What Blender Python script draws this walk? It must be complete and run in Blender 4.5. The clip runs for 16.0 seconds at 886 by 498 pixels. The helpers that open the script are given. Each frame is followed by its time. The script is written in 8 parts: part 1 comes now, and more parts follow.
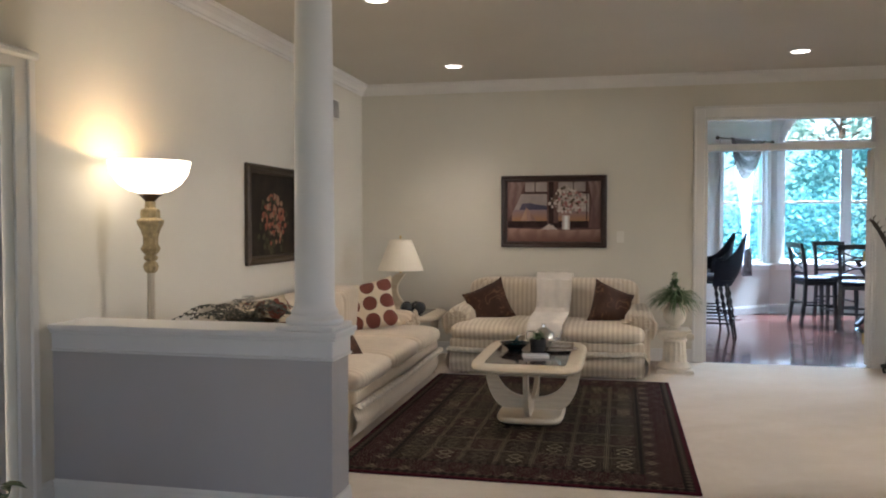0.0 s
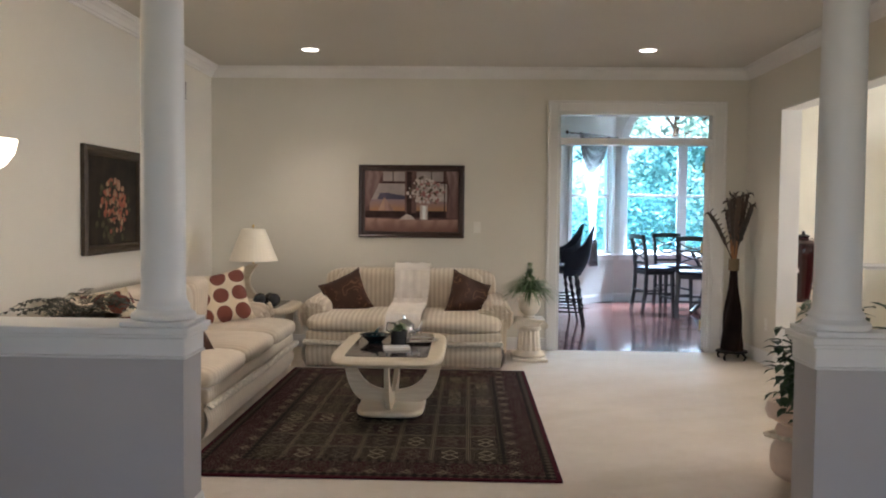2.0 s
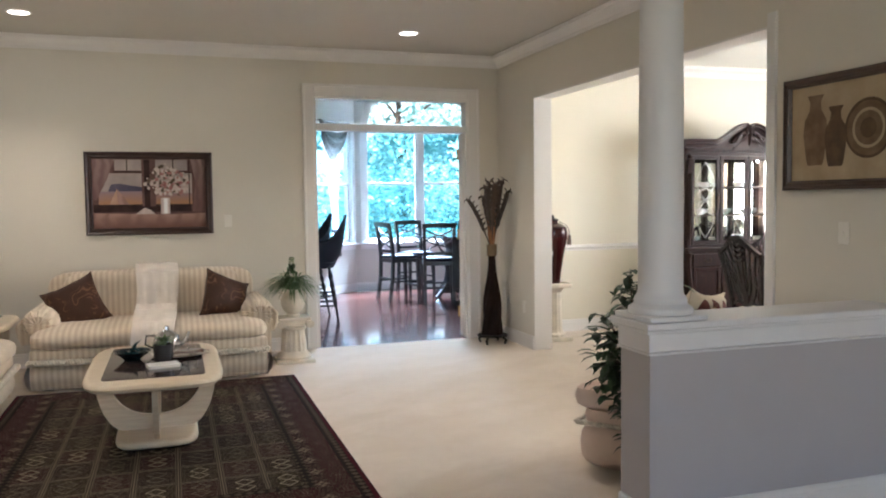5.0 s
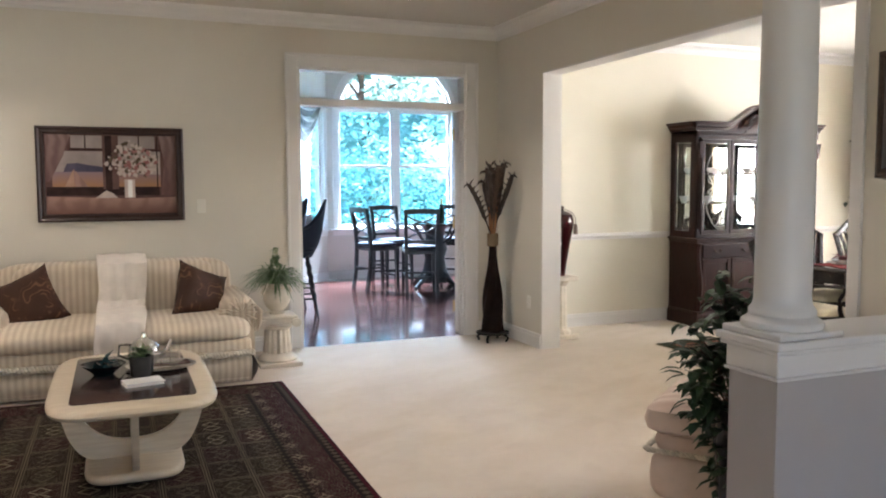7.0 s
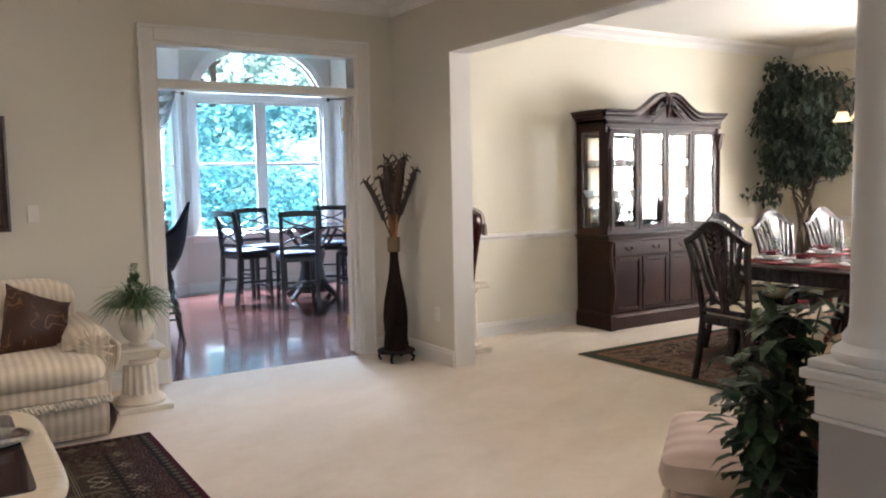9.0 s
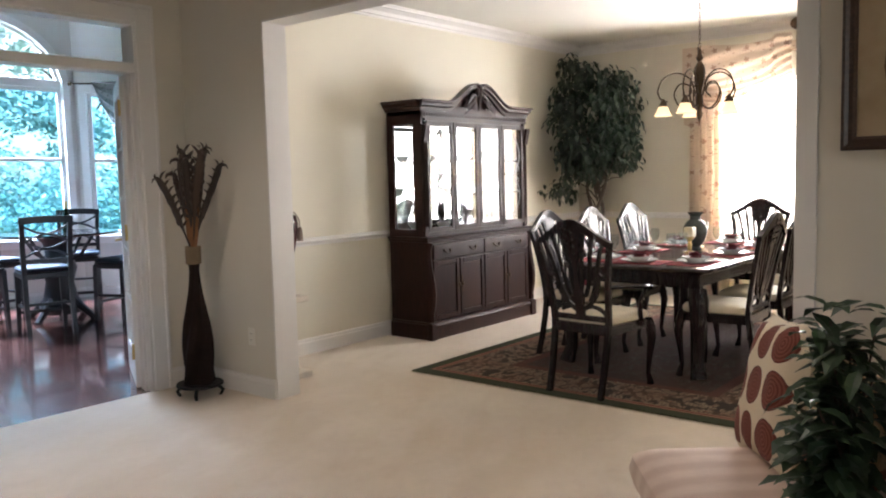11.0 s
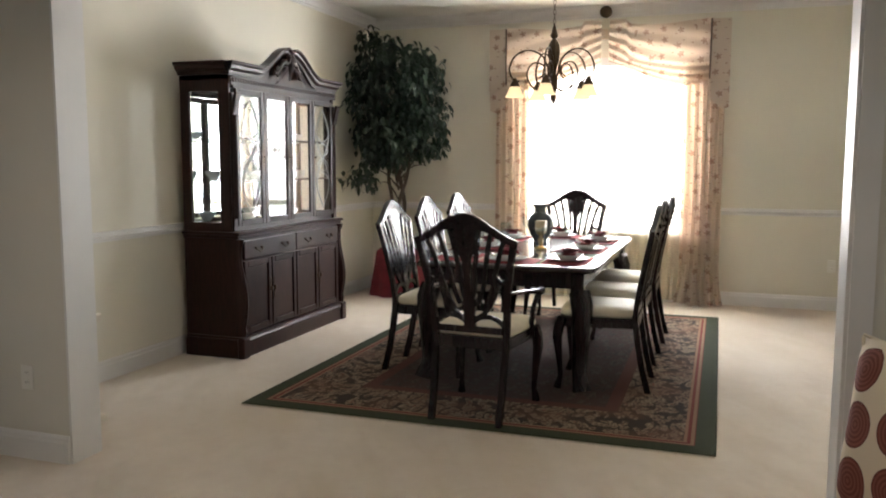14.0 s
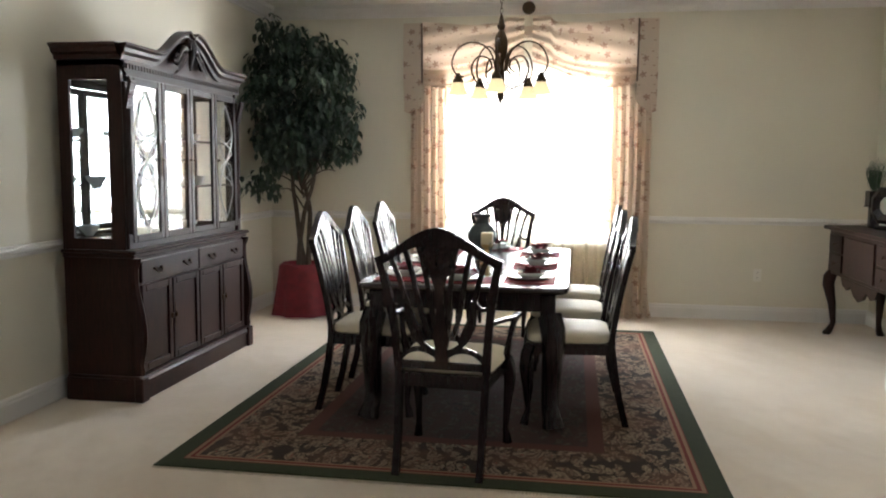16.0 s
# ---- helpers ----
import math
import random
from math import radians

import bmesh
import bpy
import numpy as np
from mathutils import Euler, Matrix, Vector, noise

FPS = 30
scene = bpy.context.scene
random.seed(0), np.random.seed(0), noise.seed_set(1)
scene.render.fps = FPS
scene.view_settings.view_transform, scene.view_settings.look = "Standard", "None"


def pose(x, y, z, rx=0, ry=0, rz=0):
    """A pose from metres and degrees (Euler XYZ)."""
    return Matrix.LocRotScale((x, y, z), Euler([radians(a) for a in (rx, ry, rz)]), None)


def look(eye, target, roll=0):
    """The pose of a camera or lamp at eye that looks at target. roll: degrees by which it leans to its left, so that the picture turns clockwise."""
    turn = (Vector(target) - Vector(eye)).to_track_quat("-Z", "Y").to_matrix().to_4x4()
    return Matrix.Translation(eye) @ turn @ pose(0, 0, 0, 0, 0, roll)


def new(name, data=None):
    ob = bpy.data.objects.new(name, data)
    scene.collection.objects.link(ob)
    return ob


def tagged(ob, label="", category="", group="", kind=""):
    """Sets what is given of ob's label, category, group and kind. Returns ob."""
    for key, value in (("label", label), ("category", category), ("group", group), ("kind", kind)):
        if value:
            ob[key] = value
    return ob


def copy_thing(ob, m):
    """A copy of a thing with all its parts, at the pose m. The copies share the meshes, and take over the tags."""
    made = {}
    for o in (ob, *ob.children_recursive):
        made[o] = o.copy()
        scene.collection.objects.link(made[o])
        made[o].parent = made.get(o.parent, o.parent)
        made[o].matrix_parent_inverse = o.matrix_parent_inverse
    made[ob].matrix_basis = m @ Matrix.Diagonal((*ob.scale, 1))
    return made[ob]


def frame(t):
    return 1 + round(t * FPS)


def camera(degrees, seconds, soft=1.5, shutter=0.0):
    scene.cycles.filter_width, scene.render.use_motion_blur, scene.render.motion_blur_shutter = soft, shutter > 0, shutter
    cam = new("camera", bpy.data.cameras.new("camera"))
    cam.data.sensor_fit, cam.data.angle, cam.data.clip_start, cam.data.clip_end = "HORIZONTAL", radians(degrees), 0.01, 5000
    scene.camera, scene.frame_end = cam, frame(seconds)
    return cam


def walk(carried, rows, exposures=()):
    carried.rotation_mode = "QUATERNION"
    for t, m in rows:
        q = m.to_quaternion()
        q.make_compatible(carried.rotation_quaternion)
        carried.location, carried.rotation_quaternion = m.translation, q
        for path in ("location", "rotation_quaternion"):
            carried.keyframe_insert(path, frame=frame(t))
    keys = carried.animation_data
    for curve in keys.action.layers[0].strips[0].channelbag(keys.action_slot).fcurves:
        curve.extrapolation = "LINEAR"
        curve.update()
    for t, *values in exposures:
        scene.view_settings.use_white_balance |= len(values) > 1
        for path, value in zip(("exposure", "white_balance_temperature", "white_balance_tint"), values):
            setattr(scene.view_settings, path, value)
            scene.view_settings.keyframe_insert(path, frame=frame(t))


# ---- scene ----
cam = camera(57.4, 16.0, soft=2.0)
EXPOSURES = [(0, 1.75, 6380, 15), (2.0, 1.88, 6380, 15), (3.5, 2.17, 6300, 15), (4.7, 2.22, 6220, 14), (7.5, 2.16, 6340, 16), (9.0, 1.98, 6420, 18),
             (11.3, 1.66, 6420, 17), (12.5, 1.42, 6300, 14), (14.0, 1.3, 6150, 12), (16, 1.2, 5950, 10)]
PATH = [
    (0, (0.166, 0.097, 1.43), (-0.26, 2.05, 1.364), 0.0),
    (0.5, (0.148, 0.121, 1.425), (-0.21, 2.087, 1.351), 0.3),
    (1, (0.129, 0.138, 1.427), (-0.129, 2.12, 1.353), 0.6),
    (1.5, (0.108, 0.175, 1.428), (-0.054, 2.167, 1.352), 0.6),
    (2, (0.082, 0.227, 1.422), (0.02, 2.224, 1.334), 0.6),
    (2.5, (0.039, 0.295, 1.426), (0.078, 2.292, 1.325), 0.3),
    (3, (-0.026, 0.373, 1.427), (0.109, 2.366, 1.326), 0.5),
    (3.5, (-0.091, 0.442, 1.412), (0.145, 2.426, 1.32), 1.2),
    (4, (-0.172, 0.522, 1.413), (0.206, 2.484, 1.323), 0.8),
    (4.5, (-0.26, 0.615, 1.423), (0.282, 2.538, 1.322), -0.6),
    (6.8, (-0.465, 1.492, 1.447), (0.27, 3.346, 1.292), -0.1),
    (7, (-0.491, 1.587, 1.446), (0.254, 3.437, 1.289), -0.2),
    (7.5, (-0.47, 1.832, 1.409), (0.295, 3.674, 1.26), -0.1),
    (8, (-0.453, 2.104, 1.427), (0.356, 3.928, 1.29), -0.0),
    (8.5, (-0.43, 2.358, 1.418), (0.476, 4.136, 1.282), -1.0),
    (9, (-0.404, 2.633, 1.428), (0.659, 4.319, 1.265), -1.2),
    (11.3, (-0.324, 3.831, 1.415), (1.253, 5.05, 1.25), -1.2),
    (11.5, (-0.313, 3.921, 1.425), (1.286, 5.112, 1.27), -1.0),
    (12, (-0.269, 4.112, 1.417), (1.407, 5.196, 1.284), -0.8),
    (12.5, (-0.214, 4.388, 1.399), (1.55, 5.321, 1.264), -0.6),
    (13, (-0.13, 4.602, 1.385), (1.678, 5.442, 1.22), -0.2),
    (13.5, (-0.02, 4.792, 1.395), (1.812, 5.571, 1.201), 0.2),
    (14, (0.078, 5.018, 1.393), (1.96, 5.661, 1.179), 0.1),
    (14.5, (0.231, 5.189, 1.392), (2.164, 5.644, 1.16), -0.3),
    (15, (0.35, 5.36, 1.404), (2.309, 5.677, 1.155), 0.3),
    (15.5, (0.473, 5.528, 1.409), (2.437, 5.836, 1.193), 0.5),
    (16, (0.632, 5.686, 1.39), (2.596, 6.003, 1.19), 0.4),
]
walk(cam, [(t, look(eye, target, roll)) for t, eye, target, roll in PATH], EXPOSURES)

# ---- world, sun and large lights ----
world = bpy.data.worlds.new("sky")
scene.world = world
world.use_nodes = True
wn = world.node_tree
wn.nodes.clear()
sky = wn.nodes.new("ShaderNodeTexSky")
sky.sky_type = "NISHITA"
sky.sun_disc = False
sky.sun_elevation = radians(42)
sky.sun_rotation = radians(235)
bg = wn.nodes.new("ShaderNodeBackground")
bg.inputs["Strength"].default_value = 0.15
wo = wn.nodes.new("ShaderNodeOutputWorld")
wn.links.new(sky.outputs[0], bg.inputs[0])
wn.links.new(bg.outputs[0], wo.inputs[0])


def lamp(name, kind, energy, m, color=(1, 1, 1), **kw):
    d = bpy.data.lights.new(name, kind)
    d.energy, d.color = energy, color
    for k, v in kw.items():
        if k == "shape":
            d.shape = v
        elif k == "size":
            d.size = v
        elif k == "size_y":
            d.size_y = v
        elif k == "angle":
            d.angle = v
        elif k == "spot_size":
            d.spot_size = v
        elif k == "spot_blend":
            d.spot_blend = v
        elif k == "radius":
            d.shadow_soft_size = v
        elif k == "spread":
            d.spread = v
    ob = new(name, d)
    ob.matrix_world = m
    return ob


lamp("sun", "SUN", 5.0, look((0, 0, 0), (0.82 * math.cos(radians(42)), 0.57 * math.cos(radians(42)), -math.sin(radians(42)))), (1, 0.95, 0.87), angle=radians(0.5))
DAY = (0.78, 0.89, 1.0)
# sky light through the openings
lamp("dining_window_light", "AREA", 86, look((8.62, 6.13, 1.52), (5.5, 6.13, 1.1)), (0.96, 0.98, 1.0), shape="RECTANGLE", size=1.6, size_y=1.6)
lamp("bay_sky_light", "AREA", 3200, look((3.7, 15.3, 4.6), (3.4, 12.0, 0.6)), (0.55, 0.76, 1.0), shape="RECTANGLE", size=4.5, size_y=1.6)
lamp("entry_window_light", "AREA", 4.1, look((0.2, -2.2, 1.7), (0.2, 4, 1.1)), (0.62, 0.76, 1.0), shape="RECTANGLE", size=2.4, size_y=2.0)
# the last can, at (1.70, 5.36), is unseen, added to brighten the carpet
CANS = [(-1.40, 7.75), (1.70, 7.72), (-1.44, 5.36), (1.70, 5.36)]
for cx, cy in CANS:
    lamp("can_light", "SPOT", 22.5, look((cx, cy, 2.925), (cx, cy + 0.001, 0)), (1, 0.89, 0.76), spot_size=radians(112), spot_blend=0.75, radius=0.05)
lamp("floor_lamp_bulb", "POINT", 3.1, pose(-2.36, 4.17, 1.80), (1, 0.64, 0.26), radius=0.03)


# ---- materials ----
class Net:
    """Small helper to write node trees."""

    def __init__(self, name):
        self.m = bpy.data.materials.new(name)
        self.m.use_nodes = True
        self.t = self.m.node_tree
        self.t.nodes.clear()
        self.out = self.t.nodes.new("ShaderNodeOutputMaterial")
        self.co = self.t.nodes.new("ShaderNodeTexCoord")

    def node(self, kind, **kw):
        n = self.t.nodes.new(kind)
        for k, v in kw.items():
            self.put(n.inputs[k.replace("_", " ")], v)
        return n

    def put(self, sock, v):
        if isinstance(v, bpy.types.NodeSocket):
            self.t.links.new(v, sock)
        elif isinstance(v, (tuple, list)) and len(v) == 3 and sock.type == "RGBA":
            sock.default_value = (*v, 1)
        else:
            sock.default_value = v

    def math(self, op, a, b=0.0, c=0.0):
        n = self.t.nodes.new("ShaderNodeMath")
        n.operation = op
        for i, v in enumerate((a, b, c)):
            self.put(n.inputs[i], v)
        return n.outputs[0]

    def mix(self, f, a, b):
        n = self.t.nodes.new("ShaderNodeMix")
        n.data_type = "RGBA"
        self.put(n.inputs["Factor"], f)
        self.put(n.inputs[6], a)
        self.put(n.inputs[7], b)
        return n.outputs[2]

    def noise(self, scale, detail=3.0, vec=None, rough=0.55):
        n = self.node("ShaderNodeTexNoise", Scale=scale, Detail=detail, Roughness=rough)
        self.t.links.new(vec or self.co.outputs["Object"], n.inputs["Vector"])
        return n.outputs[0]

    def voronoi(self, scale, vec=None, what="Distance"):
        n = self.node("ShaderNodeTexVoronoi", Scale=scale)
        self.t.links.new(vec or self.co.outputs["Object"], n.inputs["Vector"])
        return n.outputs[what]

    def xyz(self):
        n = self.t.nodes.new("ShaderNodeSeparateXYZ")
        self.t.links.new(self.co.outputs["Object"], n.inputs[0])
        return n.outputs

    def vec(self, x, y, z=0.0):
        n = self.t.nodes.new("ShaderNodeCombineXYZ")
        for i, v in enumerate((x, y, z)):
            self.put(n.inputs[i], v)
        return n.outputs[0]

    def ramp(self, v, lo, hi):
        n = self.t.nodes.new("ShaderNodeMapRange")
        self.put(n.inputs[0], v)
        n.inputs[1].default_value, n.inputs[2].default_value = lo, hi
        return n.outputs[0]

    def bump(self, h, strength, dist=0.01):
        n = self.node("ShaderNodeBump", Strength=strength, Distance=dist)
        self.t.links.new(h, n.inputs["Height"])
        return n.outputs[0]

    def surface(self, color, rough=0.5, metal=0.0, normal=None, **kw):
        p = self.t.nodes.new("ShaderNodeBsdfPrincipled")
        self.put(p.inputs["Base Color"], color)
        self.put(p.inputs["Roughness"], rough)
        self.put(p.inputs["Metallic"], metal)
        if normal:
            self.t.links.new(normal, p.inputs["Normal"])
        for k, v in kw.items():
            self.put(p.inputs[k.replace("_", " ")], v)
        self.t.links.new(p.outputs[0], self.out.inputs[0])
        self.p = p
        return self.m


def simple(name, c, rough=0.5, metal=0.0, vary=0.12, scale=6, fine=120, bump=0.1, dist=0.002, **kw):
    """Colour with broad and fine variation, and a fine relief."""
    n = Net(name)
    broad, grain = n.noise(scale), n.noise(fine, 2)
    d = tuple(x * (1 - vary) for x in c)
    l = tuple(min(1, x * (1 + vary * 0.6)) for x in c)
    col = n.mix(n.ramp(broad, 0.3, 0.7), d, l)
    col = n.mix(n.math("MULTIPLY", n.ramp(grain, 0.35, 0.75), vary), col, d)
    r = n.math("ADD", n.math("MULTIPLY", broad, 0.12), rough - 0.06)
    return n.surface(col, r, metal, n.bump(grain, bump, dist), **kw)


def wood(name, dark, light, rough=0.3, scale=1.0, axis=2, coat=0.0, spec=0.5, gloss=0.15):
    n = Net(name)
    o = n.xyz()
    s = [14 * scale] * 3
    s[axis] = 1.2 * scale
    v = n.vec(*(n.math("MULTIPLY", o[i], s[i]) for i in range(3)))
    g = n.noise(3.0, 6, v, 0.65)
    f = n.noise(14.0, 3, v)
    broad = n.noise(2.0, 2)
    info = n.t.nodes.new("ShaderNodeObjectInfo")
    k = n.math("ADD", n.ramp(g, 0.35, 0.68), n.math("MULTIPLY", n.math("SUBTRACT", info.outputs["Random"], 0.5), 0.5))
    col = n.mix(k, dark, light)
    col = n.mix(n.math("MULTIPLY", n.ramp(broad, 0.4, 0.7), 0.3), col, dark)
    r = n.math("ADD", n.math("MULTIPLY", f, 0.15), rough - 0.07)
    return n.surface(col, r, 0, n.bump(f, 0.08, 0.001), Coat_Weight=coat, Coat_Roughness=gloss, Specular_IOR_Level=spec)


def glow(name, color, strength):
    n = Net(name)
    e = n.node("ShaderNodeEmission", Color=color, Strength=strength)
    n.t.links.new(e.outputs[0], n.out.inputs[0])
    return n.m


def glass_mat(name, tint=(1, 1, 1)):
    n = Net(name)
    g = n.node("ShaderNodeBsdfGlossy", Roughness=0.02)
    t = n.node("ShaderNodeBsdfTransparent", Color=tint)
    lw = n.node("ShaderNodeLayerWeight", Blend=0.5)
    k = n.math("ADD", n.math("MULTIPLY", n.math("POWER", lw.outputs["Facing"], 4.0), 0.7), 0.05)
    m = n.t.nodes.new("ShaderNodeMixShader")
    n.t.links.new(k, m.inputs[0])
    n.t.links.new(t.outputs[0], m.inputs[1])
    n.t.links.new(g.outputs[0], m.inputs[2])
    n.t.links.new(m.outputs[0], n.out.inputs[0])
    return n.m


def sheer_mat(name, color, clear):
    n = Net(name)
    fold = n.noise(40, 2)
    t = n.node("ShaderNodeBsdfTransparent")
    d = n.node("ShaderNodeBsdfDiffuse", Color=color)
    l = n.node("ShaderNodeBsdfTranslucent", Color=color)
    a = n.t.nodes.new("ShaderNodeMixShader")
    b = n.t.nodes.new("ShaderNodeMixShader")
    a.inputs[0].default_value = 0.6
    n.put(b.inputs[0], n.math("ADD", n.math("MULTIPLY", fold, 0.2), clear - 0.1))
    n.t.links.new(d.outputs[0], a.inputs[1])
    n.t.links.new(l.outputs[0], a.inputs[2])
    n.t.links.new(a.outputs[0], b.inputs[1])
    n.t.links.new(t.outputs[0], b.inputs[2])
    n.t.links.new(b.outputs[0], n.out.inputs[0])
    return n.m


def carpet_mat():
    n = Net("cream_carpet")
    broad, mid, pile = n.noise(0.9, 4), n.noise(5, 4), n.noise(260, 2)
    col = n.mix(n.ramp(broad, 0.3, 0.7), (0.63, 0.53, 0.415), (0.74, 0.64, 0.525))
    col = n.mix(n.math("MULTIPLY", n.ramp(mid, 0.42, 0.68), 0.35), col, (0.58, 0.475, 0.37))
    col = n.mix(n.math("MULTIPLY", n.ramp(pile, 0.3, 0.7), 0.25), col, (0.48, 0.41, 0.33))
    o = n.xyz()
    # brushed tracks of the pile, lying one way and the other
    track = n.noise(1.6, 3, n.vec(n.math("ADD", n.math("MULTIPLY", o[0], 0.55), n.math("MULTIPLY", o[1], 0.35)), n.math("SUBTRACT", n.math("MULTIPLY", o[1], 2.0), n.math("MULTIPLY", o[0], 1.1))))
    spots = n.noise(14, 2)
    col = n.mix(n.math("MULTIPLY", n.ramp(track, 0.46, 0.62), 0.42), col, (0.56, 0.455, 0.33))
    col = n.mix(n.math("MULTIPLY", n.ramp(spots, 0.5, 0.75), 0.22), col, (0.52, 0.43, 0.33))
    return n.surface(col, 0.95, 0, n.bump(n.math("ADD", pile, n.math("MULTIPLY", spots, 2.0)), 0.5, 0.006), Sheen_Weight=0.4, Sheen_Roughness=0.4)


def stripe_mat(name, a, b, axis, pitch, ripple=True):
    """Woven upholstery with soft satin stripes across one axis."""
    n = Net(name)
    o = n.xyz()
    w = n.math("ADD", o[axis], n.math("MULTIPLY", n.noise(4, 2), 0.01))
    s = n.math("SINE", n.math("MULTIPLY", w, 2 * math.pi / pitch))
    k = n.ramp(s, -0.75, 0.75)
    weave = n.noise(220, 2)
    blot = n.noise(9, 3)
    col = n.mix(k, a, b)
    col = n.mix(n.math("MULTIPLY", n.ramp(blot, 0.45, 0.7), 0.3), col, tuple(x * 0.8 for x in a))
    rough = n.math("SUBTRACT", 0.8, n.math("MULTIPLY", k, 0.1))
    h = n.math("ADD", n.math("MULTIPLY", s, 0.12), weave)
    return n.surface(col, rough, 0, n.bump(h, 0.25, 0.003), Sheen_Weight=0.2)


def dot_mat():
    """Cream cotton with rows of brown ringed discs."""
    n = Net("dotted_cotton")
    o = n.xyz()
    p = 0.153
    cells = []
    for a in (0, 2):
        v = n.math("ADD", n.math("DIVIDE", o[a], p), 0.5 if a == 0 else 0.5)
        cells.append(n.math("SUBTRACT", n.math("FRACT", n.math("ADD", v, 20.0)), 0.5))
    r = n.math("SQRT", n.math("ADD", n.math("MULTIPLY", cells[0], cells[0]), n.math("MULTIPLY", cells[1], cells[1])))
    disc = n.math("LESS_THAN", r, 0.42)
    ring = n.math("SINE", n.math("MULTIPLY", r, 75.0))
    brown = n.mix(n.ramp(ring, -1, 1), (0.13, 0.03, 0.02), (0.24, 0.075, 0.05))
    col = n.mix(disc, (0.72, 0.62, 0.46), brown)
    return n.surface(col, 0.85, 0, n.bump(n.noise(240, 2), 0.3, 0.002))


def rug_mat(name, w, h, ground, border, edge, tones, cell, bands):
    """Oriental rug: edge, motif border and a field of mirrored motifs in panels."""
    n = Net(name)
    o = n.xyz()
    ax, ay = n.math("ABSOLUTE", o[0]), n.math("ABSOLUTE", o[1])
    d = n.math("MINIMUM", n.math("SUBTRACT", w / 2, ax), n.math("SUBTRACT", h / 2, ay))

    def cellco(size, long=1.0):
        cx = n.math("ABSOLUTE", n.math("SUBTRACT", n.math("FRACT", n.math("ADD", n.math("DIVIDE", o[0], size), 50.5)), 0.5))
        cy = n.math("ABSOLUTE", n.math("SUBTRACT", n.math("FRACT", n.math("ADD", n.math("DIVIDE", o[1], size * long), 50.5)), 0.5))
        ix = n.math("FLOOR", n.math("ADD", n.math("DIVIDE", o[0], size), 50.5))
        iy = n.math("FLOOR", n.math("ADD", n.math("DIVIDE", o[1], size * long), 50.5))
        return cx, cy, ix, iy

    cx, cy, ix, iy = cellco(cell, 1.25)
    kind = n.math("MODULO", n.math("ADD", ix, n.math("MULTIPLY", iy, 2.0)), 3.0)
    v = n.vec(n.math("MULTIPLY", cx, 9.0), n.math("MULTIPLY", cy, 9.0), n.math("MULTIPLY", kind, 3.7))
    m1, m2, m3 = n.noise(1.1, 2, v), n.noise(1.9, 2, v), n.noise(3.1, 1, v)
    # fine outlines that follow a mirrored, distorted figure
    ring = n.math("ADD", n.math("ADD", n.math("MULTIPLY", cx, 52.0), n.math("MULTIPLY", cy, 46.0)), n.math("MULTIPLY", m1, 34.0))
    lines = n.math("MULTIPLY", n.math("SINE", ring), n.math("SINE", n.math("ADD", n.math("MULTIPLY", n.math("SUBTRACT", cx, cy), 40.0), n.math("MULTIPLY", m2, 20.0))))
    pan = n.mix(n.math("GREATER_THAN", kind, 0.5), ground, tones[3])
    pan = n.mix(n.math("GREATER_THAN", kind, 1.5), pan, border)
    field = n.mix(n.math("GREATER_THAN", n.math("MULTIPLY", n.math("SINE", n.math("ADD", n.math("MULTIPLY", cx, 88.0), n.math("MULTIPLY", m2, 16.0))), n.math("SINE", n.math("ADD", n.math("MULTIPLY", cy, 82.0), n.math("MULTIPLY", m1, 14.0)))), 0.12), pan, tones[0])
    field = n.mix(n.math("GREATER_THAN", lines, 0.55), field, tones[1])
    field = n.mix(n.math("GREATER_THAN", m3, 0.56), field, tones[2])
    bud = n.math("LESS_THAN", n.math("ABSOLUTE", n.math("SUBTRACT", n.math("ADD", n.math("MULTIPLY", cx, 0.8), n.math("ABSOLUTE", n.math("SUBTRACT", cy, 0.16))), 0.17)), 0.022)
    pick = n.math("GREATER_THAN", n.noise(1.0, 0, n.vec(n.math("MULTIPLY", ix, 3.37), n.math("MULTIPLY", iy, 5.13), 2.0)), 0.5)
    field = n.mix(n.math("MULTIPLY", bud, n.math("ADD", 0.35, n.math("MULTIPLY", pick, 0.65))), field, tones[4])
    mx = n.math("MAXIMUM", cx, cy)
    field = n.mix(n.math("GREATER_THAN", mx, 0.425), field, ground)
    field = n.mix(n.math("MULTIPLY", n.math("GREATER_THAN", mx, 0.435), n.math("LESS_THAN", mx, 0.456)), field, tones[1])
    field = n.mix(n.math("GREATER_THAN", mx, 0.484), field, tones[1])
    bx, by, jx, jy = cellco(bands[3])
    vb = n.vec(n.math("MULTIPLY", bx, 7.0), n.math("MULTIPLY", by, 7.0), 8.3)
    b1, b2 = n.noise(1.6, 1, vb), n.noise(3.6, 1, vb)
    star = n.math("MINIMUM", n.math("ADD", bx, n.math("MULTIPLY", by, 4.0)), n.math("ADD", by, n.math("MULTIPLY", bx, 4.0)))
    bord = n.mix(n.math("GREATER_THAN", b1, 0.53), border, tones[2])
    bord = n.mix(n.math("GREATER_THAN", b2, 0.60), bord, tones[1])
    bord = n.mix(n.math("LESS_THAN", star, 0.27), bord, tones[1])
    bord = n.mix(n.math("LESS_THAN", n.math("ADD", bx, by), 0.07), bord, tones[2])
    gx, gy, _, _ = cellco(0.055)
    guard = n.mix(n.math("LESS_THAN", n.math("ADD", gx, gy), 0.42), ground, tuple(0.35 * (p + q) for p, q in zip(tones[0], tones[1])))
    col = n.mix(n.math("GREATER_THAN", d, bands[0]), edge, guard)
    col = n.mix(n.math("GREATER_THAN", d, bands[0] + 0.055), col, bord)
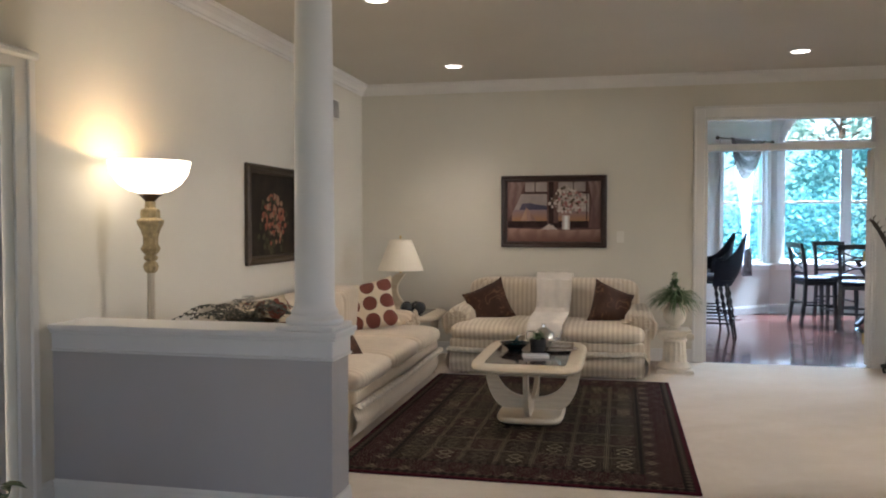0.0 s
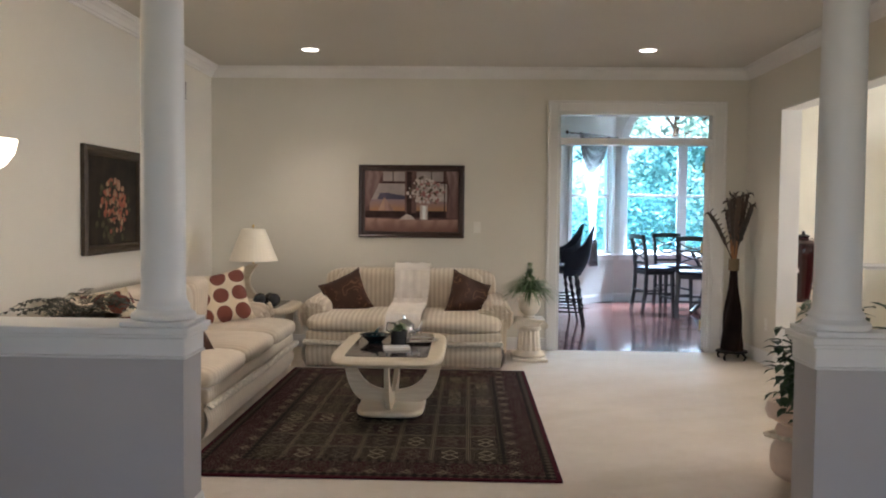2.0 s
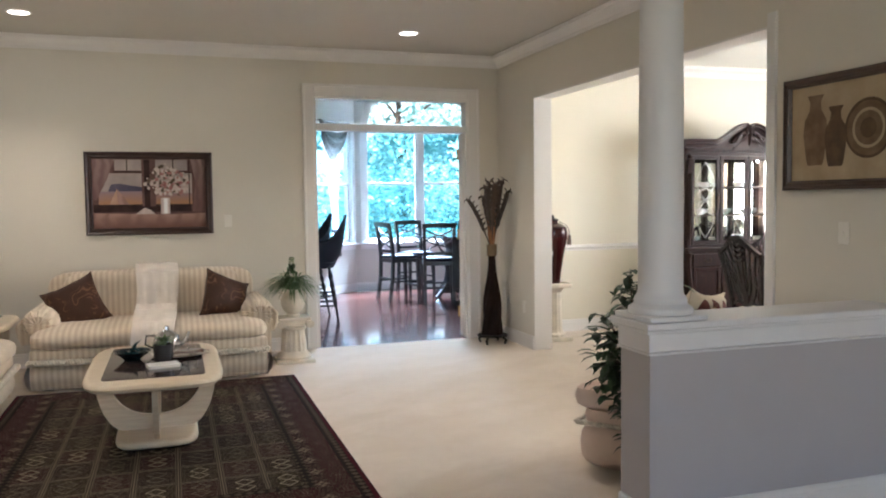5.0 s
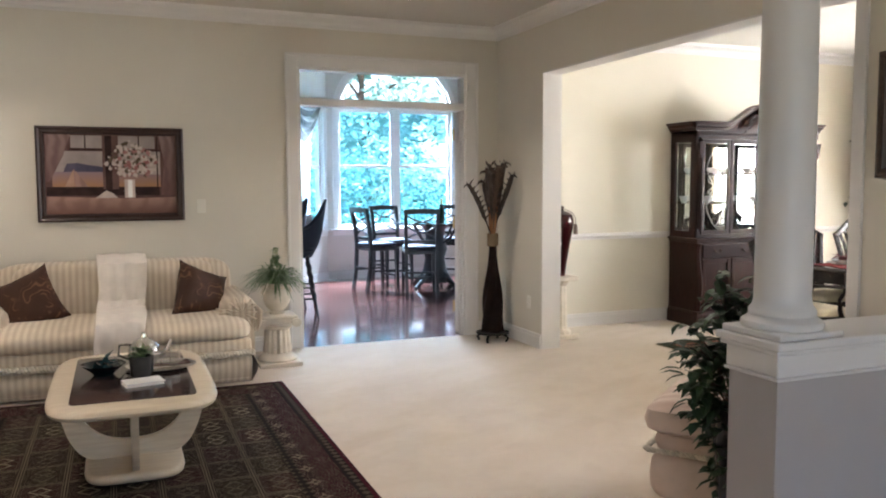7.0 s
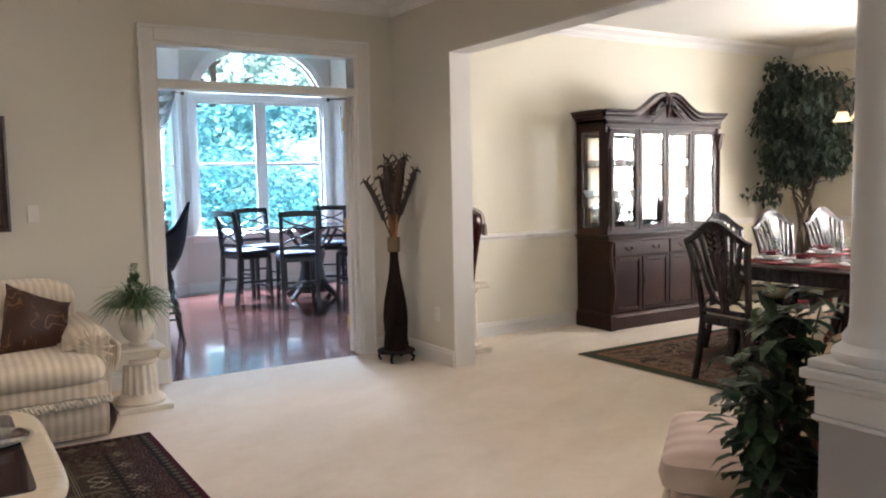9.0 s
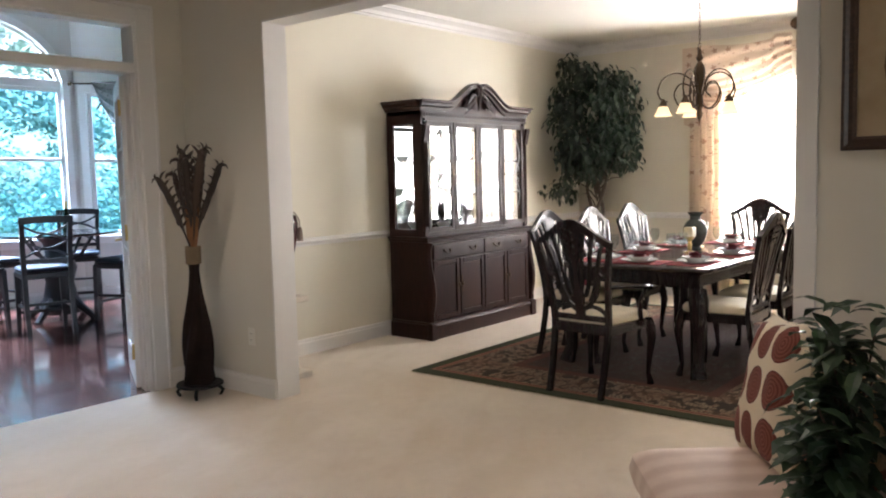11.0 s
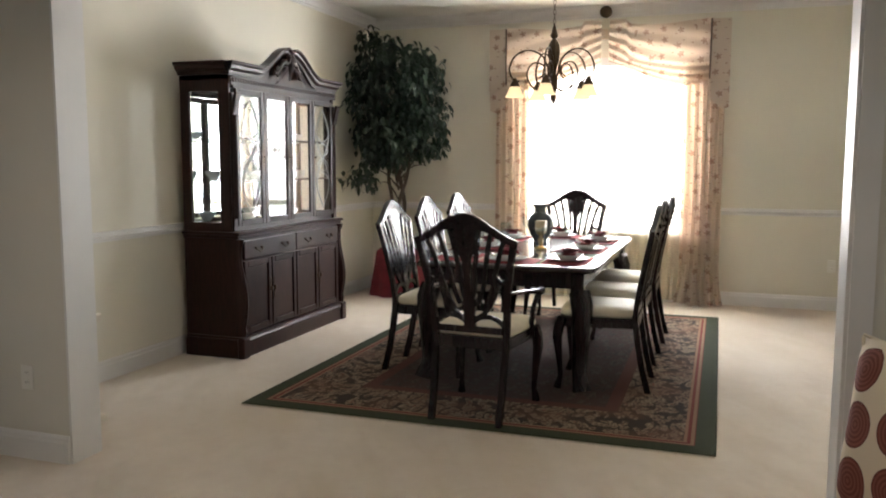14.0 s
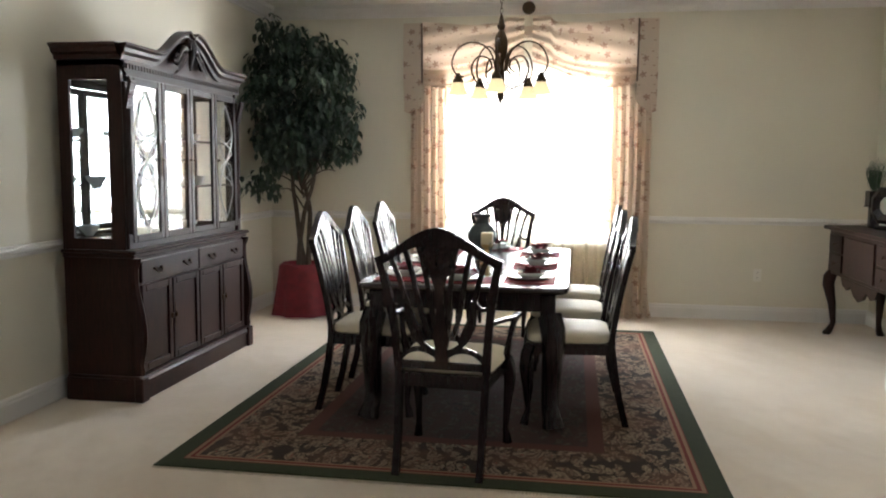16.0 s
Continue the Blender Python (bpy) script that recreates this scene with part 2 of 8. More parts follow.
    col = n.mix(n.math("GREATER_THAN", d, bands[1]), col, guard)
    col = n.mix(n.math("GREATER_THAN", d, bands[1] + 0.045), col, ground)
    col = n.mix(n.math("GREATER_THAN", d, bands[2]), col, field)
    wear = n.noise(2.2, 4)
    col = n.mix(n.math("MULTIPLY", n.ramp(wear, 0.45, 0.75), 0.12), col, tones[0])
    pile = n.noise(300, 2)
    col = n.mix(n.math("MULTIPLY", n.ramp(pile, 0.4, 0.8), 0.3), col, (0.02, 0.015, 0.012))
    surf = n.surface(col, 1.0, 0, n.bump(pile, 0.4, 0.002))
    n.p.inputs["Specular IOR Level"].default_value = 0.08
    return surf


def leaf_mat(name, a, b, rough=0.45):
    n = Net(name)
    g = n.t.nodes.new("ShaderNodeNewGeometry")
    col = n.mix(g.outputs["Random Per Island"], a, b)
    col = n.mix(n.math("MULTIPLY", n.noise(30, 2), 0.3), col, tuple(x * 0.6 for x in a))
    return n.surface(col, rough)


def floral_mat(name, base, motif, size, streak=0.0):
    n = Net(name)
    v = n.voronoi(1 / size)
    k = n.math("LESS_THAN", n.math("ADD", v, n.math("MULTIPLY", n.noise(60, 2), 0.25)), 0.38)
    col = n.mix(k, base, motif)
    col = n.mix(n.math("MULTIPLY", n.noise(8, 3), 0.25), col, tuple(x * 0.75 for x in base))
    m = n.surface(col, 0.8, 0, n.bump(n.noise(220, 2), 0.2, 0.002))
    if streak:
        tr = n.node("ShaderNodeBsdfTranslucent", Color=col)
        mx = n.t.nodes.new("ShaderNodeMixShader")
        mx.inputs[0].default_value = streak
        n.t.links.new(n.p.outputs[0], mx.inputs[1])
        n.t.links.new(tr.outputs[0], mx.inputs[2])
        n.t.links.new(mx.outputs[0], n.out.inputs[0])
    return m


def sprig_mat(name, base, motif, size, thin):
    """Thin cotton with scattered five-petalled flowers and small leaves, lit through from behind."""
    n = Net(name)
    o = n.xyz()
    col = base
    for k, (cell, petals, reach) in enumerate(((size, 5.0, 0.21), (size * 0.62, 2.0, 0.13))):
        v = n.vec(0.37 + k, n.math("DIVIDE", o[1], cell), n.math("DIVIDE", o[2], cell))
        q = n.node("ShaderNodeTexVoronoi", Scale=1.0, Randomness=0.6)
        n.t.links.new(v, q.inputs["Vector"])
        off = n.t.nodes.new("ShaderNodeVectorMath")
        off.operation = "SUBTRACT"
        n.t.links.new(v, off.inputs[0])
        n.t.links.new(q.outputs["Position"], off.inputs[1])
        sp = n.t.nodes.new("ShaderNodeSeparateXYZ")
        n.t.links.new(off.outputs[0], sp.inputs[0])
        dy, dz = sp.outputs[1], sp.outputs[2]
        r = n.math("SQRT", n.math("ADD", n.math("MULTIPLY", dy, dy), n.math("MULTIPLY", dz, dz)))
        a = n.math("ARCTAN2", dz, dy)
        rim = n.math("MULTIPLY", n.math("ADD", n.math("MULTIPLY", n.math("COSINE", n.math("MULTIPLY", a, petals)), 0.3), 0.7), reach)
        pick = n.math("LESS_THAN", r, rim)
        shade = motif if k == 0 else tuple(0.45 * m + 0.55 * b for m, b in zip((0.16, 0.15, 0.12), base))
        col = n.mix(n.math("MULTIPLY", pick, 0.85), col, n.mix(n.ramp(n.noise(50, 2), 0.35, 0.65), shade, tuple(1.6 * m for m in motif)))
    m = n.surface(col, 0.8, 0, n.bump(n.noise(220, 2), 0.2, 0.002))
    tr = n.node("ShaderNodeBsdfTranslucent", Color=n.mix(0.35, col, (0.9, 0.45, 0.2)))
    mx = n.t.nodes.new("ShaderNodeMixShader")
    mx.inputs[0].default_value = thin
    n.t.links.new(n.p.outputs[0], mx.inputs[1])
    n.t.links.new(tr.outputs[0], mx.inputs[2])
    n.t.links.new(mx.outputs[0], n.out.inputs[0])
    return m


LIVING_PAINT = simple("living_wall_paint", (0.67, 0.63, 0.545), 0.7, vary=0.03, scale=1.2, fine=300, bump=0.05)
DINING_PAINT = simple("dining_wall_paint", (0.71, 0.67, 0.56), 0.7, vary=0.03, scale=1.2, fine=300, bump=0.05)
KITCHEN_PAINT = simple("kitchen_wall_paint", (0.62, 0.60, 0.55), 0.7, vary=0.03, scale=1.2, fine=300, bump=0.05)
# living room ceiling: its shade is mixed into this beige-grey colour
CEILING_SHADED = simple("shaded_ceiling_paint", (0.60, 0.57, 0.51), 0.85, vary=0.03, scale=1.0, fine=200, bump=0.08)
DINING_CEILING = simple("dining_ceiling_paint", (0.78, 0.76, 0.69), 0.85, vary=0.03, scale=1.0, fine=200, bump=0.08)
WHITE = simple("white_trim_paint", (0.74, 0.72, 0.69), 0.4, vary=0.03, scale=3, fine=90, bump=0.03)
COLUMN_WHITE = simple("column_white_paint", (0.70, 0.69, 0.69), 0.42, vary=0.03, scale=3, fine=90, bump=0.03)
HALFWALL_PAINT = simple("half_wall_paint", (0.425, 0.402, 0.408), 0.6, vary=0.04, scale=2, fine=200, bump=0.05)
CARPET = carpet_mat()
PLANK = wood("plank_wood", (0.075, 0.024, 0.020), (0.165, 0.062, 0.045), 0.15, 1.0, 0, 0.5, spec=0.35, gloss=0.06)
MAHOGANY = wood("mahogany", (0.010, 0.003, 0.002), (0.038, 0.0105, 0.0065), 0.36, 2.2, 2, 0.0, 0.28)
DARKWOOD = wood("dark_dining_wood", (0.008, 0.0055, 0.006), (0.024, 0.013, 0.013), 0.24, 1.5, 2, 0.1, 0.3)
BLACKWOOD = wood("black_painted_wood", (0.008, 0.009, 0.011), (0.02, 0.021, 0.024), 0.32, 1.5, 2, 0.2)
PALEWOOD = wood("whitewashed_wood", (0.58, 0.47, 0.33), (0.72, 0.62, 0.47), 0.35, 1.2, 0, 0.2)
FRAMEWOOD = wood("dark_frame_wood", (0.018, 0.010, 0.008), (0.05, 0.024, 0.018), 0.35, 2, 0)
GLASS = glass_mat("clear_glass")
KGLASS = glass_mat("cyan_tinted_glass", (0.63, 0.88, 1.0))
SMOKED = simple("smoked_glass", (0.045, 0.03, 0.028), 0.08, vary=0.1, bump=0.0)
MIRROR = Net("mirror").surface((0.70, 0.80, 0.82), 0.02, 1.0)
BRASS = simple("brass", (0.62, 0.44, 0.18), 0.3, 1.0, bump=0.02)
BRONZE = simple("antique_bronze", (0.085, 0.058, 0.038), 0.4, 1.0, vary=0.3, bump=0.05)
SILVER = simple("polished_silver", (0.75, 0.75, 0.75), 0.12, 1.0, bump=0.0)
IRON = simple("wrought_iron", (0.025, 0.024, 0.024), 0.5, 0.8, vary=0.3, bump=0.1)
PLASTER = simple("cream_plaster", (0.70, 0.63, 0.52), 0.7, vary=0.18, scale=9, fine=70, bump=0.3, dist=0.004)
STRIPE_X = stripe_mat("striped_upholstery_x", (0.57, 0.465, 0.345), (0.70, 0.60, 0.465), 0, 0.045)
# same cloth as STRIPE_X, its stripes weakened to imitate satin sheen
STRIPE_SHEEN = stripe_mat("sheen_striped_upholstery", (0.59, 0.48, 0.355), (0.68, 0.575, 0.44), 0, 0.045)
STRIPE_PINK = stripe_mat("pink_striped_upholstery", (0.60, 0.44, 0.36), (0.70, 0.55, 0.46), 0, 0.12)
CREAMSEAT = simple("cream_seat_fabric", (0.68, 0.61, 0.47), 0.6, vary=0.12, fine=180, bump=0.15)
ROPE = simple("rope_cord", (0.72, 0.65, 0.53), 0.8, vary=0.25, scale=40, fine=200, bump=0.4)
bn = Net("brown_satin")
sw1 = bn.math("SINE", bn.math("MULTIPLY", bn.noise(7.0, 1), 62.0))
sw2 = bn.math("MULTIPLY", bn.ramp(sw1, 0.45, 0.8), bn.ramp(bn.noise(9.0, 1, rough=0.3), 0.46, 0.56))
BROWNSATIN = bn.surface(bn.mix(sw2, bn.mix(bn.noise(9, 3), (0.030, 0.011, 0.006), (0.072, 0.028, 0.013)), (0.14, 0.062, 0.030)), bn.math("SUBTRACT", 0.62, bn.math("MULTIPLY", sw2, 0.2)), 0, bn.bump(bn.noise(60, 2), 0.15, 0.002), Specular_IOR_Level=0.3)
DOTS = dot_mat()
THROW = simple("white_throw_fabric", (0.84, 0.77, 0.69), 0.9, vary=0.08, scale=12, fine=160, bump=0.4, dist=0.004)
LEAF = leaf_mat("dark_leaf", (0.018, 0.045, 0.022), (0.045, 0.085, 0.035))
FICUS = leaf_mat("ficus_leaf", (0.015, 0.032, 0.02), (0.04, 0.065, 0.035))
GRASSY = leaf_mat("grassy_leaf", (0.06, 0.12, 0.045), (0.12, 0.19, 0.08))
DRYLEAF = leaf_mat("dried_leaf", (0.02, 0.014, 0.010), (0.075, 0.042, 0.026))
BARK = simple("bark", (0.09, 0.065, 0.05), 0.85, vary=0.4, scale=20, fine=90, bump=0.5, dist=0.005)
sn = Net("lamp_shade_fabric")
SHADE = sn.surface((0.88, 0.80, 0.66), 0.8, 0, sn.bump(sn.noise(200), 0.1, 0.001), Transmission_Weight=0.0, Subsurface_Weight=0.0)
REDGLAZE = simple("red_glaze", (0.032, 0.003, 0.004), 0.12, vary=0.25, scale=5, bump=0.0)
REDCLOTH = simple("red_cloth", (0.16, 0.012, 0.02), 0.8, vary=0.3, scale=14, fine=160, bump=0.3)
CHINA = simple("white_china", (0.8, 0.8, 0.78), 0.15, vary=0.03, bump=0.0)
DARKCERAMIC = simple("dark_ceramic", (0.03, 0.03, 0.032), 0.25, vary=0.4, bump=0.02)
PLASTIC = simple("switch_plastic", (0.76, 0.73, 0.66), 0.4, vary=0.02, bump=0.0)
WAX = simple("candle_wax", (0.75, 0.66, 0.42), 0.5, vary=0.05, bump=0.02)
BLACKCLOTH = simple("black_seat_vinyl", (0.018, 0.026, 0.042), 0.6, vary=0.2, fine=150, bump=0.1, Specular_IOR_Level=0.25)


# ---- mesh tools ----
def part(name, bm, material, parent=None, label="", smooth=False):
    me = bpy.data.meshes.new(name)
    bmesh.ops.recalc_face_normals(bm, faces=bm.faces)
    if smooth:
        for f in bm.faces:
            f.smooth = True
    bm.to_mesh(me)
    bm.free()
    if material:
        me.materials.append(material)
    ob = new(name, me)
    if smooth:
        me.set_sharp_from_angle(angle=radians(40))
    if parent:
        ob.parent = parent
    if label:
        ob["label"] = label
    return ob


def thing(name, m, label, category, group=""):
    ob = new(name)
    ob.matrix_world = m
    return tagged(ob, label, category, group)


def box(bm, x0, x1, y0, y1, z0, z1, bevel=0.0, seg=1):
    r = bmesh.ops.create_cube(bm, size=1.0)
    for v in r["verts"]:
        v.co = Vector(((x0 + x1) / 2 + v.co.x * (x1 - x0), (y0 + y1) / 2 + v.co.y * (y1 - y0), (z0 + z1) / 2 + v.co.z * (z1 - z0)))
    if bevel:
        es = list({e for v in r["verts"] for e in v.link_edges})
        bmesh.ops.bevel(bm, geom=es, offset=bevel, segments=seg, affect="EDGES", profile=0.5)
    return bm


def B(*a, **k):
    return box(bmesh.new(), *a, **k)


def grid(bm, rows, close_u=False, close_v=False, cap=False):
    """Faces over a table of points."""
    vs = [[bm.verts.new(p) for p in r] for r in rows]
    n, m = len(vs), len(vs[0])
    for i in range(n if close_v else n - 1):
        for j in range(m if close_u else m - 1):
            a, b, c, d = vs[i][j], vs[i][(j + 1) % m], vs[(i + 1) % n][(j + 1) % m], vs[(i + 1) % n][j]
            try:
                bm.faces.new((a, b, c, d))
            except ValueError:
                pass
    if cap:
        bm.faces.new(vs[0])
        bm.faces.new(vs[-1])
    return bm


def lathe(bm, prof, cx=0, cy=0, seg=24, flute=0, depth=0.0, sx=1.0, sy=1.0, cap=True):
    rows = []
    for r, z in prof:
        row = []
        for j in range(seg):
            a = 2 * math.pi * j / seg
            rr = r * (1 - depth * (0.5 + 0.5 * math.cos(a * flute))) if flute else r
            row.append((cx + sx * rr * math.cos(a), cy + sy * rr * math.sin(a), z))
        rows.append(row)
    return grid(bm, rows, close_u=True, cap=cap)


def tube(bm, pts, rad, seg=8, flat=1.0):
    """A round bar along points; rad is a number or one a point."""
    pts = [Vector(p) for p in pts]
    rows = []
    up = Vector((0.13, 0.21, 0.97)).normalized()
    for i, p in enumerate(pts):
        d = (pts[min(i + 1, len(pts) - 1)] - pts[max(i - 1, 0)]).normalized()
        if abs(d.dot(up)) > 0.95:
            up = Vector((1, 0.1, 0)).normalized()
        a = d.cross(up).normalized()
        b = a.cross(d).normalized()
        up = b
        r = rad[i] if isinstance(rad, (list, tuple)) else rad
        rows.append([p + a * r * math.cos(2 * math.pi * j / seg) + b * r * flat * math.sin(2 * math.pi * j / seg) for j in range(seg)])
    return grid(bm, rows, close_u=True, cap=True)


def prism(bm, poly, axis, d0, d1):
    """A polygon of (u, v) drawn out along an axis: x (u=y, v=z), y (u=x, v=z) or z (u=x, v=y)."""
    def at(u, v, d):
        return {"x": (d, u, v), "y": (u, d, v), "z": (u, v, d)}[axis]
    a = [bm.verts.new(at(u, v, d0)) for u, v in poly]
    b = [bm.verts.new(at(u, v, d1)) for u, v in poly]
    n = len(poly)
    bm.faces.new(a)
    bm.faces.new(b)
    for i in range(n):
        bm.faces.new((a[i], a[(i + 1) % n], b[(i + 1) % n], b[i]))
    return bm


def puff(bm, cx, cy, cz, sx, sy, sz, p=4.0, q=3.0, nu=28, nv=14, wave=0.0):
    """A stuffed form: half sizes sx, sy, sz; p squares the plan, q the section."""
    def sp(c, e):
        return math.copysign(abs(c) ** (2 / e), c)
    rows = []
    for i in range(nv + 1):
        v = -math.pi / 2 + math.pi * i / nv
        rows.append([(cx + sx * sp(math.cos(v), q) * sp(math.cos(u), p), cy + sy * sp(math.cos(v), q) * sp(math.sin(u), p),
                      cz + sz * sp(math.sin(v), q)) for u in (2 * math.pi * j / nu for j in range(nu))])
    grid(bm, rows, close_u=True)
    bmesh.ops.remove_doubles(bm, verts=bm.verts, dist=0.0004)
    return bm


def pillow(bm, s, thick, pinch=0.12, n=14):
    """A square cushion in the x-z plane, its corners drawn out."""
    for side in (1, -1):
        rows = []
        for i in range(n + 1):
            row = []
            for j in range(n + 1):
                u, v = 2 * i / n - 1, 2 * j / n - 1
                f = 1 - pinch * (1 - abs(u) ** 2.2 * 1.0) * abs(v) ** 3
                g = 1 - pinch * (1 - abs(v) ** 2.2 * 1.0) * abs(u) ** 3
                t = ((1 - u ** 4) * (1 - v ** 4)) ** 0.6
                row.append((s / 2 * u * g, side * thick / 2 * t + 0.003 * math.sin(7 * u + 3 * v), s / 2 * v * f))
            rows.append(row)
        grid(bm, rows)
    bmesh.ops.remove_doubles(bm, verts=bm.verts, dist=0.0035)
    return bm


def rope(bm, pts, r=0.012, turns=40):
    """Three twisted strands along a line of points."""
    pts = [Vector(p) for p in pts]
    n = 5 * turns
    L = len(pts) - 1
    for k in range(2):
        line = []
        for i in range(n + 1):
            s = i / n * L
            j = min(int(s), L - 1)
            p = pts[j].lerp(pts[j + 1], s - j)
            d = (pts[j + 1] - pts[j]).normalized()
            a = d.cross(Vector((0, 0, 1))).normalized()
            b = d.cross(a)
            w = 2 * math.pi * (i / 5 + k / 2) * 0.9
            line.append(p + (a * math.cos(w) + b * math.sin(w)) * r * 0.62)
        tube(bm, line, r * 0.72, 6)
    return bm


def mould(bm, a, b, out, prof):
    """A moulding from a to b: profile (out, up) pairs, lying against a wall whose outward way is out."""
    a, b, out = Vector(a), Vector(b), Vector(out)
    rows = [[p + out * u + Vector((0, 0, v)) for u, v in prof] for p in (a, b)]
    return grid(bm, rows, close_u=True, cap=True)


def leafcard(bm, p, d, up, length, width, bend=0.15):
    """One leaf: a bent strip, pointed at its end."""
    d = Vector(d).normalized()
    s = d.cross(Vector(up))
    s = s.normalized() if s.length > 1e-3 else Vector((1, 0, 0))
    n = s.cross(d)
    p = Vector(p)
    t = bm.verts.new(p + d * length - n * bend * length)
    a = bm.verts.new(p)
    rows = []
    for v, w in ((0.28, 0.42), (0.66, 0.40)):
        m = p + d * length * v + n * bend * length * (0.35 - 0.5 * v * v)
        rows.append((bm.verts.new(m + s * width * w), bm.verts.new(m - n * width * 0.10), bm.verts.new(m - s * width * w)))
    (b, c, e), (f, g, h) = rows
    bm.faces.new((a, b, c))
    bm.faces.new((a, c, e))
    bm.faces.new((b, f, g, c))
    bm.faces.new((c, g, h, e))
    bm.faces.new((f, t, g))
    bm.faces.new((g, t, h))


def rnd(a, b):
    return random.uniform(a, b)


def fit_heights(top, pairs):
    """Stretch a thing's parts upright: each (old, new) height, straight between them."""
    for ob in top.children_recursive:
        for v in ob.data.vertices:
            z = v.co.z
            for (a, a2), (b, b2) in zip(pairs, pairs[1:]):
                if a <= z <= b:
                    v.co.z = a2 + (b2 - a2) * (z - a) / (b - a)
                    break


# ---- the rooms ----
def wall(name, x0, x1, y0, y1, z0, z1, m):
    return tagged(part(name, B(x0, x1, y0, y1, z0, z1), m), kind="structure")


CEIL = 2.93
W, E, N = -2.63, 2.95, 8.70
DE, DS = 8.42, 3.03
WT = 0.18

floor = tagged(part("floor", B(W - 0.12, DE + 0.2, -2.3, N + 0.005, -0.12, 0.0), CARPET), "cream cut pile carpet", "carpet", kind="structure")
sub = tagged(part("kitchen_floor", B(-1.5, 6.6, N + 0.005, 14.2, -0.12, -0.012), PLANK), "dark subfloor under the planks", "floor", kind="structure")
wall("ceiling", W - 0.12, E + WT / 2, -2.3, N + 0.06, CEIL, CEIL + 0.1, CEILING_SHADED)
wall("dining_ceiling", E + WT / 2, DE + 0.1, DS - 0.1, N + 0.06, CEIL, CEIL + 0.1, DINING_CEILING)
wall("kitchen_ceiling", -1.6, 6.7, N + 0.06, 14.3, 3.75, 3.85, KITCHEN_PAINT)

# north wall: two skins, the living side with its own paint
DX0, DX1 = 1.006, 2.606
for nm, y0, y1, m, top in (("wall_north", N, N + 0.06, LIVING_PAINT, CEIL), ("wall_north_kitchen_side", N + 0.06, N + 0.13, KITCHEN_PAINT, 3.75)):
    bm = B(W - 0.12, DX0, y0, y1, 0, top)
    box(bm, DX1, E + WT / 2 if "kitchen" not in nm else 6.6, y0, y1, 0, top)
    box(bm, DX0, DX1, y0, y1, 2.48, top)
    tagged(part(nm, bm, m), kind="structure")
wall("wall_dining_north", E + WT / 2, DE + 0.1, N, N + 0.06, 0, CEIL, DINING_PAINT)
# east wall of the living room with the wide opening
OY0, OY1, OZ = 4.61, 7.815, 2.415
for nm, x0, x1, m in (("wall_east", E, E + WT / 2, LIVING_PAINT), ("wall_east_dining_side", E + WT / 2, E + WT, DINING_PAINT)):
    bm = B(x0, x1, OY1, N, 0, CEIL)
    box(bm, x0, x1, OY0, OY1, OZ, CEIL)
    box(bm, x0, x1, -2.2 if m == LIVING_PAINT else DS, OY0, 0, CEIL)
    tagged(part(nm, bm, m), kind="structure")
bm = B(E - 0.002, E + WT + 0.002, OY0, OY0 + 0.012, 0, OZ)
box(bm, E - 0.002, E + WT + 0.002, OY1 - 0.012, OY1, 0, OZ)
box(bm, E - 0.002, E + WT + 0.002, OY0 + 0.012, OY1 - 0.012, OZ - 0.012, OZ)
tagged(part("trim", bm, WHITE), "white painted jamb lining of the wide opening", "jamb", kind="structure")
bm = B(E - 0.016, E, OY0 - 0.07, OY0, 0.0, OZ + 0.07)
tagged(part("trim", bm, WHITE), kind="structure")
# west wall with the closed entry-side door
bm = B(W - 0.12, W, 3.40, N, 0, CEIL)
box(bm, W - 0.12, W, -2.3, 2.45, 0, CEIL)
box(bm, W - 0.12, W, 2.45, 3.40, 2.16, CEIL)
tagged(part("wall_west", bm, LIVING_PAINT), kind="structure")
# plain walls that close the entry
bm = B(W, E, -2.3, -2.2, 0, 0.6)
box(bm, W, -1.1, -2.3, -2.2, 0.6, CEIL)
box(bm, 1.5, E, -2.3, -2.2, 0.6, CEIL)
box(bm, -1.1, 1.5, -2.3, -2.2, 2.75, CEIL)
tagged(part("wall_south", bm, LIVING_PAINT), kind="structure")
# dining room: south wall, east wall with its window
wall("wall_dining_south", E + WT, DE + 0.1, DS - 0.1, DS, 0, CEIL, DINING_PAINT)
WY0, WY1, WZ0, WZ1 = 5.30, 6.97, 0.70, 2.35
bm = B(DE, DE + 0.14, DS, WY0, 0, CEIL)
box(bm, DE, DE + 0.14, WY1, N, 0, CEIL)
box(bm, DE, DE + 0.14, WY0, WY1, 0, WZ0)
box(bm, DE, DE + 0.14, WY0, WY1, WZ1, CEIL)
tagged(part("wall_dining_east", bm, DINING_PAINT), kind="structure")

# kitchen walls and its bay
KH = 3.75
bm = B(-1.5, 1.2, 12.45, 12.6, 0, KH)
box(bm, 6.0, 6.6, 12.45, 12.6, 0, KH)
box(bm, -1.6, -1.5, N + 0.13, 12.6, 0, KH)
box(bm, 6.6, 6.7, N + 0.06, 12.6, 0, KH)
tagged(part("wall_kitchen", bm, KITCHEN_PAINT), kind="structure")


ARCH = 0.82


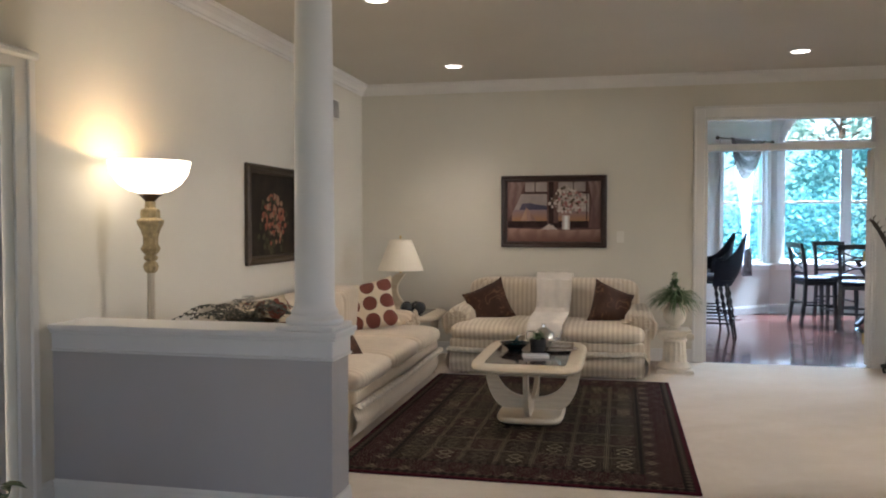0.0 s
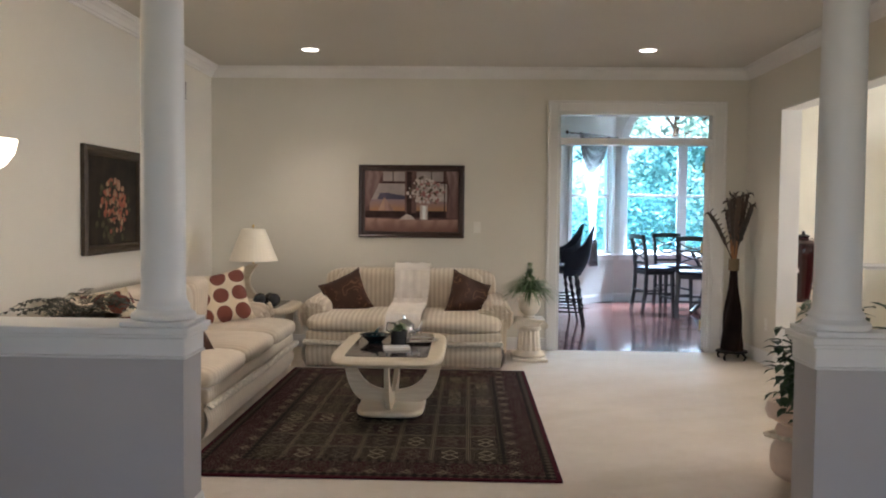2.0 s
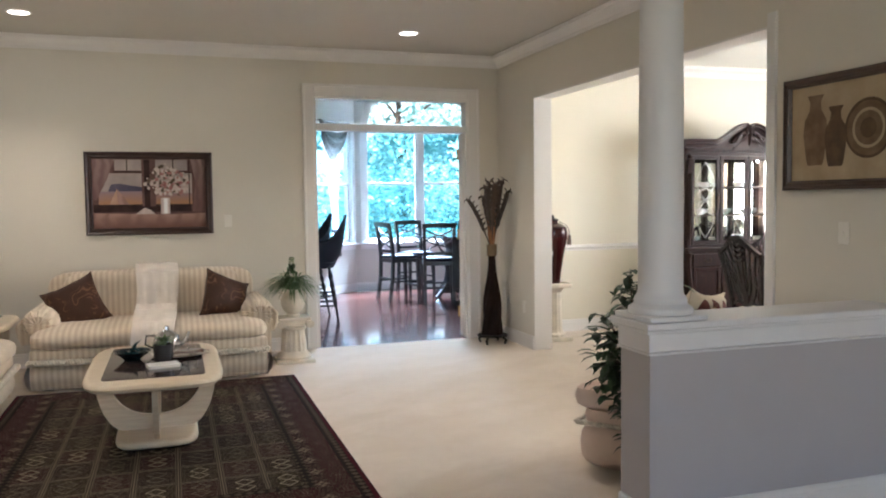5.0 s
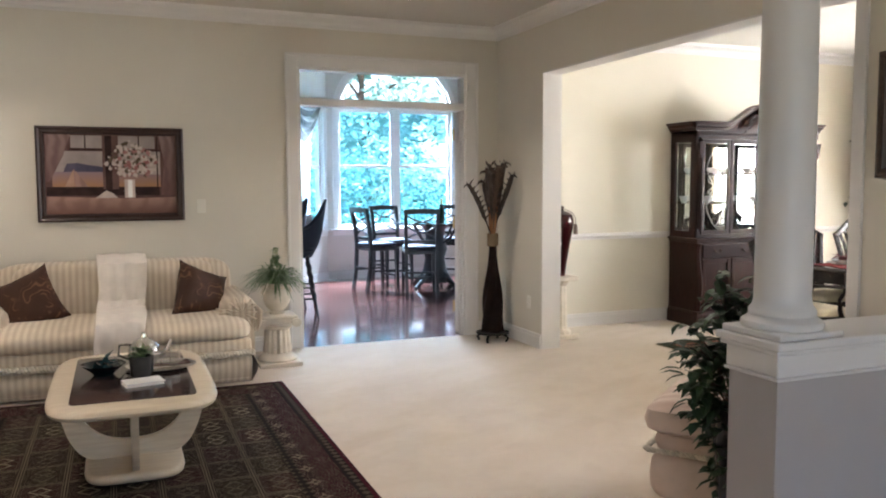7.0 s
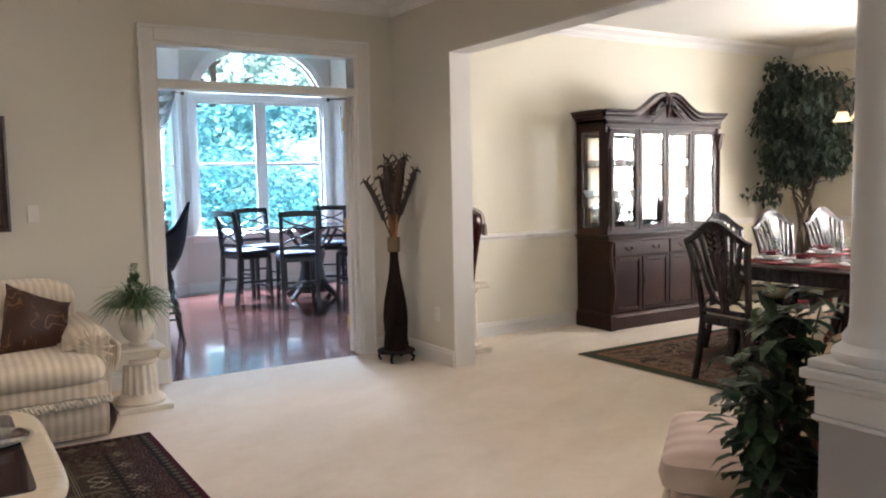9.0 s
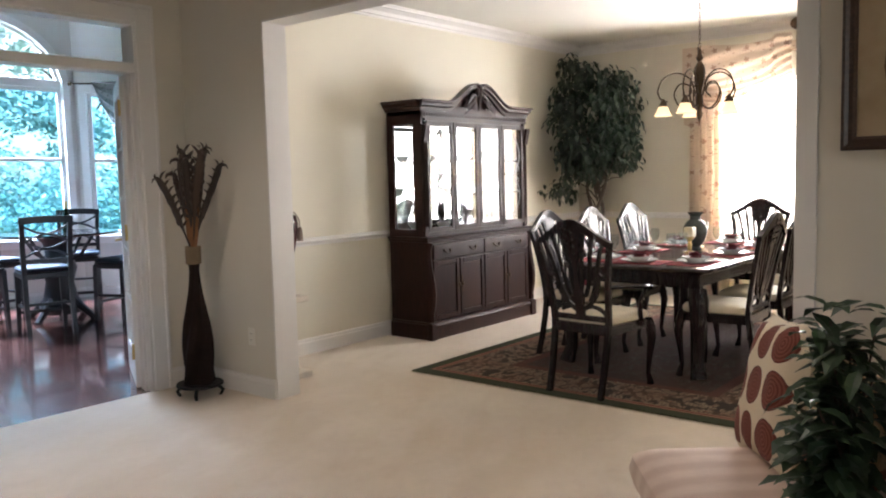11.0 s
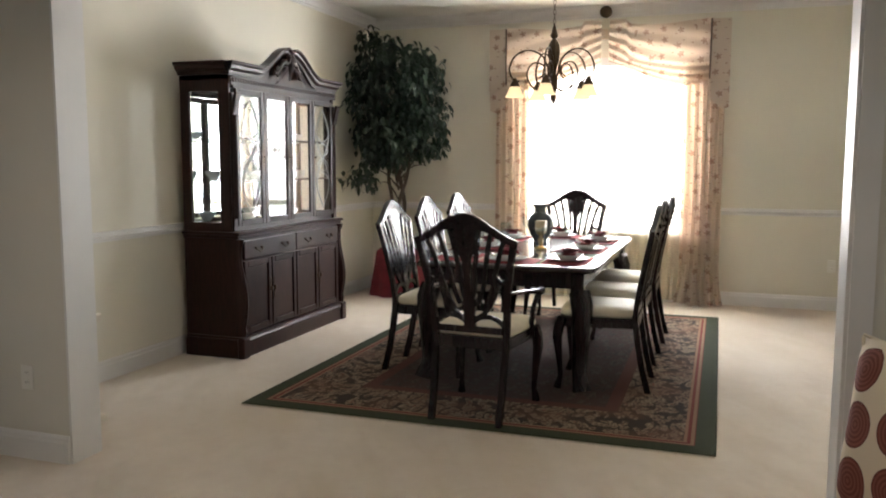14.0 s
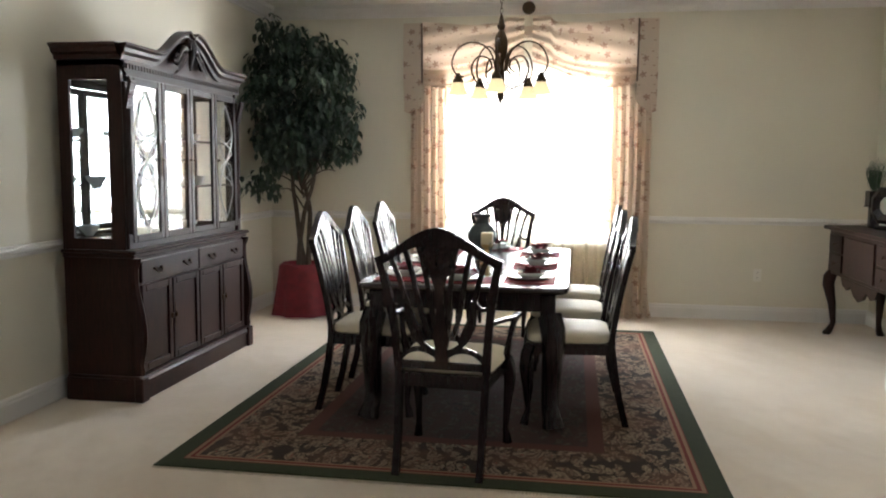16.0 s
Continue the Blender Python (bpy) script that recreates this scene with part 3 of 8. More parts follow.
def facet(name, m, width, wx0, wx1, z0, z1, arch=False, mid=None):
    """A bay wall from x=0 to width at y=0 facing -y, with a window in it."""
    bm = bmesh.new()
    t = 0.14
    prism(bm, [(0, 0), (wx0, 0), (wx0, KH), (0, KH)], "y", 0, t)
    prism(bm, [(wx1, 0), (width, 0), (width, KH), (wx1, KH)], "y", 0, t)
    box(bm, wx0, wx1, 0, t, 0, z0)
    cx, r = (wx0 + wx1) / 2, (wx1 - wx0) / 2
    if arch:
        k = 16
        for i in range(k):
            a0, a1 = math.pi * i / k, math.pi * (i + 1) / k
            p0, p1 = (cx + r * math.cos(a0), z1 + r * ARCH * math.sin(a0)), (cx + r * math.cos(a1), z1 + r * ARCH * math.sin(a1))
            prism(bm, [p0, (p0[0], KH), (p1[0], KH), p1], "y", 0, t)
    else:
        box(bm, wx0, wx1, 0, t, z1, KH)
    ob = tagged(part(name, bm, KITCHEN_PAINT), kind="structure")
    ob.matrix_world = m
    win = new("window_1")
    win.matrix_world = m
    tagged(win, "white double hung window looking onto green hedges", "window", kind="structure")
    c = 0.09
    bm = B(wx0 - c, wx0, -0.022, -0.002, z0 - 0.02, z1 + (0 if arch else c), bevel=0.004)
    box(bm, wx1, wx1 + c, -0.022, -0.002, z0 - 0.02, z1 + (0 if arch else c), bevel=0.004)
    if not arch:
        box(bm, wx0, wx1, -0.022, -0.002, z1, z1 + c)
    else:
        k = 20
        for i in range(k):
            a0, a1 = math.pi * i / k, math.pi * (i + 1) / k
            q = [(cx + (r + d) * math.cos(a), z1 + (r * ARCH + d) * math.sin(a)) for a, d in ((a0, 0), (a0, c), (a1, c), (a1, 0))]
            prism(bm, q, "y", -0.022, -0.002)
    part("window_casing", bm, WHITE, win)
    bm = B(wx0 - 0.13, wx1 + 0.13, -0.06, 0.0, z0 - 0.045, z0 - 0.015, bevel=0.004)
    box(bm, wx0 - 0.09, wx1 + 0.09, -0.018, -0.002, z0 - 0.12, z0 - 0.046)
    part("window_sill", bm, WHITE, win)
    bm = bmesh.new()
    f = 0.045
    cols = [wx0, cx, wx1] if mid else [wx0, wx1]
    zm = z0 + (z1 - z0) * 0.52
    for a, b in zip(cols, cols[1:]):
        g = 0.035 if mid else 0
        a2, b2 = (a if a == wx0 else a + g), (b if b == wx1 else b - g)
        for u0, u1, w0, w1 in ((a2, a2 + f, z0, z1), (b2 - f, b2, z0, z1), (a2 + f, b2 - f, z0, z0 + f), (a2 + f, b2 - f, z1 - f, z1), (a2 + f, b2 - f, zm - 0.022, zm + 0.022)):
            box(bm, u0, u1, 0.04, 0.08, w0, w1, bevel=0.004)
    if mid:
        box(bm, cx - 0.035, cx + 0.035, 0.03, 0.1, z0, z1)
    if arch:
        box(bm, wx0, wx1, 0.01, 0.11, z1, z1 + 0.10, bevel=0.006)
        k = 20
        for i in range(k):
            a0, a1 = math.pi * i / k, math.pi * (i + 1) / k
            q = [(cx + (r - d) * math.cos(a), z1 + (r - d) * ARCH * math.sin(a)) for a, d in ((a0, 0.001), (a0, f), (a1, f), (a1, 0.001))]
            prism(bm, q, "y", 0.04, 0.08)
    part("window_frame", bm, WHITE, win)
    for a, b in zip(cols, cols[1:]):
        for w0, w1 in ((z0 + f, zm - 0.022), (zm + 0.022, z1 - f)):
            g = part("pane", B(a + f + (0.035 if mid and a != wx0 else 0), b - f - (0.035 if mid and b != wx1 else 0), 0.058, 0.062, w0, w1), KGLASS, win)
            g.visible_shadow = False
    return win


facet("wall_bay", pose(2.50, 13.75, 0), 2.2, 0.18, 2.05, 0.80, 2.62, arch=True, mid=True)
facet("wall_bay", Matrix.Translation((1.2, 12.45, 0)) @ Matrix.Rotation(radians(45), 4, "Z"), 1.84, 0.68, 1.73, 0.80, 2.58)
facet("wall_bay", Matrix.Translation((4.70, 13.75, 0)) @ Matrix.Rotation(radians(-45), 4, "Z"), 1.84, 0.14, 1.16, 0.80, 2.58)

# french door opening: lining, casing and transom bar
bm = bmesh.new()
box(bm, DX0 - 0.095, DX0, N - 0.022, N - 0.002, 0, 2.575, bevel=0.005)
box(bm, DX1, DX1 + 0.11, N - 0.022, N - 0.002, 0, 2.575, bevel=0.005)
box(bm, DX0, DX1, N - 0.022, N - 0.002, 2.48, 2.575, bevel=0.005)
box(bm, DX0 - 0.11, DX0 - 0.085, N - 0.032, N - 0.004, 0, 2.60, bevel=0.004)
box(bm, DX1 + 0.10, DX1 + 0.125, N - 0.032, N - 0.004, 0, 2.60, bevel=0.004)
box(bm, DX0 - 0.085, DX1 + 0.10, N - 0.032, N - 0.004, 2.575, 2.60, bevel=0.004)
tagged(part("trim", bm, WHITE), "white moulded casing round the kitchen doorway", "casing", kind="structure")
bm = bmesh.new()
box(bm, DX0, DX0 + 0.02, N - 0.01, N + 0.135, 0, 2.48)
box(bm, DX1 - 0.02, DX1, N - 0.01, N + 0.135, 0, 2.48)
box(bm, DX0 + 0.02, DX1 - 0.02, N - 0.01, N + 0.135, 2.46, 2.48)
box(bm, DX0 + 0.02, DX1 - 0.02, N - 0.015, N + 0.135, 2.15, 2.215, bevel=0.006)
box(bm, DX0 + 0.02, DX0 + 0.035, N + 0.05, N + 0.075, 0, 2.15)
box(bm, DX1 - 0.035, DX1 - 0.02, N + 0.05, N + 0.075, 0, 2.15)
tagged(part("trim", bm, WHITE), "white door frame with a transom bar", "door frame", kind="structure")
g = tagged(part("transom_glass", B(DX0 + 0.02, DX1 - 0.02, N + 0.06, N + 0.065, 2.215, 2.46), GLASS), "clear transom glass above the doorway", "window pane", kind="structure")
g.visible_shadow = False

# crown mouldings, skirting and chair rail
CR = [(0.0, -0.11), (0.012, -0.11), (0.018, -0.095), (0.03, -0.088), (0.045, -0.06), (0.075, -0.035), (0.09, -0.028), (0.095, -0.012), (0.105, -0.01), (0.105, 0.0), (0.0, 0.0)]
BS = [(0.0, 0.0), (0.016, 0.0), (0.016, 0.095), (0.012, 0.105), (0.012, 0.118), (0.006, 0.13), (0.0, 0.13)]
RL = [(0.0, 0.0), (0.012, 0.0), (0.014, 0.018), (0.026, 0.026), (0.03, 0.04), (0.022, 0.052), (0.022, 0.062), (0.0, 0.066)]
Z = CEIL - 0.001
e = 0.001
bm = bmesh.new()
for a, b, o in (((W, N - e, Z), (E, N - e, Z), (0, -1, 0)), ((W + e, -2.2, Z), (W + e, N, Z), (1, 0, 0)), ((E - e, N, Z), (E - e, -2.2, Z), (-1, 0, 0))):
    mould(bm, a, b, o, CR)
tagged(part("crown_moulding", bm, WHITE), "white crown moulding of the living room", "moulding", kind="structure")
bm = bmesh.new()
for a, b, o in (((E + WT, N - e, Z), (DE, N - e, Z), (0, -1, 0)), ((DE - e, N, Z), (DE - e, DS, Z), (-1, 0, 0)), ((E + WT + e, DS, Z), (E + WT + e, N, Z), (1, 0, 0)), ((DE, DS + e, Z), (E + WT, DS + e, Z), (0, 1, 0))):
    mould(bm, a, b, o, CR)
tagged(part("crown_moulding", bm, WHITE), "cream crown moulding of the dining room", "moulding", kind="structure")


def skirting(runs, prof, z=0.0, name="baseboard", label="white painted skirting board"):
    bm = bmesh.new()
    for a, b, o in runs:
        mould(bm, (*a, z), (*b, z), (*o, 0), prof)
    return tagged(part(name, bm, WHITE), label, "baseboard", kind="structure")


skirting([((W, N - e), (DX0 - 0.11, N - e), (0, -1)), ((DX1 + 0.125, N - e), (E, N - e), (0, -1)), ((W + e, 3.9), (W + e, N), (1, 0)),
          ((E - e, N), (E - e, OY1), (-1, 0)), ((E - e, 4.54), (E - e, -2.2), (-1, 0)), ((W + e, 3.54), (W + e, 3.63), (1, 0))], BS)
DIN = [((E + WT, N - e), (DE, N - e), (0, -1)), ((DE - e, N), (DE - e, DS), (-1, 0)), ((DE, DS + e), (E + WT, DS + e), (0, 1)), ((E + WT + e, DS), (E + WT + e, OY0 - 0.02), (1, 0)), ((E + WT + e, OY1 + 0.02), (E + WT + e, N), (1, 0))]
skirting(DIN, BS, label="cream painted skirting board")
skirting(DIN, RL, 0.885, "chair_rail", "cream painted chair rail")
skirting([((-1.5, 12.449), (1.2, 12.449), (0, -1)), ((1.2, 12.449), (2.5, 13.749), (0.7071, -0.7071)), ((2.5, 13.749), (4.7, 13.749), (0, -1)), ((4.7, 13.749), (6.0, 12.449), (-0.7071, -0.7071))], BS, label="white kitchen skirting board")


# half walls with their columns
def half_wall(x0, x1, cx, label, xe):
    y0, y1 = 3.655, 3.885
    bm = B(x0, x1, y0, y1, 0, 0.89)
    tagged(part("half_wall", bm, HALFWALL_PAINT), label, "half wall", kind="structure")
    bm = bmesh.new()
    box(bm, x0 - (0.035 if xe < 0 else 0), x1 + (0.035 if xe > 0 else 0), y0 - 0.04, y1 + 0.04, 0.892, 0.92, bevel=0.006, seg=2)
    for k, (d, z0, z1) in enumerate(((0.026, 0.874, 0.891), (0.010, 0.795, 0.873), (0.016, 0.782, 0.794))):
        box(bm, x0 - (d if xe < 0 else 0), x1 + (d if xe > 0 else 0), y0 - d, y1 + d, z0, z1, bevel=0.004)
    tagged(part("wall_cap", bm, COLUMN_WHITE), "white moulded cap on the half wall", "wall cap", kind="structure")
    bm = bmesh.new()
    q = 0.142
    cy = 3.77
    box(bm, cx - q, cx + q, cy - q, cy + q, 0.921, 0.944, bevel=0.004)
    prof = [(0.135, 0.945), (0.14, 0.957), (0.136, 0.97), (0.12, 0.98), (0.112, 0.99), (0.114, 1.003), (0.108, 1.015), (0.1, 1.025), (0.096, 1.05), (0.095, 1.5), (0.091, 2.2), (0.085, 2.72),
            (0.085, 2.73), (0.093, 2.74), (0.093, 2.755), (0.086, 2.765), (0.086, 2.82), (0.1, 2.83), (0.12, 2.855), (0.13, 2.87), (0.0, 2.871)]
    lathe(bm, prof, cx, cy, 40)
    box(bm, cx - 0.14, cx + 0.14, cy - 0.14, cy + 0.14, 2.872, CEIL - 0.001)
    tagged(part("column", bm, COLUMN_WHITE, smooth=True), "round white painted column standing on the half wall", "column", kind="structure")


half_wall(W, -1.14, -1.268, "grey white half wall beside the entry", 1)
half_wall(1.555, E, 1.68, "grey white half wall below the second column", -1)
bm = bmesh.new()
mould(bm, (W, 3.654, 0), (-1.14, 3.654, 0), (0, -1, 0), BS)
mould(bm, (1.555, 3.654, 0), (E, 3.654, 0), (0, -1, 0), BS)
mould(bm, (-1.139, 3.655, 0), (-1.139, 3.885, 0), (1, 0, 0), BS)
mould(bm, (1.554, 3.885, 0), (1.554, 3.655, 0), (-1, 0, 0), BS)
tagged(part("baseboard", bm, WHITE), "white skirting of the half walls", "baseboard", kind="structure")

# entry-side door
dr = tagged(new("door_1"), "closed grey white panelled door in the entry", "door", kind="structure")
dr.matrix_world = pose(W, 2.925, 0)
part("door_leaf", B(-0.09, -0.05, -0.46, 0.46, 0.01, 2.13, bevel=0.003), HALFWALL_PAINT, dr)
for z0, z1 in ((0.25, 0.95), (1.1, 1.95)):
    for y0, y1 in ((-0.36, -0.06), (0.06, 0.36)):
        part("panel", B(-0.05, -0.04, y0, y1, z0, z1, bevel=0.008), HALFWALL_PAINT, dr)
part("door_handle", lathe(bmesh.new(), [(0.0, -0.03), (0.02, -0.02), (0.028, 0.0), (0.02, 0.02), (0.0, 0.03)], -0.01, -0.40, 12), BRASS, dr).location = (0, 0, 1.0)
bm = B(W, W + 0.018, 3.40, 3.49, 0, 2.17, bevel=0.004)
box(bm, W, W + 0.03, 3.48, 3.53, 0, 2.24, bevel=0.006)
box(bm, W, W + 0.018, 2.36, 2.45, 0, 2.17, bevel=0.004)
box(bm, W, W + 0.018, 2.36, 3.49, 2.16, 2.21, bevel=0.004)
box(bm, W, W + 0.05, 2.30, 3.54, 2.21, 2.25, bevel=0.01)
tagged(part("trim", bm, WHITE), "white moulded casing of the entry door", "casing", kind="structure")

# open door leaf at the kitchen doorway
dl = tagged(new("door_2"), "white glazed door leaf standing open into the kitchen", "door", kind="structure")
dl.matrix_world = Matrix.Translation((DX1 - 0.03, N + 0.14, 0)) @ Matrix.Rotation(radians(-26), 4, "Z")
bm = bmesh.new()
for y0, y1, z0, z1 in ((0.0, 0.1, 0.01, 2.14), (0.68, 0.78, 0.01, 2.14), (0.1, 0.68, 0.01, 0.24), (0.1, 0.68, 2.03, 2.14)):
    box(bm, -0.02, 0.02, y0, y1, z0, z1, bevel=0.003)
for i in range(1, 5):
    box(bm, -0.012, 0.012, 0.1, 0.68, 0.24 + 1.79 * i / 5 - 0.01, 0.24 + 1.79 * i / 5 + 0.01)
for y in (0.29, 0.49):
    box(bm, -0.011, 0.011, y - 0.01, y + 0.01, 0.24, 2.03)
part("door_frame", bm, WHITE, dl)
part("pane", B(-0.002, 0.002, 0.1, 0.68, 0.24, 2.03), GLASS, dl).visible_shadow = False
for z in (0.27, 1.09, 1.93):
    bm = B(-0.034, -0.02, -0.03, 0.035, z - 0.05, z + 0.05, bevel=0.002)
    tube(bm, [(-0.03, -0.02, z - 0.055), (-0.03, -0.02, z + 0.055)], 0.008)
    part("hinge", bm, BRASS, dl, "brass hinge")
bm = tube(bmesh.new(), [(-0.02, 0.73, 1.0), (-0.06, 0.73, 1.0), (-0.065, 0.70, 1.0), (-0.065, 0.63, 1.0)], 0.009)
lathe(bm, [(0.0, 0), (0.001, 0)], 0, 0, 4)
part("door_handle", bm, BRASS, dl, "brass lever handle")

# dining window
dw = tagged(new("window_2"), "white dining room window, blown out with daylight", "window", kind="structure")
bm = bmesh.new()
f = 0.045
for y0, y1 in ((WY0, (WY0 + WY1) / 2), ((WY0 + WY1) / 2, WY1)):
    zm = (WZ0 + WZ1) / 2
    for a, b, c, d in ((y0, y0 + f, WZ0, WZ1), (y1 - f, y1, WZ0, WZ1), (y0 + f, y1 - f, WZ0, WZ0 + f), (y0 + f, y1 - f, WZ1 - f, WZ1), (y0 + f, y1 - f, zm - 0.02, zm + 0.02)):
        box(bm, DE + 0.05, DE + 0.09, a, b, c, d)
part("window_frame", bm, WHITE, dw)
bm = B(DE - 0.018, DE - 0.001, WY0 - 0.08, WY0, WZ0 - 0.08, WZ1 + 0.08)
box(bm, DE - 0.018, DE - 0.001, WY1, WY1 + 0.08, WZ0 - 0.08, WZ1 + 0.08)
box(bm, DE - 0.018, DE - 0.001, WY0, WY1, WZ1, WZ1 + 0.08)
box(bm, DE - 0.045, DE - 0.001, WY0 - 0.1, WY1 + 0.1, WZ0 - 0.03, WZ0)
part("window_casing", bm, WHITE, dw)
part("pane", B(DE + 0.068, DE + 0.072, WY0 + f, WY1 - f, WZ0 + f, WZ1 - f), GLASS, dw).visible_shadow = False
bm = B(11.0, 11.02, 2.0, 10.5, -0.5, 6.0)
tagged(part("backdrop", bm, glow("bright_outdoors", (1, 0.99, 0.97), 2.6)), "bright hazy daylight outside the dining window", "sky", kind="structure")

# recessed ceiling lights; the fourth is an unseen addition
CAN = glow("can_glow", (1, 0.95, 0.86), 3.2)
can0 = None
for cx, cy in CANS:
    if can0 is None:
        can0 = thing("recessed_light", pose(cx, cy, CEIL), "lit round recessed ceiling light with white trim", "ceiling light", "recessed lights in the ceiling")
        part("trim_ring", lathe(bmesh.new(), [(0.075, -0.002), (0.095, -0.002), (0.095, -0.006), (0.08, -0.012), (0.075, -0.008), (0.075, -0.002)], seg=32, cap=False), WHITE, can0)
        g = part("diffuser", lathe(bmesh.new(), [(0.0, -0.006), (0.074, -0.006), (0.074, -0.004), (0.0, -0.004)], seg=32), CAN, can0)
        g.visible_shadow = False
    else:
        copy_thing(can0, pose(cx, cy, CEIL))

# ground, hedge and far greenery
ground = tagged(part("ground", B(-60, 60, -60, 200, -0.62, -0.60), simple("lawn", (0.05, 0.10, 0.03), 0.9, vary=0.4, scale=2, fine=80, bump=0.5)), "mown lawn outside the house", "lawn", kind="structure")


# ---- living room ----
rug = thing("area_rug", pose(-0.44, 5.97, 0), "dark burgundy and olive oriental rug with panelled field on carpet", "rug")
RUG1 = rug_mat("burgundy_rug_pile", 2.08, 3.02, (0.013, 0.009, 0.009), (0.032, 0.006, 0.010), (0.050, 0.006, 0.012),
               [(0.045, 0.034, 0.022), (0.165, 0.130, 0.090), (0.020, 0.010, 0.010), (0.026, 0.024, 0.013), (0.25, 0.215, 0.15)], 0.215, (0.030, 0.275, 0.325, 0.20))
part("weave", B(-1.04, 1.04, -1.51, 1.51, 0.002, 0.013, bevel=0.004), RUG1, rug)


def seat_unit(name, m, w, n, label, mat, depth=0.95):
    """A rolled-arm sofa w wide facing -y, with n seats; origin at the middle of its back foot."""
    s = thing(name, m, label, "sofa", "matching cream sofas")
    h = w / 2
    a = 0.24
    part("base", B(-h + 0.045, h - 0.045, -depth + 0.055, -0.06, 0.03, 0.30, bevel=0.02), mat, s, smooth=True)
    bm = bmesh.new()
    rows = []
    for k in range(9):
        v = k / 8
        z = 0.02 + 0.21 * v
        out = 0.045 * math.sin(math.pi * v)
        rows.append([(x, -depth + 0.06 - out + 0.02 * (1 - v), z) for x in [(-h + 0.05) + (w - 0.1) * i / 30 for i in range(31)]])
    grid(bm, rows)
    for sx in (-1, 1):
        rows = [[(sx * (h - 0.05 + 0.045 * math.sin(math.pi * k / 8)), y, 0.02 + 0.21 * k / 8) for y in (-depth + 0.06, -depth / 2, -0.08)] for k in range(9)]
        grid(bm, rows)
    part("skirt", bm, mat, s, smooth=True)
    part("front_rail", B(-h + 0.05, h - 0.05, -depth + 0.03, -depth + 0.12, 0.25, 0.34, bevel=0.02, seg=3), mat, s, smooth=True)
    y = -depth + 0.008
    part("rope_trim", rope(bmesh.new(), [(-h + 0.04, y, 0.245), (0, y, 0.225), (h - 0.04, y, 0.245)], 0.021, 44), ROPE, s, "twisted cream rope trim", smooth=True)
    part("back", puff(bmesh.new(), 0, -0.13, 0.50, h - 0.07, 0.12, 0.36, 7, 8, 40, 20), mat, s, smooth=True)
    iw = (w - 2 * a) / n
    for i in range(n):
        cx = -h + a + iw * (i + 0.5)
        ex = 0.10 if i in (0, n - 1) else 0
        part("back_cushion", puff(bmesh.new(), cx, -0.30, 0.64, iw / 2 + ex / 3, 0.12, 0.225, 6, 4.5, 32, 18), mat, s, smooth=True)
        sw = (w - 0.08) / n
        part("seat_cushion", puff(bmesh.new(), -h + 0.04 + sw * (i + 0.5), -depth / 2 - 0.10, 0.40, sw / 2, depth / 2 - 0.085, 0.095, 8, 3.0, 40, 14), mat, s, smooth=True)
    for sx in (-1, 1):
        bm = B(sx * (h - 0.02), sx * (h - a + 0.02), -depth + 0.28, -0.08, 0.05, 0.50, bevel=0.03, seg=2)
        part("arm", bm, mat, s, smooth=True)
        bm = bmesh.new()
        rows = []
        for i in range(16):
            v = i / 15
            yy = -depth + 0.25 + (depth - 0.33) * v
            puffy = 0.135 * (0.86 + 0.14 * min(1, 5 * v)) * (0.75 if i == 0 else 1)
            rows.append([(sx * (h - 0.085) + puffy * math.cos(t) * (1 + 0.035 * math.sin(9 * t + 2 * i)), yy, 0.50 + puffy * 0.85 * math.sin(t) * (1 + 0.03 * math.sin(7 * t)))
                         for t in (2 * math.pi * j / 26 for j in range(26))])
        grid(bm, rows, close_u=True, cap=True)
        part("arm_roll", bm, mat, s, smooth=True)
        bm = bmesh.new()
        yy = -depth + 0.245
        for k in range(13):
            t = 2 * math.pi * k / 13
            c = Vector((sx * (h - 0.085), yy, 0.50))
            d = Vector((math.cos(t), 0, math.sin(t)))
            tube(bm, [c + d * 0.02 + Vector((0, -0.012, 0)), c + d * 0.07 + Vector((0, -0.022, 0)), c + d * 0.118], [0.005, 0.009, 0.007], 6)
        for k in range(6):
            x0 = sx * (h + 0.035 - 0.012 * k)
            tube(bm, [(x0 - sx * 0.03, yy + 0.02 * k, 0.56), (x0 + sx * 0.02, yy + 0.02 * k, 0.50), (x0 + sx * 0.012, yy + 0.015 * k, 0.42), (x0 - sx * 0.01, yy + 0.02 * k, 0.35)], [0.010, 0.017, 0.014, 0.005], 6)
        part("arm_pleats", bm, mat, s, smooth=True)
    for sx in (-1, 1):
        part("foot", B(sx * (h - 0.2), sx * (h - 0.12), -depth + 0.16, -depth + 0.24, 0, 0.05), DARKWOOD, s)
        part("foot", B(sx * (h - 0.2), sx * (h - 0.12), -0.22, -0.14, 0, 0.05), DARKWOOD, s)
    return s


seat_unit("loveseat", pose(-0.50, 8.64, 0), 1.88, 2, "cream striped two seat loveseat with rolled arms against the wall", STRIPE_X, 1.16)
SOFA_M = Matrix.Translation((W + 0.14, 6.22, 0)) @ Matrix.Rotation(radians(90), 4, "Z")
seat_unit("sofa", SOFA_M, 2.50, 3, "long cream striped three seat sofa with rope trim along the wall", STRIPE_SHEEN, 1.04)


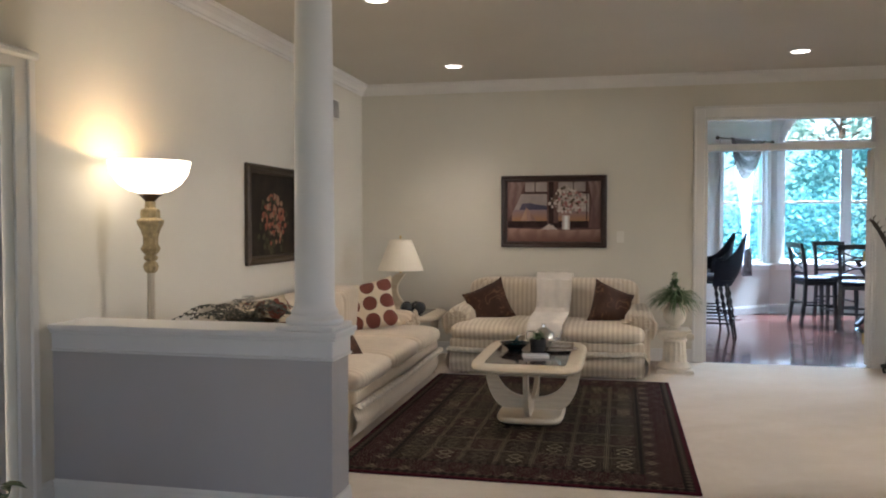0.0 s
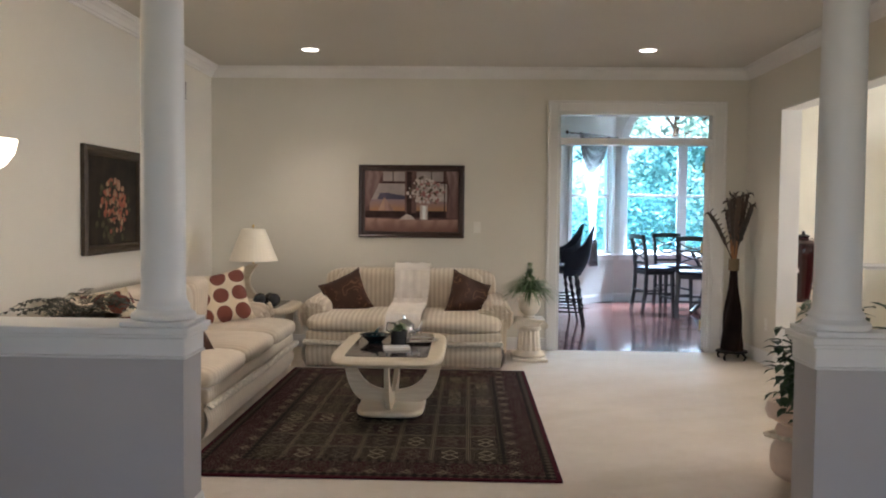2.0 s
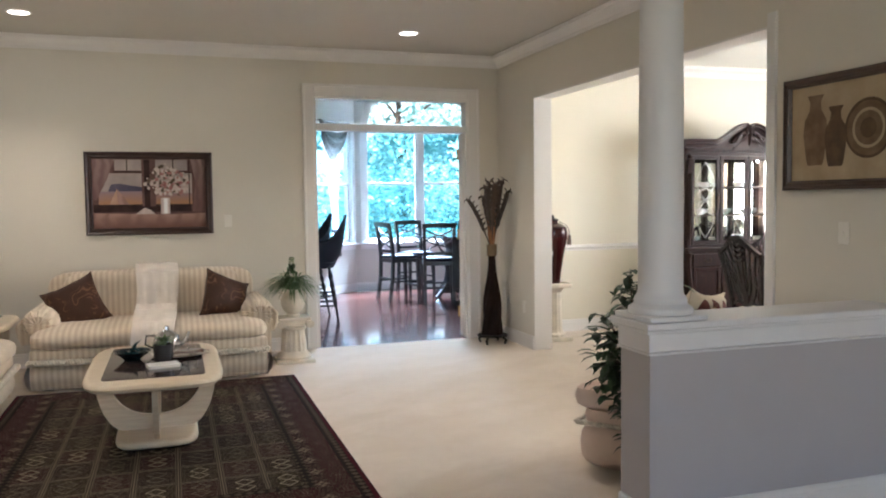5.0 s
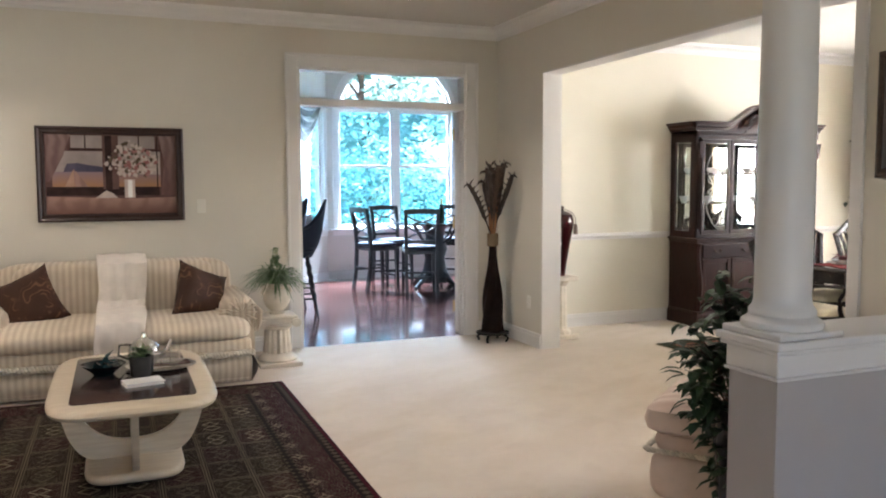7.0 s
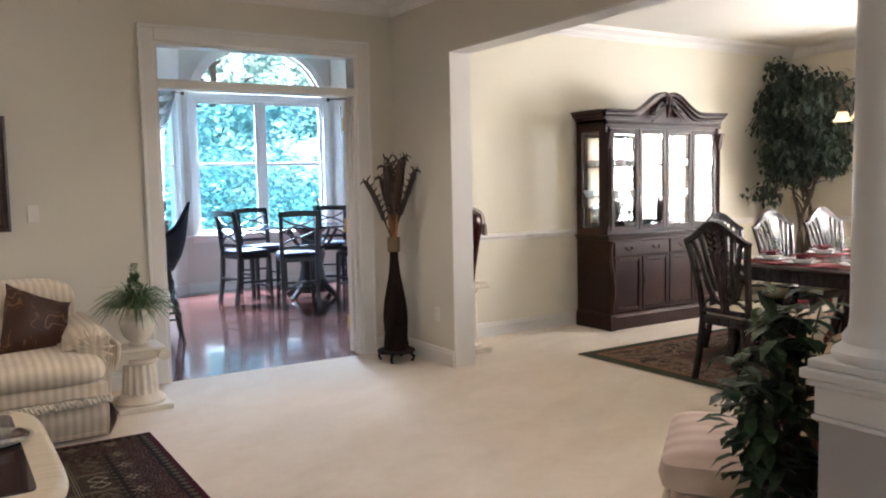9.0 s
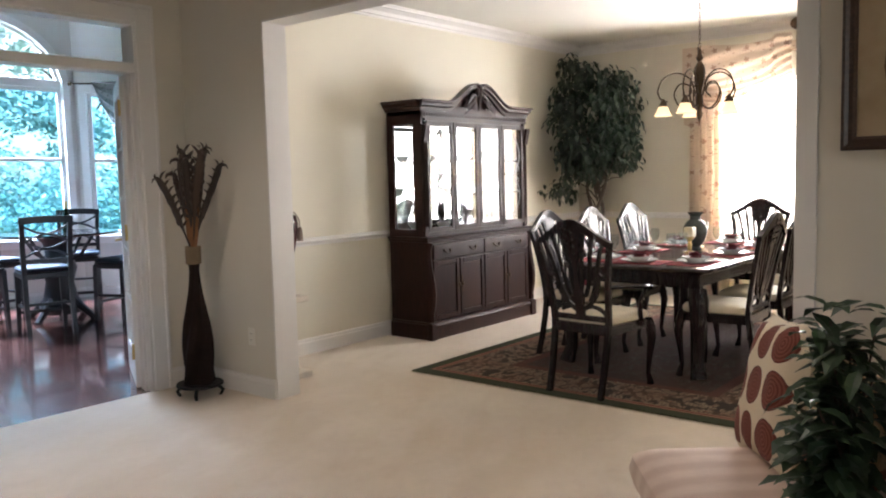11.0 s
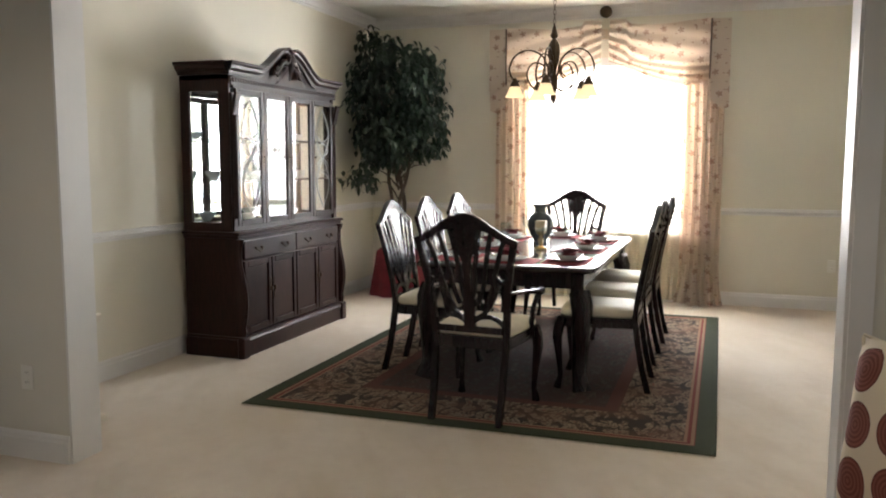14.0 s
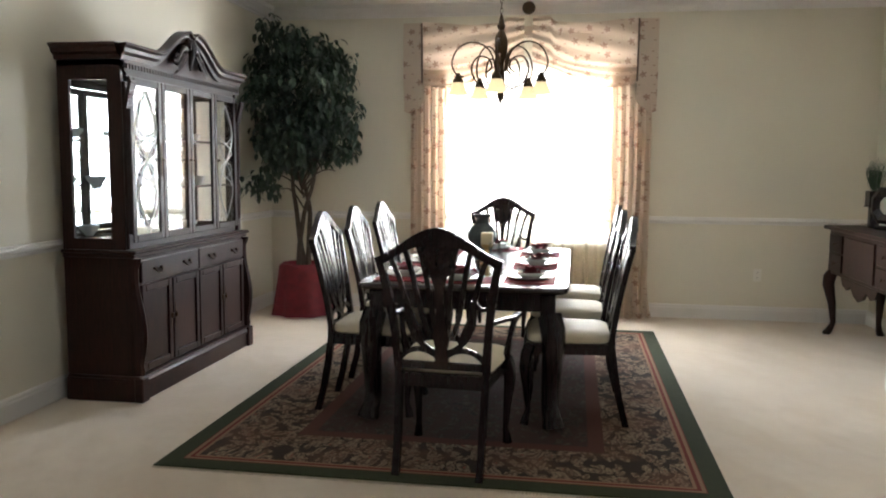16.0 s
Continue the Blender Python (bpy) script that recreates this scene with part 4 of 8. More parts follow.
def cushion(m, s, thick, mat, label, fringe=False):
    c = thing("throw_pillow", m, label, "cushion", "cushions on the sofas")
    part("cover", pillow(bmesh.new(), s, thick), mat, c, smooth=True)
    if mat is DOTS:
        bm = bmesh.new()
        for i in range(4):
            a = math.pi / 2 * i
            R = Matrix.Rotation(a, 3, "Y")
            pts = [R @ Vector((s / 2 * (2 * k / 10 - 1) * 0.97, 0, s / 2 * (1 - 0.12 * (1 - abs(2 * k / 10 - 1) ** 2.2)) * 0.985)) for k in range(11)]
            tube(bm, pts, 0.005, 5)
        part("piping", bm, DOTS, c, smooth=True)
    return c


def place(x, y, z, rz, lean=0, roll=0):
    return Matrix.Translation((x, y, z)) @ Matrix.Rotation(radians(rz), 4, "Z") @ Matrix.Rotation(radians(-lean), 4, "X") @ Matrix.Rotation(radians(roll), 4, "Y")


cushion(place(-1.11, 8.08, 0.605, -10, 22, -27), 0.45, 0.17, BROWNSATIN, "dark brown satin cushion leaning on the loveseat arm")
cushion(place(0.09, 8.08, 0.605, 34, 18, 24), 0.45, 0.17, BROWNSATIN, "dark brown satin cushion with paisley print on the loveseat")
cushion(place(-1.99, 6.96, 0.69, 14, 20, -12), 0.47, 0.17, DOTS, "cream cushion with brown ringed discs on the sofa")
cushion(place(-2.17, 5.32, 0.70, 160, 24, 10), 0.47, 0.16, DOTS, "cream cushion with brown discs at the far sofa arm")
cushion(place(-1.86, 5.62, 0.56, 40, 58, 0), 0.40, 0.14, BROWNSATIN, "small dark brown cushion lying on the sofa seat")

# white throw over the loveseat
th = thing("throw_blanket", pose(-0.47, 8.64, 0), "white knitted throw draped over the back and seat of the loveseat", "blanket")
prof = [(-0.02, 0.62), (-0.03, 0.84), (-0.10, 0.905), (-0.22, 0.92), (-0.34, 0.92), (-0.43, 0.87), (-0.445, 0.70), (-0.45, 0.56), (-0.50, 0.51), (-0.66, 0.512), (-0.98, 0.512), (-1.13, 0.485), (-1.175, 0.43), (-1.18, 0.36), (-1.17, 0.30)]
for side, off in ((1, 0),):
    rows = []
    for i, (y, z) in enumerate(prof):
        row = []
        for j in range(15):
            u = j / 14 - 0.5
            skew = -0.035 * max(0, i - 6) / 8
            row.append((u * (0.36 - 0.003 * i) + skew + 0.006 * math.sin(i * 1.3 + j), y - 0.03 * (i > 4) - 0.006 * math.sin(j * 1.9 + i * 0.6), z + (0.02 if i > 6 else -0.015) + 0.004 * math.sin(j * 1.1 + i * 0.9)))
        rows.append(row)
bm = grid(bmesh.new(), rows)
bm.normal_update()
bmesh.ops.solidify(bm, geom=list(bm.faces), thickness=0.014)
part("cloth", bm, THROW, th, smooth=True)


def rounded_rect(w, h, n=10, p=5.0):
    return [(w / 2 * math.copysign(abs(math.cos(a)) ** (2 / p), math.cos(a)), h / 2 * math.copysign(abs(math.sin(a)) ** (2 / p), math.sin(a))) for a in (2 * math.pi * i / (4 * n) for i in range(4 * n))]


def slab_top(bm, w, h, z0, z1, p, r):
    o = rounded_rect(w, h, 12, p)
    rows = []
    for k in range(7):
        t = math.pi / 2 * (k / 6 * 2 - 1)
        f = 1 - (r * (1 - math.cos(t))) / (w / 2)
        rows.append([(x * f, y * f, (z0 + z1) / 2 + (z1 - z0) / 2 * math.sin(t)) for x, y in o])
    return grid(bm, rows, close_u=True, cap=True)


def pale_table(name, m, w, d, hgt, label, base_w, base_d):
    t = thing(name, m, label, "table")
    part("tabletop", slab_top(bmesh.new(), w, d, hgt - 0.055, hgt, 5.2, 0.03), PALEWOOD, t, smooth=True)
    part("glass_inset", slab_top(bmesh.new(), w * 0.72, d * 0.80, hgt - 0.004, hgt + 0.003, 24, 0.002), SMOKED, t, "dark smoked glass inset")
    part("plinth", slab_top(bmesh.new(), base_w, base_d, 0.016, 0.065, 4.5, 0.02), PALEWOOD, t, "rounded base plinth", smooth=True)
    for ang, reach in ((0, w * 0.46), (180, w * 0.46), (90, d * 0.36), (270, d * 0.36)):
        inner, n = [], 10
        poly_o, poly_i = [], []
        for i in range(n + 1):
            a = math.pi / 2 * i / n
            poly_o.append((reach * 0.52 + reach * 0.48 * math.sin(a), 0.065 + (hgt - 0.12) * (1 - math.cos(a))))
            poly_i.append(((reach - 0.075) * math.sin(a) ** 0.9, 0.15 + (hgt - 0.205) * (1 - math.cos(a)) ** 1.1))
        bm = prism(bmesh.new(), [(0.0, 0.065)] + poly_o + poly_i[::-1], "y", -0.016, 0.016)
        bmesh.ops.rotate(bm, verts=bm.verts, cent=(0, 0, 0), matrix=Matrix.Rotation(radians(ang), 3, "Z"))
        part("curved_leg", bm, PALEWOOD, t)
    return t


pale_table("coffee_table", pose(-0.445, 5.94, 0.013), 0.76, 1.30, 0.475, "pale whitewashed coffee table with dark glass inset on the rug", 0.47, 0.62)
pale_table("end_table", pose(-2.05, 7.98, 0), 0.99, 0.84, 0.525, "pale whitewashed end table with dark inset in the corner", 0.44, 0.44)

TT = 0.012 + 0.478


def tuft(bm, x, y, z, n, length, width, spread=0.9, lift=0.3, droop=0.35):
    for i in range(n):
        a = rnd(0, 2 * math.pi)
        el = rnd(lift, 1.35)
        d = Vector((math.cos(a) * math.cos(el) * spread, math.sin(a) * math.cos(el) * spread, math.sin(el)))
        leafcard(bm, (x + rnd(-0.012, 0.012), y + rnd(-0.012, 0.012), z), d, (0, 0, 1), length * rnd(0.6, 1.1), width, droop)


def pot_plant(name, m, label, r, h, pot_mat, n, length, width, leaf=GRASSY, fleck=None):
    t = thing(name, m, label, "potted plant")
    part("pot", lathe(bmesh.new(), [(r * 0.8, 0), (r * 0.92, h * 0.3), (r, h * 0.95), (r, h), (r * 0.9, h), (r * ARCH, h * 0.9), (0.0, h * 0.9)], seg=24), pot_mat, t, smooth=True)
    bm = bmesh.new()
    tuft(bm, 0, 0, h * 0.9, n, length, width)
    part("leaves", bm, leaf, t)
    return t


pot_plant("succulent_pot", pose(-0.40, 5.90, TT), "small green succulent in a dark pot on the coffee table", 0.060, 0.105, DARKCERAMIC, 90, 0.075, 0.018)
tray = thing("silver_tray", pose(-0.30, 6.06, TT), "polished silver tray with handles on the coffee table", "tray")
part("dish", lathe(bmesh.new(), [(0.0, 0.0), (0.12, 0.0), (0.15, 0.014), (0.155, 0.016), (0.15, 0.018), (0.12, 0.006), (0.0, 0.005)], seg=32, sx=1.15), SILVER, tray, smooth=True)
for i, (dx, dy) in enumerate(((-0.06, 0.02), (0.02, -0.03), (0.07, 0.04))):
    g = thing("glass_tumbler", pose(-0.30 + dx, 6.06 + dy, TT + 0.007), "clear glass tumbler on the silver tray", "glass", "glasses on the tray")
    part("bowl", lathe(bmesh.new(), [(0.0, 0.0), (0.026, 0.0), (0.032, 0.09), (0.030, 0.09), (0.024, 0.006), (0.0, 0.005)], seg=16), GLASS, g, smooth=True)
tp = thing("silver_teapot", pose(-0.38, 6.10, TT + 0.007) @ Matrix.Scale(1.35, 4), "round silver teapot on the tray", "teapot")
part("body", lathe(bmesh.new(), [(0.0, 0.0), (0.03, 0.0), (0.05, 0.02), (0.062, 0.05), (0.055, 0.085), (0.03, 0.105), (0.012, 0.115), (0.010, 0.13), (0.0, 0.135)], seg=24), SILVER, tp, smooth=True)
part("spout", tube(bmesh.new(), [(0.05, 0, 0.04), (0.085, 0, 0.06), (0.10, 0, 0.10)], [0.014, 0.009, 0.006]), SILVER, tp, smooth=True)
part("handle", tube(bmesh.new(), [(-0.05, 0, 0.09), (-0.09, 0, 0.09), (-0.095, 0, 0.05), (-0.055, 0, 0.03)], 0.005), SILVER, tp, smooth=True)
bw = thing("glass_bowl", pose(-0.58, 6.00, TT), "shallow dark glass bowl with green glass leaves on the coffee table", "bowl")
part("dish", lathe(bmesh.new(), [(0.0, 0.0), (0.045, 0.0), (0.09, 0.05), (0.11, 0.056), (0.10, 0.05), (0.05, 0.01), (0.0, 0.008)], seg=24), simple("teal_glass", (0.012, 0.026, 0.03), 0.08, bump=0), bw, smooth=True)
bm = bmesh.new()
tuft(bm, 0, 0, 0.03, 12, 0.10, 0.03, 1.0, 0.1)
part("glass_leaves", bm, simple("blue_glass", (0.02, 0.055, 0.065), 0.1, bump=0), bw)
bk = thing("book", Matrix.Translation((-0.40, 5.72, TT)) @ Matrix.Rotation(radians(12), 4, "Z"), "thin white covered book lying on the coffee table", "book")
part("pages", B(-0.085, 0.085, -0.055, 0.055, 0.002, 0.014), PLASTIC, bk)
part("cover", B(-0.09, 0.09, -0.06, 0.06, 0.014, 0.018, bevel=0.001), CHINA, bk)
part("cover", B(-0.09, 0.09, -0.06, 0.06, 0.0, 0.002), CHINA, bk)

# table lamp and dark bowl on the end table
tl = thing("table_lamp", pose(-2.03, 8.12, 0.529) @ Matrix.Diagonal((1, 1, 1.05, 1)), "cream curved table lamp with pleated shade on the end table", "table lamp")
part("base", B(-0.09, 0.09, -0.07, 0.07, 0, 0.03, bevel=0.01), PALEWOOD, tl)
pts = []
poly_a, poly_b = [], []
for i in range(13):
    v = i / 12
    x = -0.10 * math.sin(math.pi * v) + 0.02
    wdt = 0.075 * (1 - 0.4 * v) + 0.014
    poly_a.append((x - wdt, 0.03 + 0.33 * v))
    poly_b.append((x + wdt * 0.6, 0.03 + 0.33 * v))
part("stem", prism(bmesh.new(), poly_a + poly_b[::-1], "y", -0.03, 0.03), PALEWOOD, tl, "curved crescent stem")
bm = lathe(bmesh.new(), [(0.012, 0.36), (0.012, 0.46), (0.004, 0.47), (0.004, 0.70), (0.014, 0.705), (0.010, 0.725), (0.0, 0.73)], seg=10)
part("harp", bm, BRASS, tl)
rows = [[(r * (1 + 0.004 * (j % 2)) * math.cos(2 * math.pi * j / 72), r * (1 + 0.004 * (j % 2)) * math.sin(2 * math.pi * j / 72), z) for j in range(72)] for r, z in ((0.235, 0.39), (0.232, 0.40), (0.115, 0.685), (0.09, 0.69))]
bm = grid(bmesh.new(), rows, close_u=True)
bm.normal_update()
bmesh.ops.solidify(bm, geom=list(bm.faces), thickness=0.002)
part("shade", bm, SHADE, tl, "cream pleated empire shade")
for i, (x, y, r) in enumerate(((-1.86, 7.72, 0.065), (-1.74, 7.76, 0.062), (-1.80, 7.86, 0.06))):
    o = thing("decorative_orb", pose(x, y, 0.529), "dark glossy decorative ball on the end table", "ornament", "dark balls on the end table")
    part("ball", puff(bmesh.new(), 0, 0, r, r, r, r, 2, 2, 20, 12), DARKCERAMIC, o, smooth=True)

# torchiere floor lamp
LX, LY = -2.365, 4.12
fl = thing("floor_lamp", pose(LX, LY, 0), "lit torchiere floor lamp with glass bowl and carved gilt stem", "floor lamp")
part("foot", lathe(bmesh.new(), [(0.0, 0.0), (0.15, 0.0), (0.15, 0.02), (0.12, 0.04), (0.05, 0.055), (0.03, 0.08)], seg=28), BRASS, fl, smooth=True)
part("pole", lathe(bmesh.new(), [(0.021, 0.08), (0.021, 1.15)], seg=20, flute=10, depth=0.12), simple("aged_white_metal", (0.55, 0.47, 0.36), 0.4, 0.3), fl, smooth=True)
part("carved_stem", lathe(bmesh.new(), [(0.022, 1.15), (0.036, 1.165), (0.042, 1.185), (0.036, 1.205), (0.024, 1.215), (0.036, 1.225), (0.038, 1.24), (0.026, 1.25), (0.044, 1.265), (0.054, 1.285), (0.040, 1.31), (0.042, 1.35), (0.052, 1.385), (0.070, 1.42), (0.074, 1.44), (0.052, 1.455),
     (0.054, 1.475), (0.050, 1.50), (0.03, 1.51), (0.028, 1.545)], seg=32, flute=8, depth=0.16), simple("gilded_stone", (0.45, 0.34, 0.18), 0.4, 0.35, vary=0.45, scale=30, fine=90, bump=0.5, dist=0.005), fl, "carved gilt stem", smooth=True)
part("holder", lathe(bmesh.new(), [(0.026, 1.545), (0.03, 1.55), (0.05, 1.572), (0.068, 1.582), (0.06, 1.587), (0.0, 1.588)], seg=20), BRONZE, fl, smooth=True)
bowl = Net("lit_opal_glass")
em = bowl.node("ShaderNodeEmission", Color=(1, 0.86, 0.62), Strength=1.4)
bowl.t.links.new(em.outputs[0], bowl.out.inputs[0])
prof = [(0.05, 1.588), (0.11, 1.603), (0.165, 1.64), (0.203, 1.695), (0.22, 1.765), (0.215, 1.765), (0.198, 1.697), (0.161, 1.645), (0.107, 1.609), (0.04, 1.595)]
rows = [[(r * math.cos(2 * math.pi * j / 36), r * math.sin(2 * math.pi * j / 36), z) for j in range(36)] for r, z in prof]
part("glass_bowl", grid(bmesh.new(), rows, close_u=True), bowl.m, fl, "glowing white opal glass bowl", smooth=True)
fb = bpy.data.objects["floor_lamp_bulb"]
fb.location = (LX, LY, 1.70)

# fern bowl behind the half wall
fn = thing("fern_stand", pose(-2.0, 4.55, 0), "dark wooden plant stand with a bronze bowl behind the half wall", "plant stand")
part("stand", lathe(bmesh.new(), [(0.0, 0.0), (0.16, 0.0), (0.14, 0.03), (0.03, 0.06), (0.03, 0.70), (0.15, 0.73), (0.15, 0.75), (0.0, 0.751)], seg=20), DARKWOOD, fn, smooth=True)
part("bowl", lathe(bmesh.new(), [(0.0, 0.752), (0.08, 0.752), (0.17, 0.80), (0.19, 0.84), (0.18, 0.84), (0.15, 0.80), (0.0, 0.79)], seg=24), BRONZE, fn, smooth=True)
fr = thing("fern", pose(-2.0, 4.55, 0.80), "dark green and brown trailing fern in the bowl", "plant")
bm = bmesh.new()
for i in range(34):
    a = rnd(0, 2 * math.pi)
    L = rnd(0.18, 0.40)
    p0 = Vector((rnd(-0.05, 0.05), rnd(-0.05, 0.05), 0.0))
    h = rnd(0.06, 0.19)
    pts = [p0 + Vector((math.cos(a) * L * v, math.sin(a) * L * v, h * math.sin(v * 2.3))) for v in (k / 9 for k in range(10))]
    tube(bm, pts, 0.0015, 3)
    for k in range(1, 10):
        d = (pts[k] - pts[k - 1]).normalized()
        s = d.cross(Vector((0, 0, 1))).normalized()
        for q in (-1, 1):
            leafcard(bm, pts[k], s * q + d * 0.5 - Vector((0, 0, 0.2)), (0, 0, 1), 0.070 * (1.1 - k / 12), 0.024)
part("fronds", bm, leaf_mat("fern_leaf", (0.012, 0.018, 0.010), (0.038, 0.036, 0.02)), fr)

# striped slipper chair by the second column
sc = thing("slipper_chair", Matrix.Translation((2.15, 4.44, 0)) @ Matrix.Rotation(radians(38), 4, "Z"), "pink cream striped armless chair with skirted cushions behind the half wall", "chair")
part("seat_base", puff(bmesh.new(), 0, 0, 0.15, 0.335, 0.37, 0.15, 9, 3.4, 40, 14), STRIPE_PINK, sc, smooth=True)
part("rail_band", puff(bmesh.new(), 0, 0, 0.30, 0.32, 0.355, 0.05, 8, 5, 40, 8), STRIPE_PINK, sc, smooth=True)
part("seat_cushion", puff(bmesh.new(), 0, 0.01, 0.405, 0.345, 0.38, 0.085, 12, 3.4, 40, 10), STRIPE_PINK, sc, smooth=True)
part("rope_trim", rope(bmesh.new(), [(-0.33, 0.36, 0.27), (-0.33, -0.36, 0.27)], 0.011, 20), ROPE, sc, "twisted cord trim", smooth=True)
part("rope_trim", rope(bmesh.new(), [(-0.32, 0.37, 0.27), (0.32, 0.37, 0.27)], 0.011, 22), ROPE, sc, smooth=True)
part("backrest", puff(bmesh.new(), 0, -0.34, 0.56, 0.32, 0.055, 0.17, 6, 4), STRIPE_PINK, sc, smooth=True)
cushion(place(2.385, 4.50, 0.685, 212, 14, -8), 0.52, 0.17, DOTS, "cream cushion with brown ringed discs on the striped chair")
cushion(place(2.20, 4.25, 0.65, 222, 18, 8), 0.42, 0.16, floral_mat("rust_floral", (0.55, 0.40, 0.24), (0.30, 0.09, 0.05), 0.12), "cream and rust floral cushion on the striped chair")

# leafy plant in a tall dark vase
pl = thing("potted_plant", pose(1.83, 4.16, 0), "leafy dark green plant in a tall black vase beside the column", "potted plant")
part("vase", lathe(bmesh.new(), [(0.0, 0.0), (0.07, 0.0), (0.075, 0.05), (0.06, 0.14), (0.075, 0.34), (0.095, 0.50), (0.10, 0.54), (0.09, 0.54), (0.08, 0.50), (0.0, 0.49)], seg=24), DARKCERAMIC, pl, "tall black vase", smooth=True)
bm, bs = bmesh.new(), bmesh.new()
for i in range(78):
    a = rnd(0, 2 * math.pi)
    L = rnd(0.04, 0.22)
    H = rnd(-0.24, 0.54)
    west = 1 if H > 0.02 else -1
    top = Vector(((math.cos(a) if west > 0 else abs(math.cos(a))) * L - 0.03, abs(math.sin(a)) * L * 0.7 - 0.05, 0.50 + H))
    tube(bs, [(0, 0, 0.5), (top.x * 0.5, top.y * 0.5, 0.5 + H * 0.6 + 0.03), top], 0.003, 4)
    for k in range(13):
        b = rnd(0, 2 * math.pi)
        q = top + Vector((rnd(-0.05, 0.05), rnd(-0.03, 0.05), rnd(-0.12, 0.05)))
        leafcard(bm, q, (math.cos(b), math.sin(b) * 0.8, rnd(-0.5, 0.3)), (0, 0, 1), rnd(0.065, 0.115), rnd(0.036, 0.058), 0.2)
part("leaves", bm, LEAF, pl)
part("stalk", bs, BARK, pl)

# fern in urn on a plaster pedestal
pd = thing("plaster_pedestal", pose(0.69, 8.14, 0) @ Matrix.Diagonal((1.14, 1.14, 1.0, 1)), "cream plaster ionic column pedestal by the doorway", "pedestal")
part("plinth", B(-0.15, 0.15, -0.15, 0.15, 0, 0.035, bevel=0.005), PLASTER, pd)
part("foot_ring", lathe(bmesh.new(), [(0.0, 0.036), (0.135, 0.036), (0.14, 0.05), (0.13, 0.07), (0.11, 0.085), (0.10, 0.10)], seg=28), PLASTER, pd, smooth=True)
part("shaft", lathe(bmesh.new(), [(0.102, 0.10), (0.094, 0.20), (0.088, 0.29)], seg=84, flute=14, depth=0.10), PLASTER, pd, "fluted shaft")
bm = lathe(bmesh.new(), [(0.09, 0.29), (0.105, 0.30), (0.105, 0.32), (0.09, 0.33), (0.10, 0.36)], seg=28)
box(bm, -0.125, 0.125, -0.125, 0.125, 0.385, 0.41, bevel=0.005)
for sx in (-1, 1):
    for sy in (-1, 1):
        tube(bm, [(sx * 0.115, sy * 0.115 + 0.02, 0.352), (sx * 0.115, sy * 0.115 - 0.02, 0.352)], 0.034, 16)
        tube(bm, [(sx * 0.115, sy * 0.115 + 0.026, 0.352), (sx * 0.115, sy * 0.115 - 0.026, 0.352)], 0.016, 12)
box(bm, -0.10, 0.10, -0.10, 0.10, 0.34, 0.385)
part("capital", bm, PLASTER, pd, "scrolled ionic capital")
ur = thing("plaster_urn", pose(0.69, 8.14, 0.411) @ Matrix.Diagonal((1.02, 1.02, 1.22, 1)), "cream plaster urn with side handles on the pedestal", "urn")
part("body", lathe(bmesh.new(), [(0.0, 0.0), (0.06, 0.0), (0.06, 0.012), (0.045, 0.02), (0.085, 0.05), (0.105, 0.09), (0.105, 0.12), (0.085, 0.155), (0.06, 0.165), (0.065, 0.19), (0.078, 0.205), (0.065, 0.20), (0.05, 0.18), (0.0, 0.17)], seg=28), PLASTER, ur, smooth=True)
for sx in (-1, 1):
    part("handle", tube(bmesh.new(), [(sx * 0.06, 0, 0.17), (sx * 0.105, 0, 0.18), (sx * 0.115, 0, 0.15), (sx * 0.09, 0, 0.12)], 0.010), PLASTER, ur, smooth=True)
gp = thing("grassy_plant", pose(0.69, 8.14, 0.625), "green spiky plant with small pale flowers in the plaster urn", "plant")
bm = bmesh.new()
for i in range(260):
    a, el = rnd(0, 6.28), rnd(0.12, 0.95) ** 1.2
    leafcard(bm, (rnd(-0.03, 0.03), rnd(-0.03, 0.03), rnd(-0.01, 0.03)), (math.cos(a) * math.cos(el), math.sin(a) * math.cos(el), math.sin(el)), (0, 0, 1), rnd(0.20, 0.34), 0.015, 0.42)
for i in range(30):
    h = rnd(0.06, 0.30)
    r = 0.06 * (1 - h / 0.34)
    a = rnd(0, 6.28)
    tuft(bm, math.cos(a) * r, math.sin(a) * r, h, 5, 0.05, 0.022)
tube(bm, [(0, 0, 0), (0.01, 0, 0.18), (0.0, 0, 0.32)], 0.004, 4)
part("leaves", bm, GRASSY, gp)
bm = bmesh.new()
for i in range(26):
    h, a = rnd(0.14, 0.31), rnd(0, 6.28)
    q = 0.045 * (1.1 - h / 0.34)
    puff(bm, q * math.cos(a), q * math.sin(a), h, 0.009, 0.009, 0.010, 2, 2, 7, 5)
part("blossoms", bm, simple("pale_blossom", (0.42, 0.44, 0.30), 0.8, vary=0.3), gp, "small pale green blossoms on the spike")

# tall vase of dried stems in the corner
vs = thing("iron_stand", pose(2.72, 8.33, 0), "low black iron stand in the corner", "stand")
bm = lathe(bmesh.new(), [(0.0, 0.07), (0.15, 0.07), (0.155, 0.08), (0.15, 0.09), (0.0, 0.091)], seg=24)
for k in range(4):
    a = math.pi / 4 + k * math.pi / 2
    tube(bm, [(0.11 * math.cos(a), 0.11 * math.sin(a), 0.07), (0.15 * math.cos(a), 0.15 * math.sin(a), 0.035), (0.13 * math.cos(a), 0.13 * math.sin(a), 0.0)], 0.012)
part("stand", bm, IRON, vs)
vz = thing("floor_vase", pose(2.72, 8.33, 0.092), "tall twisted dark brown floor vase with a rope wrapped neck", "vase")
rows = []
